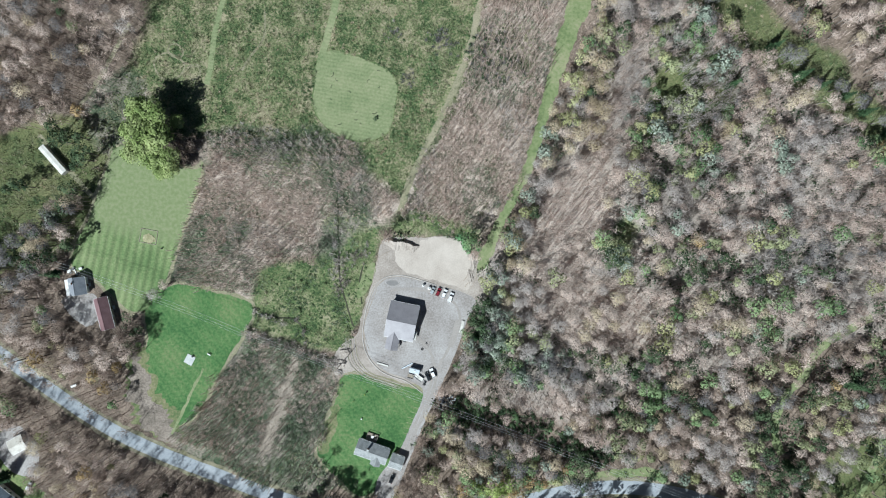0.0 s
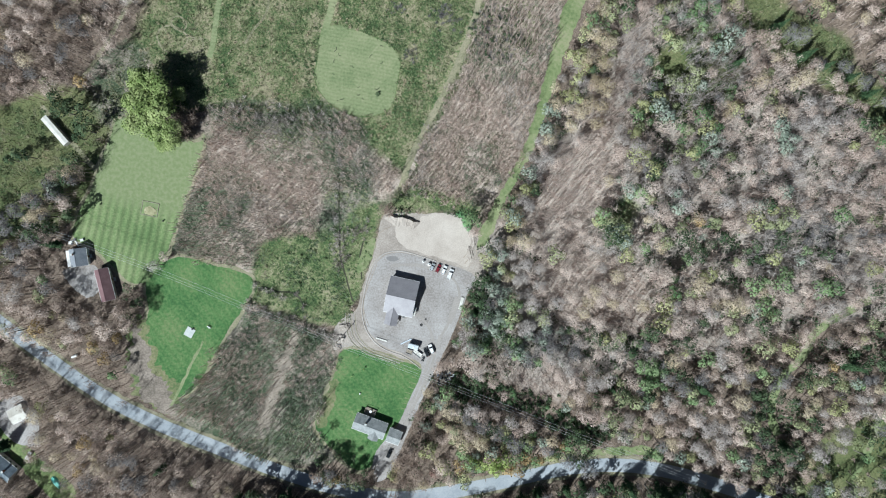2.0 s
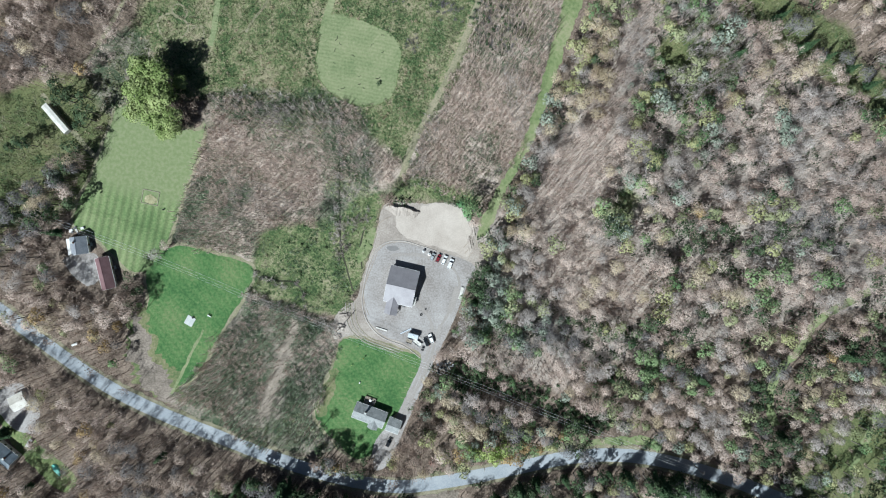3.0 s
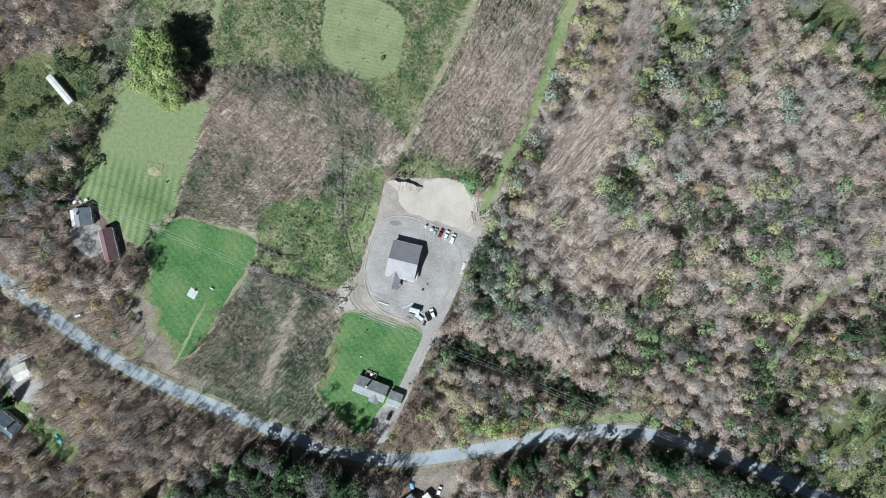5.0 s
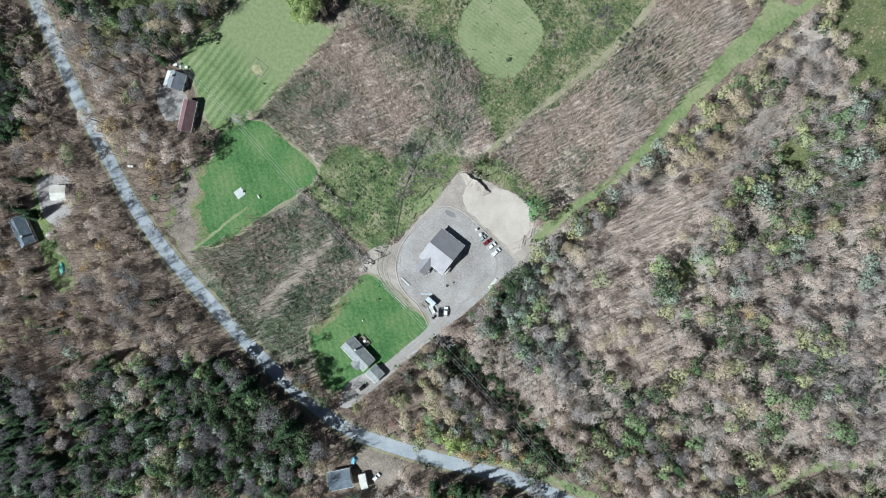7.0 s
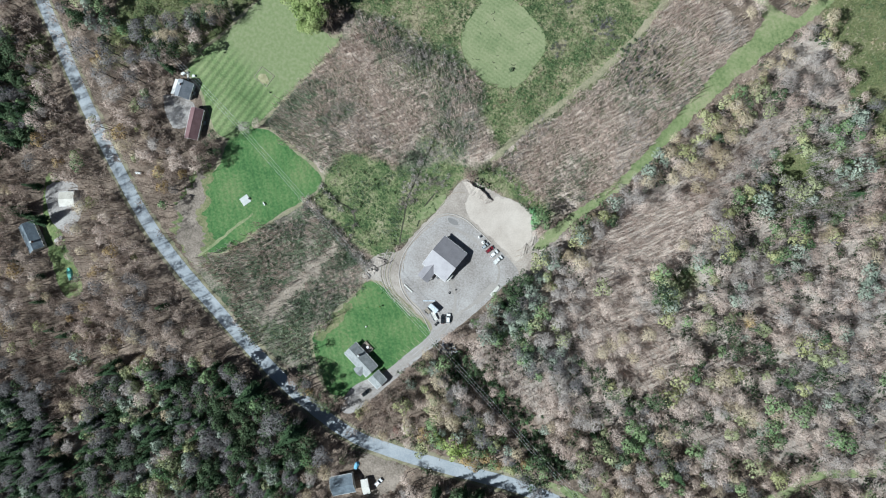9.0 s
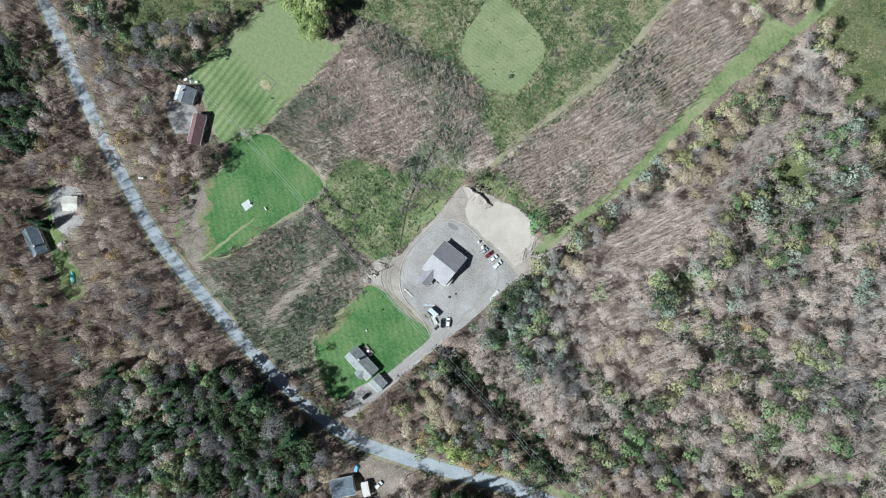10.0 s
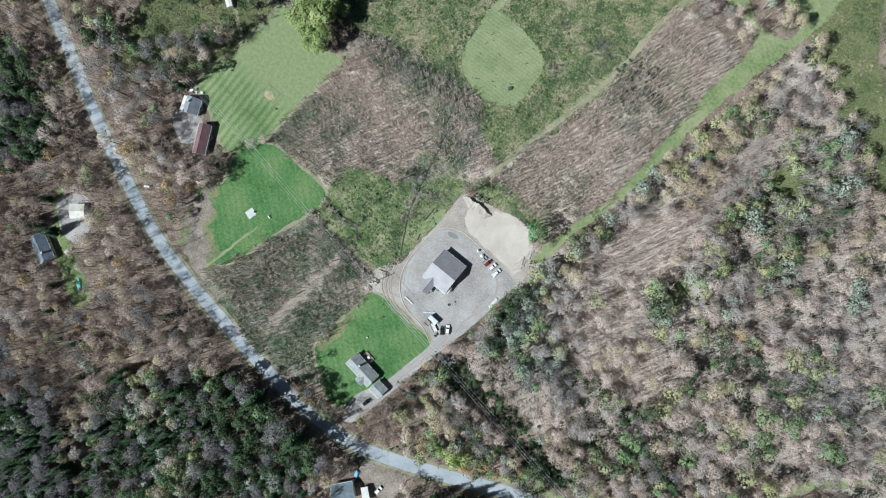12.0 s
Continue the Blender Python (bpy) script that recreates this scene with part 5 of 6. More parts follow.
def pole_tree(seed, height=10.0, twigs=54):
    """A tall thin tree of a crowded wood: a straight stem with a small bare top."""
    rs = np.random.RandomState(seed)
    top = np.array((rs.normal(0, .5), rs.normal(0, .5), height))
    out = [limb((0, 0, 0), top, .12, .05, 3)]
    for i in range(4):
        k, az = rs.uniform(.5, .8), rs.uniform(0, 6.28)
        out.append(limb(top * k, top * k + (math.cos(az) * 1.2, math.sin(az) * 1.2, 1.9), .05, .02, 3))
    k = rs.uniform(.55, 1.0, twigs)
    base = top * k[:, None] + np.c_[rs.normal(0, .7, (twigs, 2)), np.zeros(twigs)]
    way = np.c_[rs.normal(0, .6, (twigs, 2)) + base[:, :2] * .4, rs.uniform(.3, 1.0, twigs)]
    out.append(slivers(rs, base, way, rs.uniform(.6, 1.5, twigs), rs.uniform(.09, .18, twigs)))
    return weld(out)


def tuft(seed, blades=7, height=.7, spread=.35):
    rs = np.random.RandomState(seed)
    base = np.c_[rs.normal(0, spread, (blades, 2)), np.zeros(blades)]
    way = np.c_[rs.normal(0, .6, (blades, 2)), np.full(blades, .8)]
    return slivers(rs, base, way, rs.uniform(.6, 1.3, blades) * height, rs.uniform(.08, .2, blades))


def strew(name, shapes, spots, material, label, category, sizes):
    """ONE object of many like plants that nobody would count: spots are x, y, turn."""
    rs = np.random.RandomState(len(spots))
    which = rs.randint(0, len(shapes), len(spots))
    pieces, turned = [], []
    for k, (v, t, *soft) in enumerate(shapes):
        at = spots[which == k]
        if not len(at):
            continue
        s = rs.uniform(*sizes, len(at))
        a = rs.uniform(0, 2 * math.pi, len(at))
        c, q = np.cos(a), np.sin(a)
        h = s * rs.uniform(.85, 1.2, len(at))
        x = (v[None, :, 0] * c[:, None] - v[None, :, 1] * q[:, None]) * s[:, None] + at[:, 0:1]
        y = (v[None, :, 0] * q[:, None] + v[None, :, 1] * c[:, None]) * s[:, None] + at[:, 1:2]
        z = v[None, :, 2] * h[:, None]
        pieces.append((np.stack([x, y, z], 2).reshape(-1, 3), (t[None] + (np.arange(len(at)) * len(v))[:, None, None]).reshape(-1, 3)))
        if soft:
            n = soft[0]
            turned.append(np.stack([n[None, :, 0] * c[:, None] - n[None, :, 1] * q[:, None], n[None, :, 0] * q[:, None] + n[None, :, 1] * c[:, None], np.repeat(n[None, :, 2], len(at), 0)], 2).reshape(-1, 3))
    if not pieces:
        return None
    return tagged(new(name, mesh_of(name, (*weld(pieces), np.concatenate(turned)) if turned else weld(pieces), material)), label, category, kind="stuff")


# ---- plants: where they grow ----
rs = np.random.RandomState(11)


def scatter(x0, x1, y0, y1, step, jitter=.48):
    gx, gy = np.meshgrid(np.arange(x0, x1, step), np.arange(y0, y1, step))
    xy = np.c_[gx.ravel(), gy.ravel()]
    return xy + rs.uniform(-jitter, jitter, xy.shape) * step


def patchy(xy, scale, seed=0.0):
    return np.array([noise.noise(Vector((x * scale + seed, y * scale - seed, seed))) for x, y in xy])


def warped(xy, by=5.0, scale=.06):
    return xy + by * np.c_[patchy(xy, scale, 21.0), patchy(xy, scale, 33.0)] + rs.normal(0, .8, xy.shape)


def ring_of(o, step=2.0):
    return [tuple(p.xy) for p in curve_through(o, True, step)]


OPEN = [LAWN_CENTER, LAWN_WEST, LAWN_SOUTH, DIRT, GRAVEL, TRAIL, MEADOW, MEADOW_NE, BRUSH_WEST, BRUSH_NORTH, BRUSH_SOUTH, THICKET, THICKET_PAD,
        CLEARING_A, CLEARING_B, DRIVE_FAR, DRIVE_WEST, YARD_FAR, YARD_SOUTH, POND, WORN_EDGE]
HOUSES = [(-198.8, -107.8, 8.5), (-190.8, -84.4, 6), (-17.3, -144.8, 7.5), (-7.6, -141, 5), (-161.9, -15, 10), (-150, -27.2, 10.5), (-157, -29, 7), (-33.8, -90.6, 9), (-170, 41.6, 8), (-0.6, -69.6, 3.5), (-176, -116, 8.5), (-165.7, -59, 2.5), (-15.4, -135.2, 3)]
trees = scatter(-300, 235, -262, 200, 4.7)
crowd = scatter(-265, 60, -245, -10, 4.2)
trees = np.concatenate([trees, crowd[inside(LOT_EAST, crowd) | inside(DARKWOOD, crowd) | inside(DUSKWOOD, crowd) | inside(DARKWEST, crowd)]])
free = np.ones(len(trees), bool)
for o in OPEN:
    free &= ~inside(ring_of(o), trees)
free &= (distance(ROAD, trees) > np.where(trees[:, 0] < -60, 10.5, np.where((trees[:, 0] > 10) & (trees[:, 0] < 98), 8.5, 6.4))) & (distance(ring_of(TRAIL), trees, True) > 1.8)
for o in (LAWN_CENTER, LAWN_WEST, LAWN_SOUTH):
    free &= distance(o, trees, True) > 1.2
free &= distance(POWER_POLES, trees) > 2.6
for line in DARK_BANDS:
    free &= distance(line, trees) > 3.0
free &= ~inside(LOT_WEST, trees) & ~inside(SLOPE, trees)
free &= ~(inside(EASTWOOD, trees) & (patchy(trees, .085, 17.0) + .5 * patchy(trees, .2, 4.0) < -.34))
for line, gap in (([(-132, 108), (-149, 78), (-165, 60)], 4.0), (FOREST_TRAIL, 3.4), (FOREST_TRAIL_SE, 3.4), ([(-24, -98), (-28, -102), (-31, -110)], 4.0)):
    free &= distance(line, trees) > gap
free &= (np.hypot(trees[:, 0] + 110, trees[:, 1] - 51) > 13) & (np.hypot(trees[:, 0] - 14, trees[:, 1] - 5) > 9)
for x, y, r in HOUSES:
    free &= np.hypot(trees[:, 0] - x, trees[:, 1] - y) > r
VIEW = [(-205, 122), (-60, 128), (112, 172), (205, 115), (208, -134), (100, -140), (20, -152), (-60, -192), (-166, -240), (-192, -232), (-290, -8)]
free &= inside(VIEW, trees) | (rs.uniform(0, 1, len(trees)) < .12)
sunset = ((trees[:, 0] < -10) & (trees[:, 1] < 60) | (trees[:, 0] < -130)) & ~inside(DARKWOOD, trees) & ~inside(DARKWEST, trees) & ~inside(GREENWEST, trees) & ~inside(DUSKWOOD, trees)
free &= ~sunset | (rs.uniform(0, 1, len(trees)) < .62)
free &= ~inside(POWER_CUT, trees) | (rs.uniform(0, 1, len(trees)) < .25)
free &= rs.uniform(0, 1, len(trees)) < np.where(inside(PINKWOOD, trees), .14, np.where(inside(GREYWOOD, trees) | inside(GREYPOLES, trees), .4, np.where(inside(GLADE_SE, trees), .5, np.where((trees[:, 0] > 35) & (trees[:, 1] > -62), .76, .97))))
trees = trees[free]

KINDS = ["grey", "brown", "tan", "yellow", "olive", "green", "blue", "orange", "russet", "lime", "dark", "dusk", "deep"]
share = np.zeros((len(trees), len(KINDS)))
share[:, :13] = (.07, .545, .11, .05, .085, .045, .03, .005, 0, 0, 0, .02, .04)
west = (trees[:, 0] < -10) & (trees[:, 1] < 60) | (trees[:, 0] < -130)
share[west, :12] = (.04, .2, .13, .03, .05, .01, .01, .05, .36, 0, .02, .1)
# darker kinds in the south-east stand in for the shade there
share[(trees[:, 0] > 20) & (trees[:, 1] < -116)] = (.12, .05, .03, .02, .06, .06, .03, .01, 0, 0, .1, .3, .22)
share[(trees[:, 0] > 60) & (trees[:, 1] < -62) & (trees[:, 1] > -106)] = (.13, .2, .07, .05, .1, .07, .03, .01, .01, 0, .03, .2, .12)
edge = (distance(TRAIL, trees, True) < 16) & (trees[:, 0] > 15)
share[edge, :11] = (.34, .16, .3, .08, .04, .02, .06, 0, 0, 0, 0)
for o, mix in ((PINKWOOD, (.2, .7, .1, 0, 0, 0, 0, 0, 0, 0, 0)), (GREENWOOD, (.2, .08, .05, .05, .2, .2, .22, 0, 0, 0, 0)), (LOT_EAST, (.2, .0, .02, .03, .08, .14, .3, 0, 0, 0, .03, .06, .14)), (MAUVEWOOD, (.24, .52, .03, .02, .04, .01, .01, 0, 0, 0, 0, .13)), (GREYWOOD, (.42, .08, .02, .02, .08, .1, .22, 0, 0, 0, .02, .04, .02)), (TANWOOD, (.05, .25, .45, .15, .05, 0, 0, .05)), (GLADE_SE, (.2, .1, .05, .05, .15, .2, .05, 0, 0, 0, 0, .05, .15)), (DUSKEAST, (.15, .05, 0, 0, 0, 0, .1, 0, 0, 0, .05, .65)),
               (ROADSIDE, (.1, .08, .07, .2, .15, .2, .05, .08, 0, .07, 0)), (DARKWOOD, (.04, .02, .01, .02, .07, .07, .08, 0, 0, 0, .19, .18, .32)), (POWER_CUT, (.25, .05, 0, .02, .12, .35, .13, 0, 0, 0, .08)), (DUSKWOOD, (.0, 0, 0, 0, .03, .03, .02, 0, 0, 0, .3, .47, .15)), (DARKWEST, (.06, 0, 0, 0, .06, .12, .03, 0, 0, 0, .25, .22, .26)), (GREENWEST, (.06, 0, 0, .02, .12, .26, .12, 0, 0, 0, .06, .14, .22))):
    share[inside(o, warped(trees, 4.0))] = (*mix, *(0,) * 13)[:13]
near_clear = np.minimum(distance(CLEARING_A, trees, True), distance(CLEARING_B, trees, True)) < 6
share[near_clear, :] = (.2, .08, .05, .12, .22, .23, .1, 0, 0, 0, 0, 0, 0)
share[(trees[:, 0] < -140) & (trees[:, 1] > 40)] = (.05, .35, .08, .04, .02, 0, 0, .02, 0, 0, 0, .36, .08)
u = np.clip((.5 + patchy(trees, .04, 3.0) * .9 + patchy(trees, .11, 5.0) * .35) * .72 + rs.uniform(0, 1, len(trees)) * .28, 0, .999)
rank = np.argsort(np.argsort(u)) / len(u)
kind = (rank[:, None] > np.cumsum(share, 1)).sum(1).clip(0, len(KINDS) - 1)

BARE = [bare_tree(20 + i, 9.5 + i, 2.3 + .3 * i, 7, 310 + 35 * i, .165) for i in range(5)]
LEAFY = [leafy_tree(40 + i, 9 + i, 2.4 + .3 * i, 9, 285, .285) for i in range(5)]
DARKS = [conifer(60 + i, 12 + 2 * i, 2.3 + .3 * i) for i in range(3)]
LOOK = {"grey": (BARE, "twig_grey", "bare grey tree with many fine twigs", "bark"), "brown": (BARE, "twig_brown", "bare brown tree with many fine twigs", "bark"),
        "tan": (BARE, "twig_tan", "tan tree with its last dry leaves", "bark"), "yellow": (LEAFY, "leaf_yellow", "tree with yellow autumn leaves", "bark"),
        "olive": (LEAFY, "leaf_olive", "tree with olive autumn leaves", "bark"), "green": (LEAFY, "leaf_green", "tree still in green leaf", "bark"),
        "blue": (LEAFY, "leaf_blue", "grey-green leafy tree of the woods", "bark"), "orange": (LEAFY, "leaf_orange", "tree with orange autumn leaves", "bark"),
        "russet": (BARE, "twig_russet", "bare russet-brown tree with many fine twigs", "bark"),
        "red": (LEAFY, "leaf_red", "small tree with russet leaves", "bark"), "lime": (LEAFY, "leaf_lime", "yellow-green leafy tree of the roadside", "bark"),
        "dusk": (BARE, "twig_dusk", "bare purple-grey tree, darkened in part for shade", "bark"), "deep": (LEAFY, "leaf_deep", "tree with deep green leaves", "bark"), "dark": (DARKS, "needle", "dark green conifer among bare trees", "bark")}
made = {}


def tree(k, i, x, y, turn=0.0, size=1.0, label=""):
    """One tree as a thing of its own: trunk and crown."""
    shapes, skin, words, bark = LOOK[k]
    i %= len(shapes)
    m = pose(x, y, 0, 0, 0, turn) @ Matrix.Diagonal((size, size, size, 1))
    if (k, i) not in made:
        t = thing("tree", m, words, "tree", "trees")
        for n, shape, mat in (("trunk", shapes[i][0], bark), ("crown", shapes[i][1], skin)):
            ob = new(n, mesh_of(n, shape, mat))
            ob.parent = t
        made[k, i] = t
    else:
        t = copy_thing(made[k, i], Matrix.Identity(4))
        t.matrix_basis = m
    if label:
        t["label"] = label
    return t


# the trees round the lot and the lawns stand as single things, the woods beyond as masses
close = (trees[:, 0] > -62) & (trees[:, 0] < 48) & (trees[:, 1] > -118) & (trees[:, 1] < 40)
order = np.argsort(np.hypot(trees[:, 0] + 5, trees[:, 1] + 45))
chosen = np.zeros(len(trees), bool)
chosen[order[close[order]][:24]] = True
for j in np.nonzero(chosen)[0]:
    tree(KINDS[kind[j]], j, trees[j, 0], trees[j, 1], (j * 77) % 360, rs.uniform(.65, 1.1))
for n, k in enumerate(KINDS):
    spots = trees[(kind == n) & ~chosen]
    if len(spots):
        shapes, skin, words, bark = LOOK[k]
        strew("woodland", [s[1] for s in shapes], spots, skin, "woodland of many a " + words, "woodland", (.75, 1.2))
spots = trees[~chosen]
strew("tree_trunks", [BARE[0][0], BARE[2][0]], spots, "bark", "grey trunks of the woodland trees", "tree trunks", (.7, 1.0))

# dark-coloured trees imitate the shade in the long gaps between crowns
shade_gap = np.array([(p.x + rs.normal(0, 1.3), p.y + rs.normal(0, 1.3)) for line in DARK_BANDS for p in curve_through(line, False, 2.1)])
strew("woodland", [s[1] for s in LEAFY], shade_gap[::2], "leaf_deep", "dark green trees that stand in for shade in woodland gaps", "woodland", (.55, 1.0))
strew("woodland", [s[1] for s in LEAFY], shade_gap[1::4], "leaf_green", "green trees in dark gaps of the woods", "woodland", (.5, .8))
strew("woodland", [s[1] for s in BARE], shade_gap[3::4], "twig_dusk", "bare dark trees that stand in for shade in woodland gaps", "woodland", (.6, 1.0))

# young saplings, shrubs and tufts
thin = scatter(-130, 98, -112, 122, 1.2)
keep = np.zeros(len(thin), bool)
for o in (BRUSH_WEST, BRUSH_NORTH, BRUSH_SOUTH, PINKWOOD, SLOPE):
    keep |= inside(o, warped(thin))
keep &= ((distance(BRUSH_TRACK, thin) > 2.4) | (rs.uniform(0, 1, len(thin)) < .5)) & ~inside(LOT_WEST, thin)
thin = thin[keep & (rs.uniform(0, 1, len(thin)) < np.where(inside(BRUSH_SOUTH, thin) & (thin[:, 0] > -95), .45, .8))]
shaw = patchy(thin, .05, 1.5) + np.where(inside(BRUSH_SOUTH, thin) & (thin[:, 0] > -92), .2, 0)
SAP = [sapling(80 + i, 3.4 + .5 * i, 9) for i in range(5)]
for part_, skin, words in ((shaw < .2, "twig_brown", "brown"), (shaw >= .2, "twig_grey", "grey")):
    strew("sapling_stand", SAP, thin[part_], skin, "stand of thin bare " + words + " saplings", "saplings", (.7, 1.2))
low = scatter(-130, 82, -112, 160, 1.7)
inbrush = np.zeros(len(low), bool)
for o in (BRUSH_WEST, BRUSH_NORTH, BRUSH_SOUTH):
    inbrush |= inside(o, warped(low))
inbrush &= distance(BRUSH_TRACK, low) > 2.4
wild = patchy(low, .045, 7.7)
wild += np.where(inside(BRUSH_SOUTH, low), .22, 0) + np.where(inside(BRUSH_WEST, low) & (low[:, 1] > 33), .25, 0)
for o in (SCRUB_WEST, SCRUB_EAST, SCRUB_NORTH, SCRUB_TOP):
    wild += np.where(inside(o, warped(low, 6.0)), .3, 0)
green_brush = inbrush & (wild > .1) & (rs.uniform(0, 1, len(low)) < .8)
BUSH = [shrub(90 + i, 1.2 + .25 * i, 1.0 + .15 * i) for i in range(4)]
TWIGGY = [bare_shrub(100 + i) for i in range(4)]
SCRUB = [shrub(95 + i, .5 + .2 * i, 1.1 + .15 * i, 24, .2) for i in range(4)]
strew("shrubs", SCRUB, low[green_brush & (wild < .5)], "scrub", "grey-green scrub among dead brush", "shrubs", (.6, 1.2))
strew("shrubs", SCRUB, low[green_brush & (wild >= .5)], "leaf_olive", "olive scrub among dead brush", "shrubs", (.5, 1.0))
strew("bare_shrubs", TWIGGY, low[inbrush & (wild <= .1) & (rs.uniform(0, 1, len(low)) < .7)], "twig_brown", "bare brown shrubs among dead brush", "shrubs", (.5, 1.0))
WEED = [weed(110 + i) for i in range(4)]
dense = scatter(-90, 82, -112, 80, 1.0)
inth = np.zeros(len(dense), bool)
for o in (THICKET, THICKET_PAD, CLEARING_A, CLEARING_B):
    inth |= inside(o, warped(dense, 9.0))
for line in DITCHES:
    inth &= distance(line, dense) > .9
pick = rs.uniform(0, 1, len(dense))
briar = patchy(dense, .1, 6.0) + .6 * patchy(dense, .3, 2.0)
strew("thicket", WEED, dense[inth & (pick < .6)], "weeds", "low green weeds and brambles", "thicket", (.5, 1.1))
strew("thicket", SCRUB, dense[inth & (briar > .15) & (pick < .45)], "scrub", "grey-green brambles in rough grass", "thicket", (.4, .8))
strew("thicket", SCRUB, dense[inth & (briar > .3) & (pick > .6)], "leaf_deep", "dark green brambles in rough grass", "thicket", (.4, .8))
glade = inside(CLEARING_A, warped(dense, 5.0)) | inside(CLEARING_B, warped(dense, 5.0)) | inside([(-50.8, -7.8), (-47.7, -2), (-35.3, -.5), (-29.5, -3.5), (-42, -13.8), (-44, -24.9), (-48.8, -22.9)], warped(dense, 6.0))
strew("thicket", BUSH, dense[glade & (dense[:, 0] > 0) & (pick > .72)], "leaf_olive", "olive shrubs in a rough clearing", "thicket", (.5, 1.1))
strew("thicket", BUSH, dense[glade & (dense[:, 0] > 0) & (pick > .66) & (pick < .72)], "leaf_green", "green shrubs in a rough clearing", "thicket", (.5, 1.1))
strew("bare_shrubs", TWIGGY, dense[glade & (dense[:, 0] < 0) & (pick > .6)], "twig_grey", "bare grey shrubs at the thicket's edge", "shrubs", (.5, .9))
# the cut lies in shadow; dense dark shrubs put that shade into colour
cut = inside(POWER_CUT, warped(dense, 5.0))
strew("thicket", BUSH, dense[cut & (pick < .3)], "leaf_deep", "dark green shrubs that stand in for shade under the power line", "thicket", (.6, 1.4))
strew("thicket", BUSH, dense[cut & (pick > .94)], "leaf_green", "green shrubs under the power line", "thicket", (.5, 1.1))
strew("thicket", BUSH, dense[inth & (pick > .985)], "weeds", "low green shrubs in rough grass", "thicket", (.4, .8))
grass = scatter(-215, 200, 0, 185, 1.45)
inm = (inside(MEADOW, grass) | inside(MEADOW_NE, grass)) & ~inside(ring_of(PATCH), grass) & ~inside(ring_of(TRAIL), grass)
for line in ([(-52.5, 80.7), (-48.6, 92.9), (-43.9, 110), (-36, 150)], [(-80, 150), (-93.4, 111.5), (-98.4, 94.4), (-102.8, 72.3)], [(36, 150), (19.7, 108), (14.3, 88.6), (-5.3, 44.8), (-19.7, 13)]):
    inm &= distance(line, grass) > 1.8
grass = grass[inm]
gp = patchy(grass, .06, 4.4)
TUFT = [tuft(120 + i, 8, 1.0) for i in range(5)]
strew("meadow_tufts", TUFT, grass[gp > .05], "meadow", "tufts of tall olive meadow grass", "grass", (.7, 1.8))
strew("meadow_tufts", TUFT, grass[gp <= .05], "meadow", "tufts of tall dry meadow grass", "grass", (.7, 1.8))
clump = .55 * gp + .7 * patchy(grass, .19, 8.0) + .3 * patchy(grass, .5, 3.0)
luck = rs.uniform(0, 1, len(grass))
strew("meadow_shrubs", WEED, grass[(clump > .1) & (luck < .8)], "weeds", "low green weeds in the meadow", "weeds", (.6, 1.5))
strew("meadow_shrubs", SCRUB, grass[(clump > .3) & (luck < .5)], "leaf_green", "clumps of green scrub in the meadow", "shrubs", (.4, .9))
strew("meadow_shrubs", SCRUB, grass[(clump > .38) & (luck > .6)], "leaf_deep", "clumps of dark green scrub in the meadow", "shrubs", (.4, .8))
strew("meadow_shrubs", TWIGGY, grass[(clump < -.32) & (luck < .4)], "twig_tan", "dead tan stalks in the meadow", "weeds", (.35, .6))
tangle = scatter(5, 45, 64, 96, 1.3)
tangle = tangle[inside([(10.1, 85), (19.7, 92), (34, 85), (41, 75.5), (29, 69.5), (16, 73)], warped(tangle, 6.0)) & (rs.uniform(0, 1, len(tangle)) < .7)]
strew("shrubs", BUSH, tangle[::3], "leaf_deep", "dark green tangle in dead brush", "shrubs", (.4, .9))
strew("bare_shrubs", TWIGGY, tangle[1::3], "twig_dusk", "dark bare shrubs in dead brush", "shrubs", (.5, .9))
for cx, cy, rx, ry, skin, words in ((1.8, 88.6, 4.5, 5.5, "twig_dusk", "purple-brown"), (-21, 93.4, 3, 2.5, "twig_dusk", "purple-brown"), (-13, 57, 6, 9, "leaf_green", "green"), (-20, 44, 4, 7, "leaf_green", "green"), (-5, 71, 4, 8, "leaf_green", "green"), (-52, 41, 9, 3, "leaf_deep", "dark green"), (-72, 47, 14, 3.5, "leaf_deep", "dark green"), (-90, 49, 9, 4, "leaf_olive", "olive"), (-28.2, 55.2, 1.6, .6, "leaf_deep", "dark green"), (-14, 72, 3, 3, "twig_dusk", "purple-brown")):
    spots = rs.normal(0, .65, (int(rx * ry * 1.8) + 3, 2)) * (rx, ry) + (cx, cy)
    bare = skin == "twig_dusk"
    strew("meadow_shrubs", TWIGGY if bare else BUSH if rx < 2 else SCRUB, spots, skin, words + " shrubs in the meadow grass", "shrubs", (.4, .8))
under = scatter(-290, 215, -240, 165, 8.5)
ok = np.ones(len(under), bool)
for o in OPEN:
    ok &= ~inside(ring_of(o, 4), under)
ok &= (distance(ROAD, under) > 4.2) & inside(VIEW, under)
for x, y, r in HOUSES:
    ok &= np.hypot(under[:, 0] - x, under[:, 1] - y) > r
under = under[ok]
young = scatter(-20, 215, -160, 165, 3.5)
ok = np.ones(len(young), bool)
for o in OPEN:
    ok &= ~inside(ring_of(o, 4), young)
ok &= (distance(ROAD, young) > 4.0) & inside(VIEW, young) & (distance(FOREST_TRAIL, young) > 2.5)
for x, y, r in HOUSES:
    ok &= np.hypot(young[:, 0] - x, young[:, 1] - y) > r
strew("sapling_stand", SAP, young[ok & ~inside(GLADE_SE, young)], "twig_brown", "thin bare saplings between the woodland trees", "saplings", (.7, 1.1))
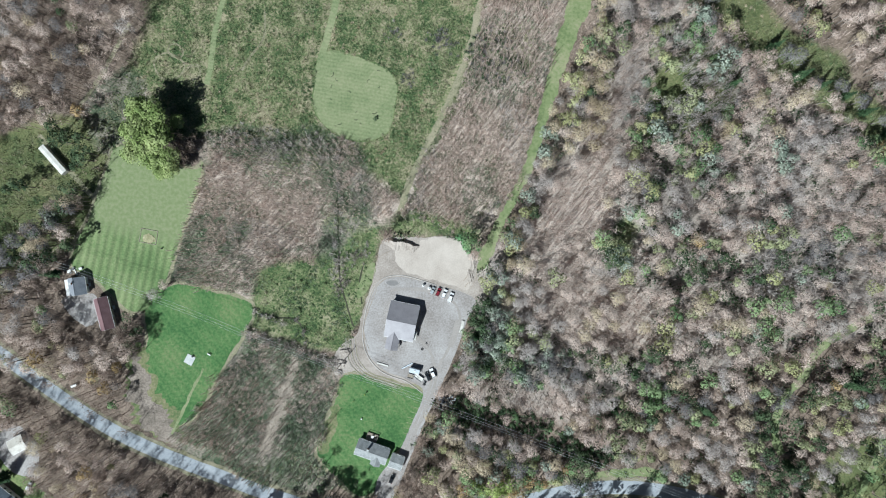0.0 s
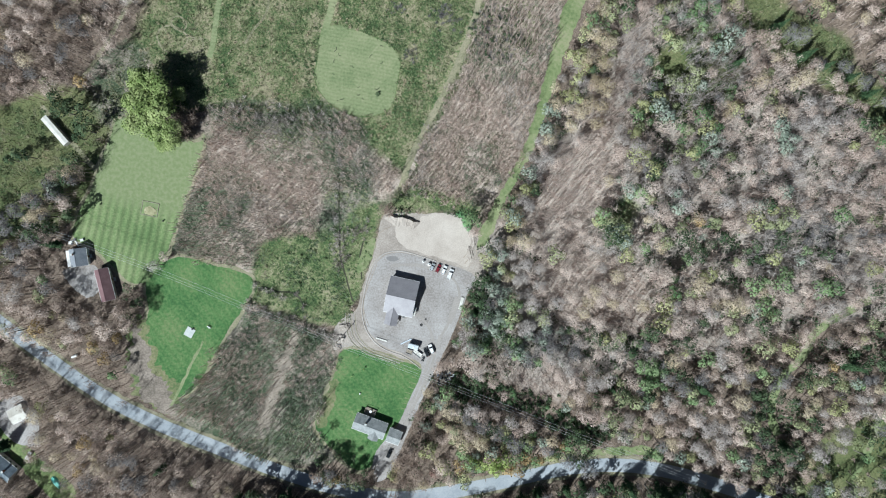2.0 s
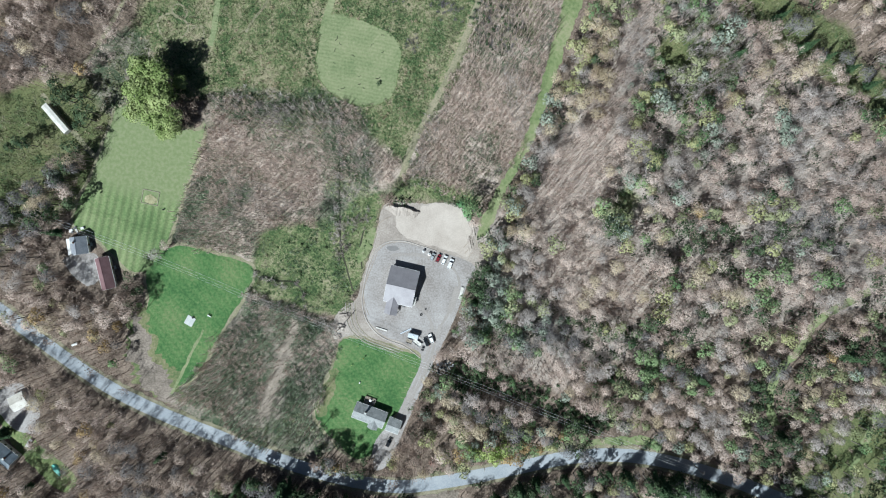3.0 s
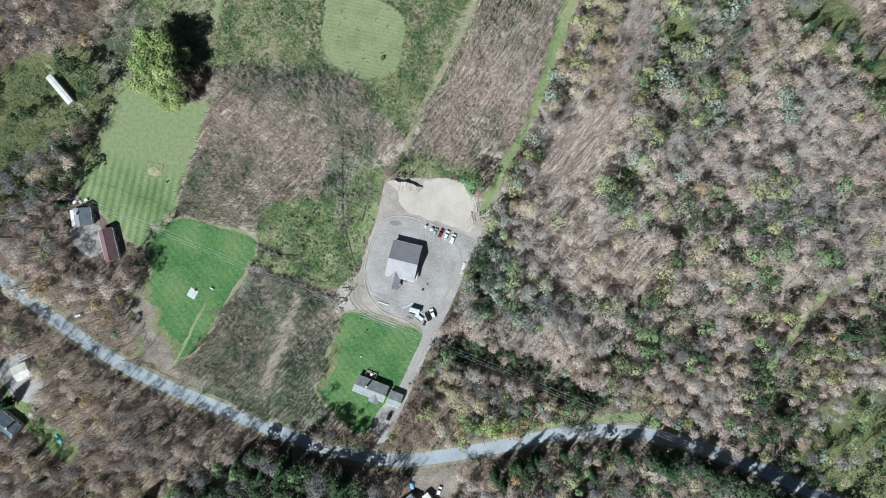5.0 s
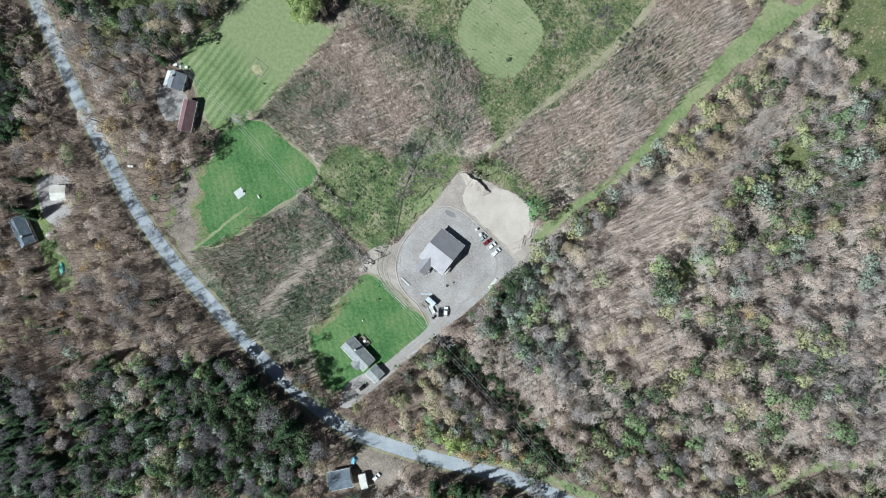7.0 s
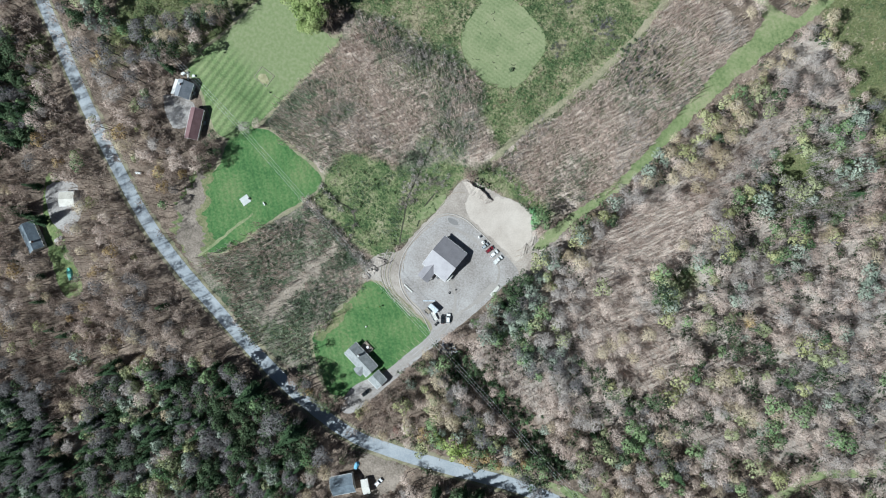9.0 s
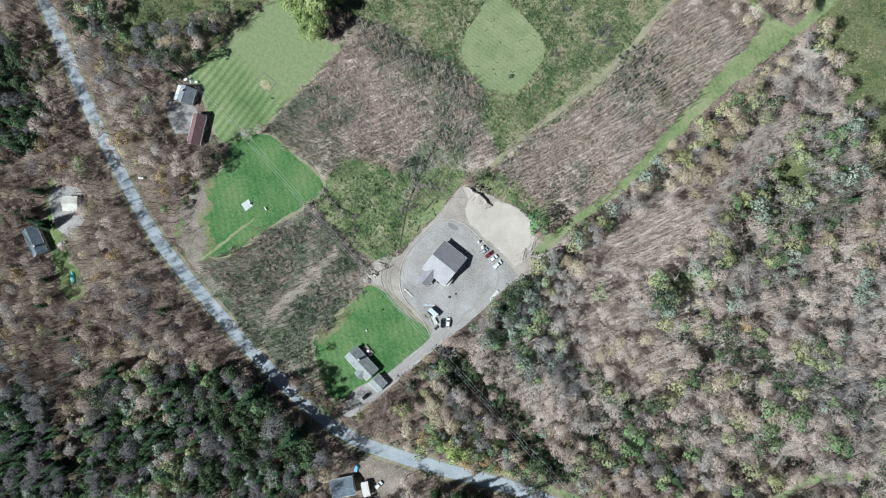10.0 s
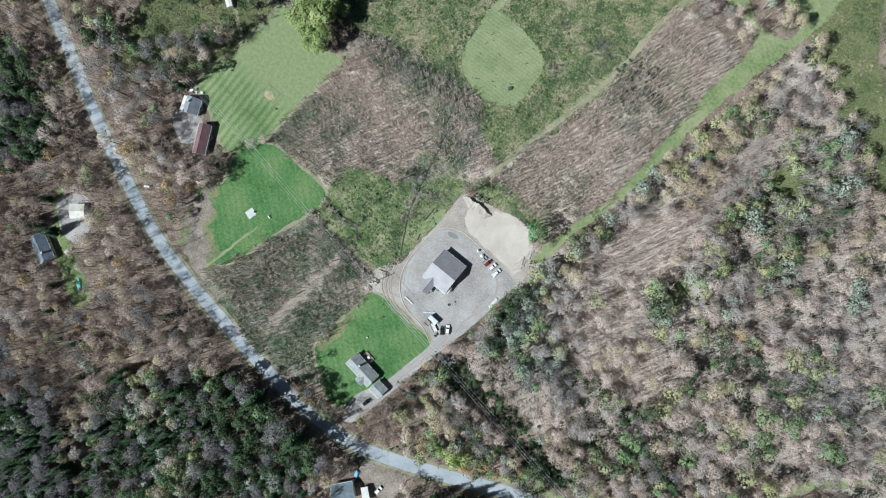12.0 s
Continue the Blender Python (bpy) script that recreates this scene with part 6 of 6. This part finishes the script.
mossy = ok & (patchy(young, .06, 14.0) + .5 * patchy(young, .2, 2.5) > .12) & ~inside(PINKWOOD, young)
strew("undergrowth", SCRUB, young[mossy], "leaf_deep", "dark green undergrowth between the woodland trees", "undergrowth", (1.2, 2.6))
POLES = [pole_tree(130 + i, 8 + 1.1 * i) for i in range(5)]
stems = scatter(-290, 0, -240, 130, 3.4)
ok = ((stems[:, 0] < -10) & (stems[:, 1] < 60) | (stems[:, 0] < -130)) & inside(VIEW, stems) & (distance(ROAD, stems) > 5.0)
for o in OPEN + [DARKWOOD, DUSKWOOD, DARKWEST, GREENWEST]:
    ok &= ~inside(ring_of(o, 4), stems)
ok &= ~inside(LOT_WEST, stems)
for x, y, r in HOUSES:
    ok &= np.hypot(stems[:, 0] - x, stems[:, 1] - y) > r
strew("pole_wood", POLES, stems[ok & (patchy(stems, .03, 9.0) < .2)], "twig_russet", "wood of tall thin bare brown trees", "woodland", (.8, 1.25))
strew("pole_wood", POLES, stems[ok & (patchy(stems, .03, 9.0) >= .2)], "twig_brown", "wood of tall thin bare pale brown trees", "woodland", (.8, 1.25))
crowded = scatter(8, 98, -90, 90, 1.9)
crowded = crowded[(inside(PINKWOOD, warped(crowded)) | inside(SLOPE, warped(crowded, 3.0))) & (rs.uniform(0, 1, len(crowded)) < .65)]
strew("pole_wood", POLES, crowded, "twig_brown", "crowded wood of thin bare pinkish-brown trees", "woodland", (.5, .85))
east = scatter(35, 212, -75, 100, 2.7)
gap = patchy(east, .085, 17.0) + .5 * patchy(east, .2, 4.0)
ok = (gap > -.22) & inside(EASTWOOD, warped(east)) & ~inside(PINKWOOD, east) & ~inside(GREYWOOD, east) & inside(VIEW, east) & (distance(FOREST_TRAIL, east) > 2.5)
for o in (CLEARING_A, CLEARING_B, LOT_EAST, MEADOW_NE, SLOPE):
    ok &= ~inside(ring_of(o, 4), east)
# dark scrub added in the gaps, its colour imitating shadow between trees
shade_fill = inside(EASTWOOD, east) & ~inside(PINKWOOD, east) & inside(VIEW, east) & (gap <= -.26) & (rs.uniform(0, 1, len(east)) < .7)
strew("undergrowth", SCRUB, east[shade_fill], "leaf_deep", "dark green scrub that stands in for shaded gaps in the woods", "undergrowth", (.9, 1.7))
tone = patchy(east, .03, 9.0)
strew("pole_wood", POLES, east[ok & (tone < .12)], "twig_brown", "wood of thin bare pinkish-brown trees", "woodland", (.75, 1.15))
strew("pole_wood", POLES, east[ok & (tone >= .12)], "twig_grey", "wood of thin bare grey trees", "woodland", (.75, 1.15))
greys = scatter(70, 130, 38, 90, 2.0)
greys = greys[(inside(GREYWOOD, warped(greys, 4.0)) | inside(GREYPOLES, warped(greys, 3.0))) & ~inside(CLEARING_B, greys)]
strew("pole_wood", POLES, greys, "twig_grey", "crowded wood of thin bare grey trees", "woodland", (.6, 1.0))
strew("undergrowth", TWIGGY, under, "twig_brown", "bare brown undergrowth of the woods", "undergrowth", (.5, 1.1))

# single trees that stand out
BIG = [leafy_tree(140 + i, 17 + i, 6.6 + .4 * i, 26, 2400, .4) for i in range(3)]
LOOK["giant"] = (BIG, "leaf_giant", "great yellow-green leafy tree beside the lawn", "bark")
for i, (x, y, s) in enumerate(((-127.5, 60, .95), (-121, 57, 1.05), (-127.5, 50.5, 1.0), (-119, 47, 1.05), (-128.5, 42, .9), (-116, 39.5, .75), (-122.5, 40, .9), (-113.5, 55, .5), (-116.5, 34.5, .6), (-121, 33.5, .55))):
    tree("giant", i, x, y, i * 70, s)

# trees beside the lawns, the barn, the west yard and the road
for k, n, size, spots in (
        ("deep", 2, 1.2, ((-180.5, 29), (-161.4, 49.7), (-151.7, 42.4), (-171, 11.9), (-166, 13.1), (-162.1, 18), (-168.8, -1.6), (-173.9, -4.1), (-181.4, -5.4), (-161.2, 3.3), (-226.4, -1.3), (-212.8, 3.2), (-201.5, -.6), (-218.9, -9.9), (-201.1, -10.8), (-174.9, 8.4), (-224.6, -58.9), (-213.8, -64.4), (-222.2, -66.8), (-218, -49.8))),
        ("deep", 0, 1.1, ((-188.6, 27.8), (-184, 30), (-165, 53.6), (-160, 50), (-163, 48), (-158.5, 37), (-155.6, 49.4), (-154, 40), (-163.1, 21.2), (-158.3, 27))),
        # two dark rows added to imitate the black shade along the north-east meadow
        ("dark", 1, .85, ((109, 101), (142, 80), (153, 67.5), (163, 63.5), (173, 58.5), (181, 51.5), (191, 42))),
        ("dusk", 3, 1.15, ((114.5, 100), (148, 74), (158, 64), (168, 61.5), (177, 55.5), (186, 47), (145, 76), (196, 37))),
        ("deep", 1, 1.0, ((151.8, -70.5), (155.4, -66.3), (136.4, -81.4), (134.2, -91.3), (159.2, -71.2), (164, -68.7), (145.4, -102), (132.6, -76.4), (149.5, -98), (156.1, -88.6), (173.3, -58.8), (171.1, -63.7))),
        ("dark", 0, .95, ((-233.5, -66.4), (-228, -57.7), (-220.2, -57.1), (-234.4, -51.5), (-229.9, -80))),
        ("dusk", 1, 1.25, ((-170.1, 17.4), (-166, 12), (-174, 10), (-181.9, 5.9), (-189.6, 2.3), (-178.3, -.5), (-187.2, -2.8), (-176, -8), (-184, -12), (-160, 19), (-172, 3))),
        ("brown", 2, 1.2, ((-140.3, -38), (-136.4, -43.1), (-144, -46), (-158.5, -48.7), (-180, -48.2), (-173.3, -38.3), (-187.6, -46.8))),
        ("orange", 1, 1.1, ((-142.8, -50), (-152.3, -53.6), (-176, -45))),
        ("grey", 3, 1.0, ((-125.2, -18.6), (33, 8), (37.5, 26.5), (41, 33))),
        ("olive", 2, .8, ((-44.5, -115.2), (-40.2, -115.2), (-50, -112.5))),
        ("deep", 2, .85, ((-47, -113.4), (-37.5, -114.6), (-53, -109), (-36, -110.5), (-42, -111.5), (-56, -105))),
        ("red", 0, 1.0, ((-5.9, -110.6),)), ("yellow", 1, 1.1, ((-24, -110.6), (25.4, -90.8), (28, -2), (8, -109.5), (46, -103))),
        ("tan", 1, 1.2, ((9.4, -91.3), (12.4, -94), (7, -95.5), (4, -91))),
        ("lime", 2, 1.15, ((14.3, -106.5), (24.1, -103), (19, -104), (11, -104.5), (21, -108))), ("orange", 3, 1.05, ((34.4, -102.8), (29.7, -107.7), (40, -104), (26, -108.5))),
        ("dusk", 0, 1.2, ((3, -82), (9, -85.5), (15, -88.5), (22, -92), (29, -95.5), (36, -97.5), (43, -99.5), (52, -104), (60, -106.5))),
        ("deep", 1, 1.0, ((6, -83), (12.5, -87), (19, -90), (26, -93.5), (33, -96.8), (1, -80.5), (47, -101), (56, -104.5))),
        ("dusk", 2, 1.5, ((-198, -13.6), (-192, -17), (-203, -18), (-186, -12), (-195, -24), (-181, -20))),
        ("deep", 1, .6, ((-41, -104.5), (-47.5, -103), (-54, -95))),
        ("green", 3, 1.2, ((83, 11), (66.5, .9), (85, -13), (10.5, 2.2), (12, -.6), (87.2, -64.9), (83.5, -63.4), (83.3, -70), (92.8, -66.8), (88, -70), (136.6, -34.7), (136.5, -28.4), (143.8, -24.7), (138.3, -41.9), (140.8, -29), (129.1, -29.1), (157.2, -30.6), (161.4, -30.1), (134, -38), (96.9, -32.4))),
        ("yellow", 3, 1.2, ((52.1, 51.1), (54.7, 50.7), (56.7, 58.1), (53.9, 68.8), (57.8, 67.3), (29.8, 2.3), (84.4, 47), (90.8, 50), (81.1, 35.7), (81, 26.1), (87.1, 20.1), (110.2, 37.6), (123.5, 44.8), (104.8, 26.4), (64.9, -1.1), (95.4, 76.1), (110, -24.2), (139.1, -17.6), (130.3, -2.1), (90.9, -44.4), (92.8, -37), (67.5, -51.2), (146.2, -55.3))),
        ("olive", 1, 1.2, ((68.2, 85), (70.9, 85.6), (23.6, -11.2), (25.4, 3.4), (46.4, -15.5), (41.5, -42.3), (37.2, -39.6), (104, -74), (81.3, -79.2), (70, -85), (133.9, -55.2), (113.8, -2.6), (143.5, -4.4), (121, -47.6), (98, 72))),
        ("tan", 0, 1.2, ((47.6, 55.5), (62, 81.5), (62.9, 76.1), (70.5, 73.2), (67.1, 74.1), (67.3, 53.5), (61, 47.2), (66, 46.4), (53.9, 39), (57.9, 44), (64.7, 39.4), (64.1, 56.8), (44.3, 32.8), (34, -9.5), (60.8, -35.9), (58.2, -40.5), (73, -25), (105.7, -28.1), (114.9, -37.9), (96, -60.4), (63.6, -31.3))),
        ("deep", 2, 1.15, ((38.4, 11.3), (63.3, 62), (77.6, 87.9), (90.7, 54.7), (89.8, 22.2), (87.4, -48.5), (102.4, -53.8), (86.4, -76.6), (79, -57.5), (97.1, -25.9), (118.4, -8.9), (160.9, -16), (68.5, -3), (69.5, -9), (163.1, -27.5), (136.1, 4.6), (118.2, -25.1), (54.5, -93))),
        ("blue", 0, 1.2, ((48.1, 44.5), (44.4, 45.8), (43.5, 37.2), (36.2, 19.3), (29.3, .4), (109.7, 90.8), (111.2, 93.7), (140.5, 37.4), (142.3, 33.6), (143.4, 27.8), (144.8, 31.5), (114.6, 70.7), (118.9, 74.4), (98.6, 3.6), (72, -6.1), (75.8, -10.7), (131.9, 4.2), (141.2, 10.1), (22.9, -10), (20.6, -14), (24, -15))),
        ("dark", 0, .9, ((-208.7, -100.6), (-205.9, -98.3), (-196.4, -97.4), (-182.2, -130.7), (-179.2, -131.6), (-184.2, -178.9), (-180.5, -178.5))),
        ("dusk", 1, 1.1, ((-167.8, -130.6), (-163.9, -126.9), (-155.1, -112), (-125.8, -123.4), (-120.1, -124.2), (-119.3, -115.1), (-131.9, -111.2), (-136.9, -111.8), (-186.3, -141.2))),
        ("yellow", 0, .8, ((-148.4, -94.3), (-146.5, -114.7), (-154, -128.9), (-156.4, -138.6), (-180.7, -156.1), (-142.6, -137.1), (-144.1, -174.1), (-181.6, -48.4), (-192.4, -45.9))),
        ("deep", 0, .75, ((-140.5, -32.7), (-136.1, -35.9), (-137.7, -40.1), (-133.2, -34.4), (-137.3, -28.5))),
        ("blue", 2, 1.15, ((89.6, 46), (94, 42), (98.8, 10), (109.4, 55.3), (24, -50), (18, -40), (12, -56), (28, -56))),
        ("dark", 2, .8, ((-204.9, -99), (-208, -97.5), (-211, -99), (-196.2, -99.3), (-186.7, -122.4), (-199.6, -120.6)))):
    beyond = [(x, y) for x, y in spots if x > 58]
    for j, (x, y) in enumerate(p for p in spots if p[0] <= 58):
        tree(k, n + j, x, y, j * 83 + n * 31, size * (.9 + .2 * ((j * 7) % 5) / 4))
    if beyond:
        shapes, skin, words, bark = LOOK[k]
        strew("woodland", [q[1] for q in shapes], np.array(beyond), skin, "scattered in the woods, many a " + words, "woodland", (size * .95, size * 1.2))
        strew("tree_trunks", [q[0] for q in shapes], np.array(beyond), bark, "trunks of trees that stand out of the woods", "tree trunks", (size * .8, size * .95))

# a clump of bright green bushes that leans over the pad's corner
corner = np.array([(6.2 + .55 * i + rs.normal(0, .5), 3.6 - .75 * i + rs.normal(0, .9)) for i in range(11)])
strew("shrubs", BUSH, corner, "leaf_fresh", "bright green bushes at the corner of the dirt pad", "shrubs", (.8, 1.5))

# young plants on the south lawn
for x, y, size in ((-36.6, -65.8, .75), (-38.9, -60.3, .45), (-41.9, -68.9, .4)):
    tree("lime", 0, x, y, x * 9, size * .28, "small pale green young tree on the lawn")

# hedgerows under the power line and along the old field edge
HEDGES = (((-88, -37.5), (-70, -44), (-50, -52)), ((-46, 42), (-45.5, 25), (-47, 8), (-48, -6)), ((-101, 47), (-75, 46.5), (-48, 42)), ((-86, -27), (-80, -31), (-66, -34.5), (-62, -42)))
hedge = []
for line in HEDGES:
    for p in curve_through(line, False, .8):
        spread = 3.2 if line is HEDGES[2] else 1.1
        hedge += [(p.x + rs.normal(0, spread), p.y + rs.normal(0, spread)) for _ in range(2 if line in (HEDGES[0], HEDGES[2]) else 1)]
hedge = np.array(hedge)
half = np.arange(len(hedge)) % 3 > 0
strew("hedgerow", SCRUB, hedge[half], "leaf_deep", "dark green hedgerow shrubs at the field edge", "hedgerow", (.6, 1.3))
strew("hedgerow", TWIGGY, hedge[~half], "twig_grey", "bare grey hedgerow shrubs at the field edge", "hedgerow", (.8, 1.4))
more = scatter(-130, -44, -112, -38, 1.5)
more = more[inside(BRUSH_SOUTH, warped(more, 6.0)) & (distance(BRUSH_TRACK, more) > 1.7)]
mp = patchy(more, .07, 12.0)
strew("shrubs", SCRUB, more[(mp > -.12) & (rs.uniform(0, 1, len(more)) < .9)], "scrub", "dense grey-green shrubs among dead brush", "shrubs", (.8, 1.5))
strew("shrubs", SCRUB, more[(mp > .15) & (rs.uniform(0, 1, len(more)) < .6)], "leaf_deep", "dense dark green scrub among dead brush", "shrubs", (.5, 1.1))
spill = tagged(part("oil_stain", lump(2.6, 1.1, .02, 2, .1, 3), "stain"), "dark damp stain on the gravel", "stain", kind="structure")
spill.matrix_basis = pose(-23.2, -17.0, .09, 0, 0, -4)

# odds and ends round the west house
rq = random.Random(9)
for i in range(9):
    x, y, r = -163.5 + rq.uniform(-3.5, 4), -8.6 + rq.uniform(-1.2, 1.6), rq.uniform(.3, .7)
    b = thing("crate", pose(x, y, .05, 0, 0, rq.uniform(0, 90)), "pale weathered storage crate behind the house", "crate", "crates")
    w = r * rq.uniform(.6, 1.1)
    part("crate_body", box(-r, r, -w, w, 0, r * 1.1, .03), rq.choice(("trim", "siding", "deck", "steel")), b)
    part("crate_lid", box(-r - .03, r + .03, -w - .03, w + .03, r * 1.1, r * 1.1 + .06, .015), rq.choice(("trim", "stripe")), b)

# tall trees along the south side of the road
verge = [p for p in curve_through([(26, -124), (52, -118.5), (75, -116), (96, -118.5), (116, -124), (142, -135), (176, -152)], False, 3.6)]
for j, p in enumerate(verge):
    far = p.x > 86
    tall = 1.6 + .2 * (j % 3) if far else .75 + .25 * (j % 3)
    tree(("dusk", "deep", "dark", "deep", "dark")[j % 5], j, p.x + rq.uniform(-1, 1), p.y + rq.uniform(-2, .6), j * 61, tall)
    if far and j % 2:
        tree(("brown", "olive", "tan", "dusk")[j // 2 % 4], j + 1, p.x + rq.uniform(-3, 1), p.y - 5 + rq.uniform(-2, 1), j * 43, 1.4)
for j, (x, y) in enumerate(((-84, -118.5), (-77, -120.5), (-70, -122.5), (-62, -125), (-54, -128), (-46, -130), (-38, -131.5), (-30, -132.5))):
    tree(("deep", "dusk", "dark")[j % 3], j, x, y, j * 57, 1.5 + .2 * (j % 3))
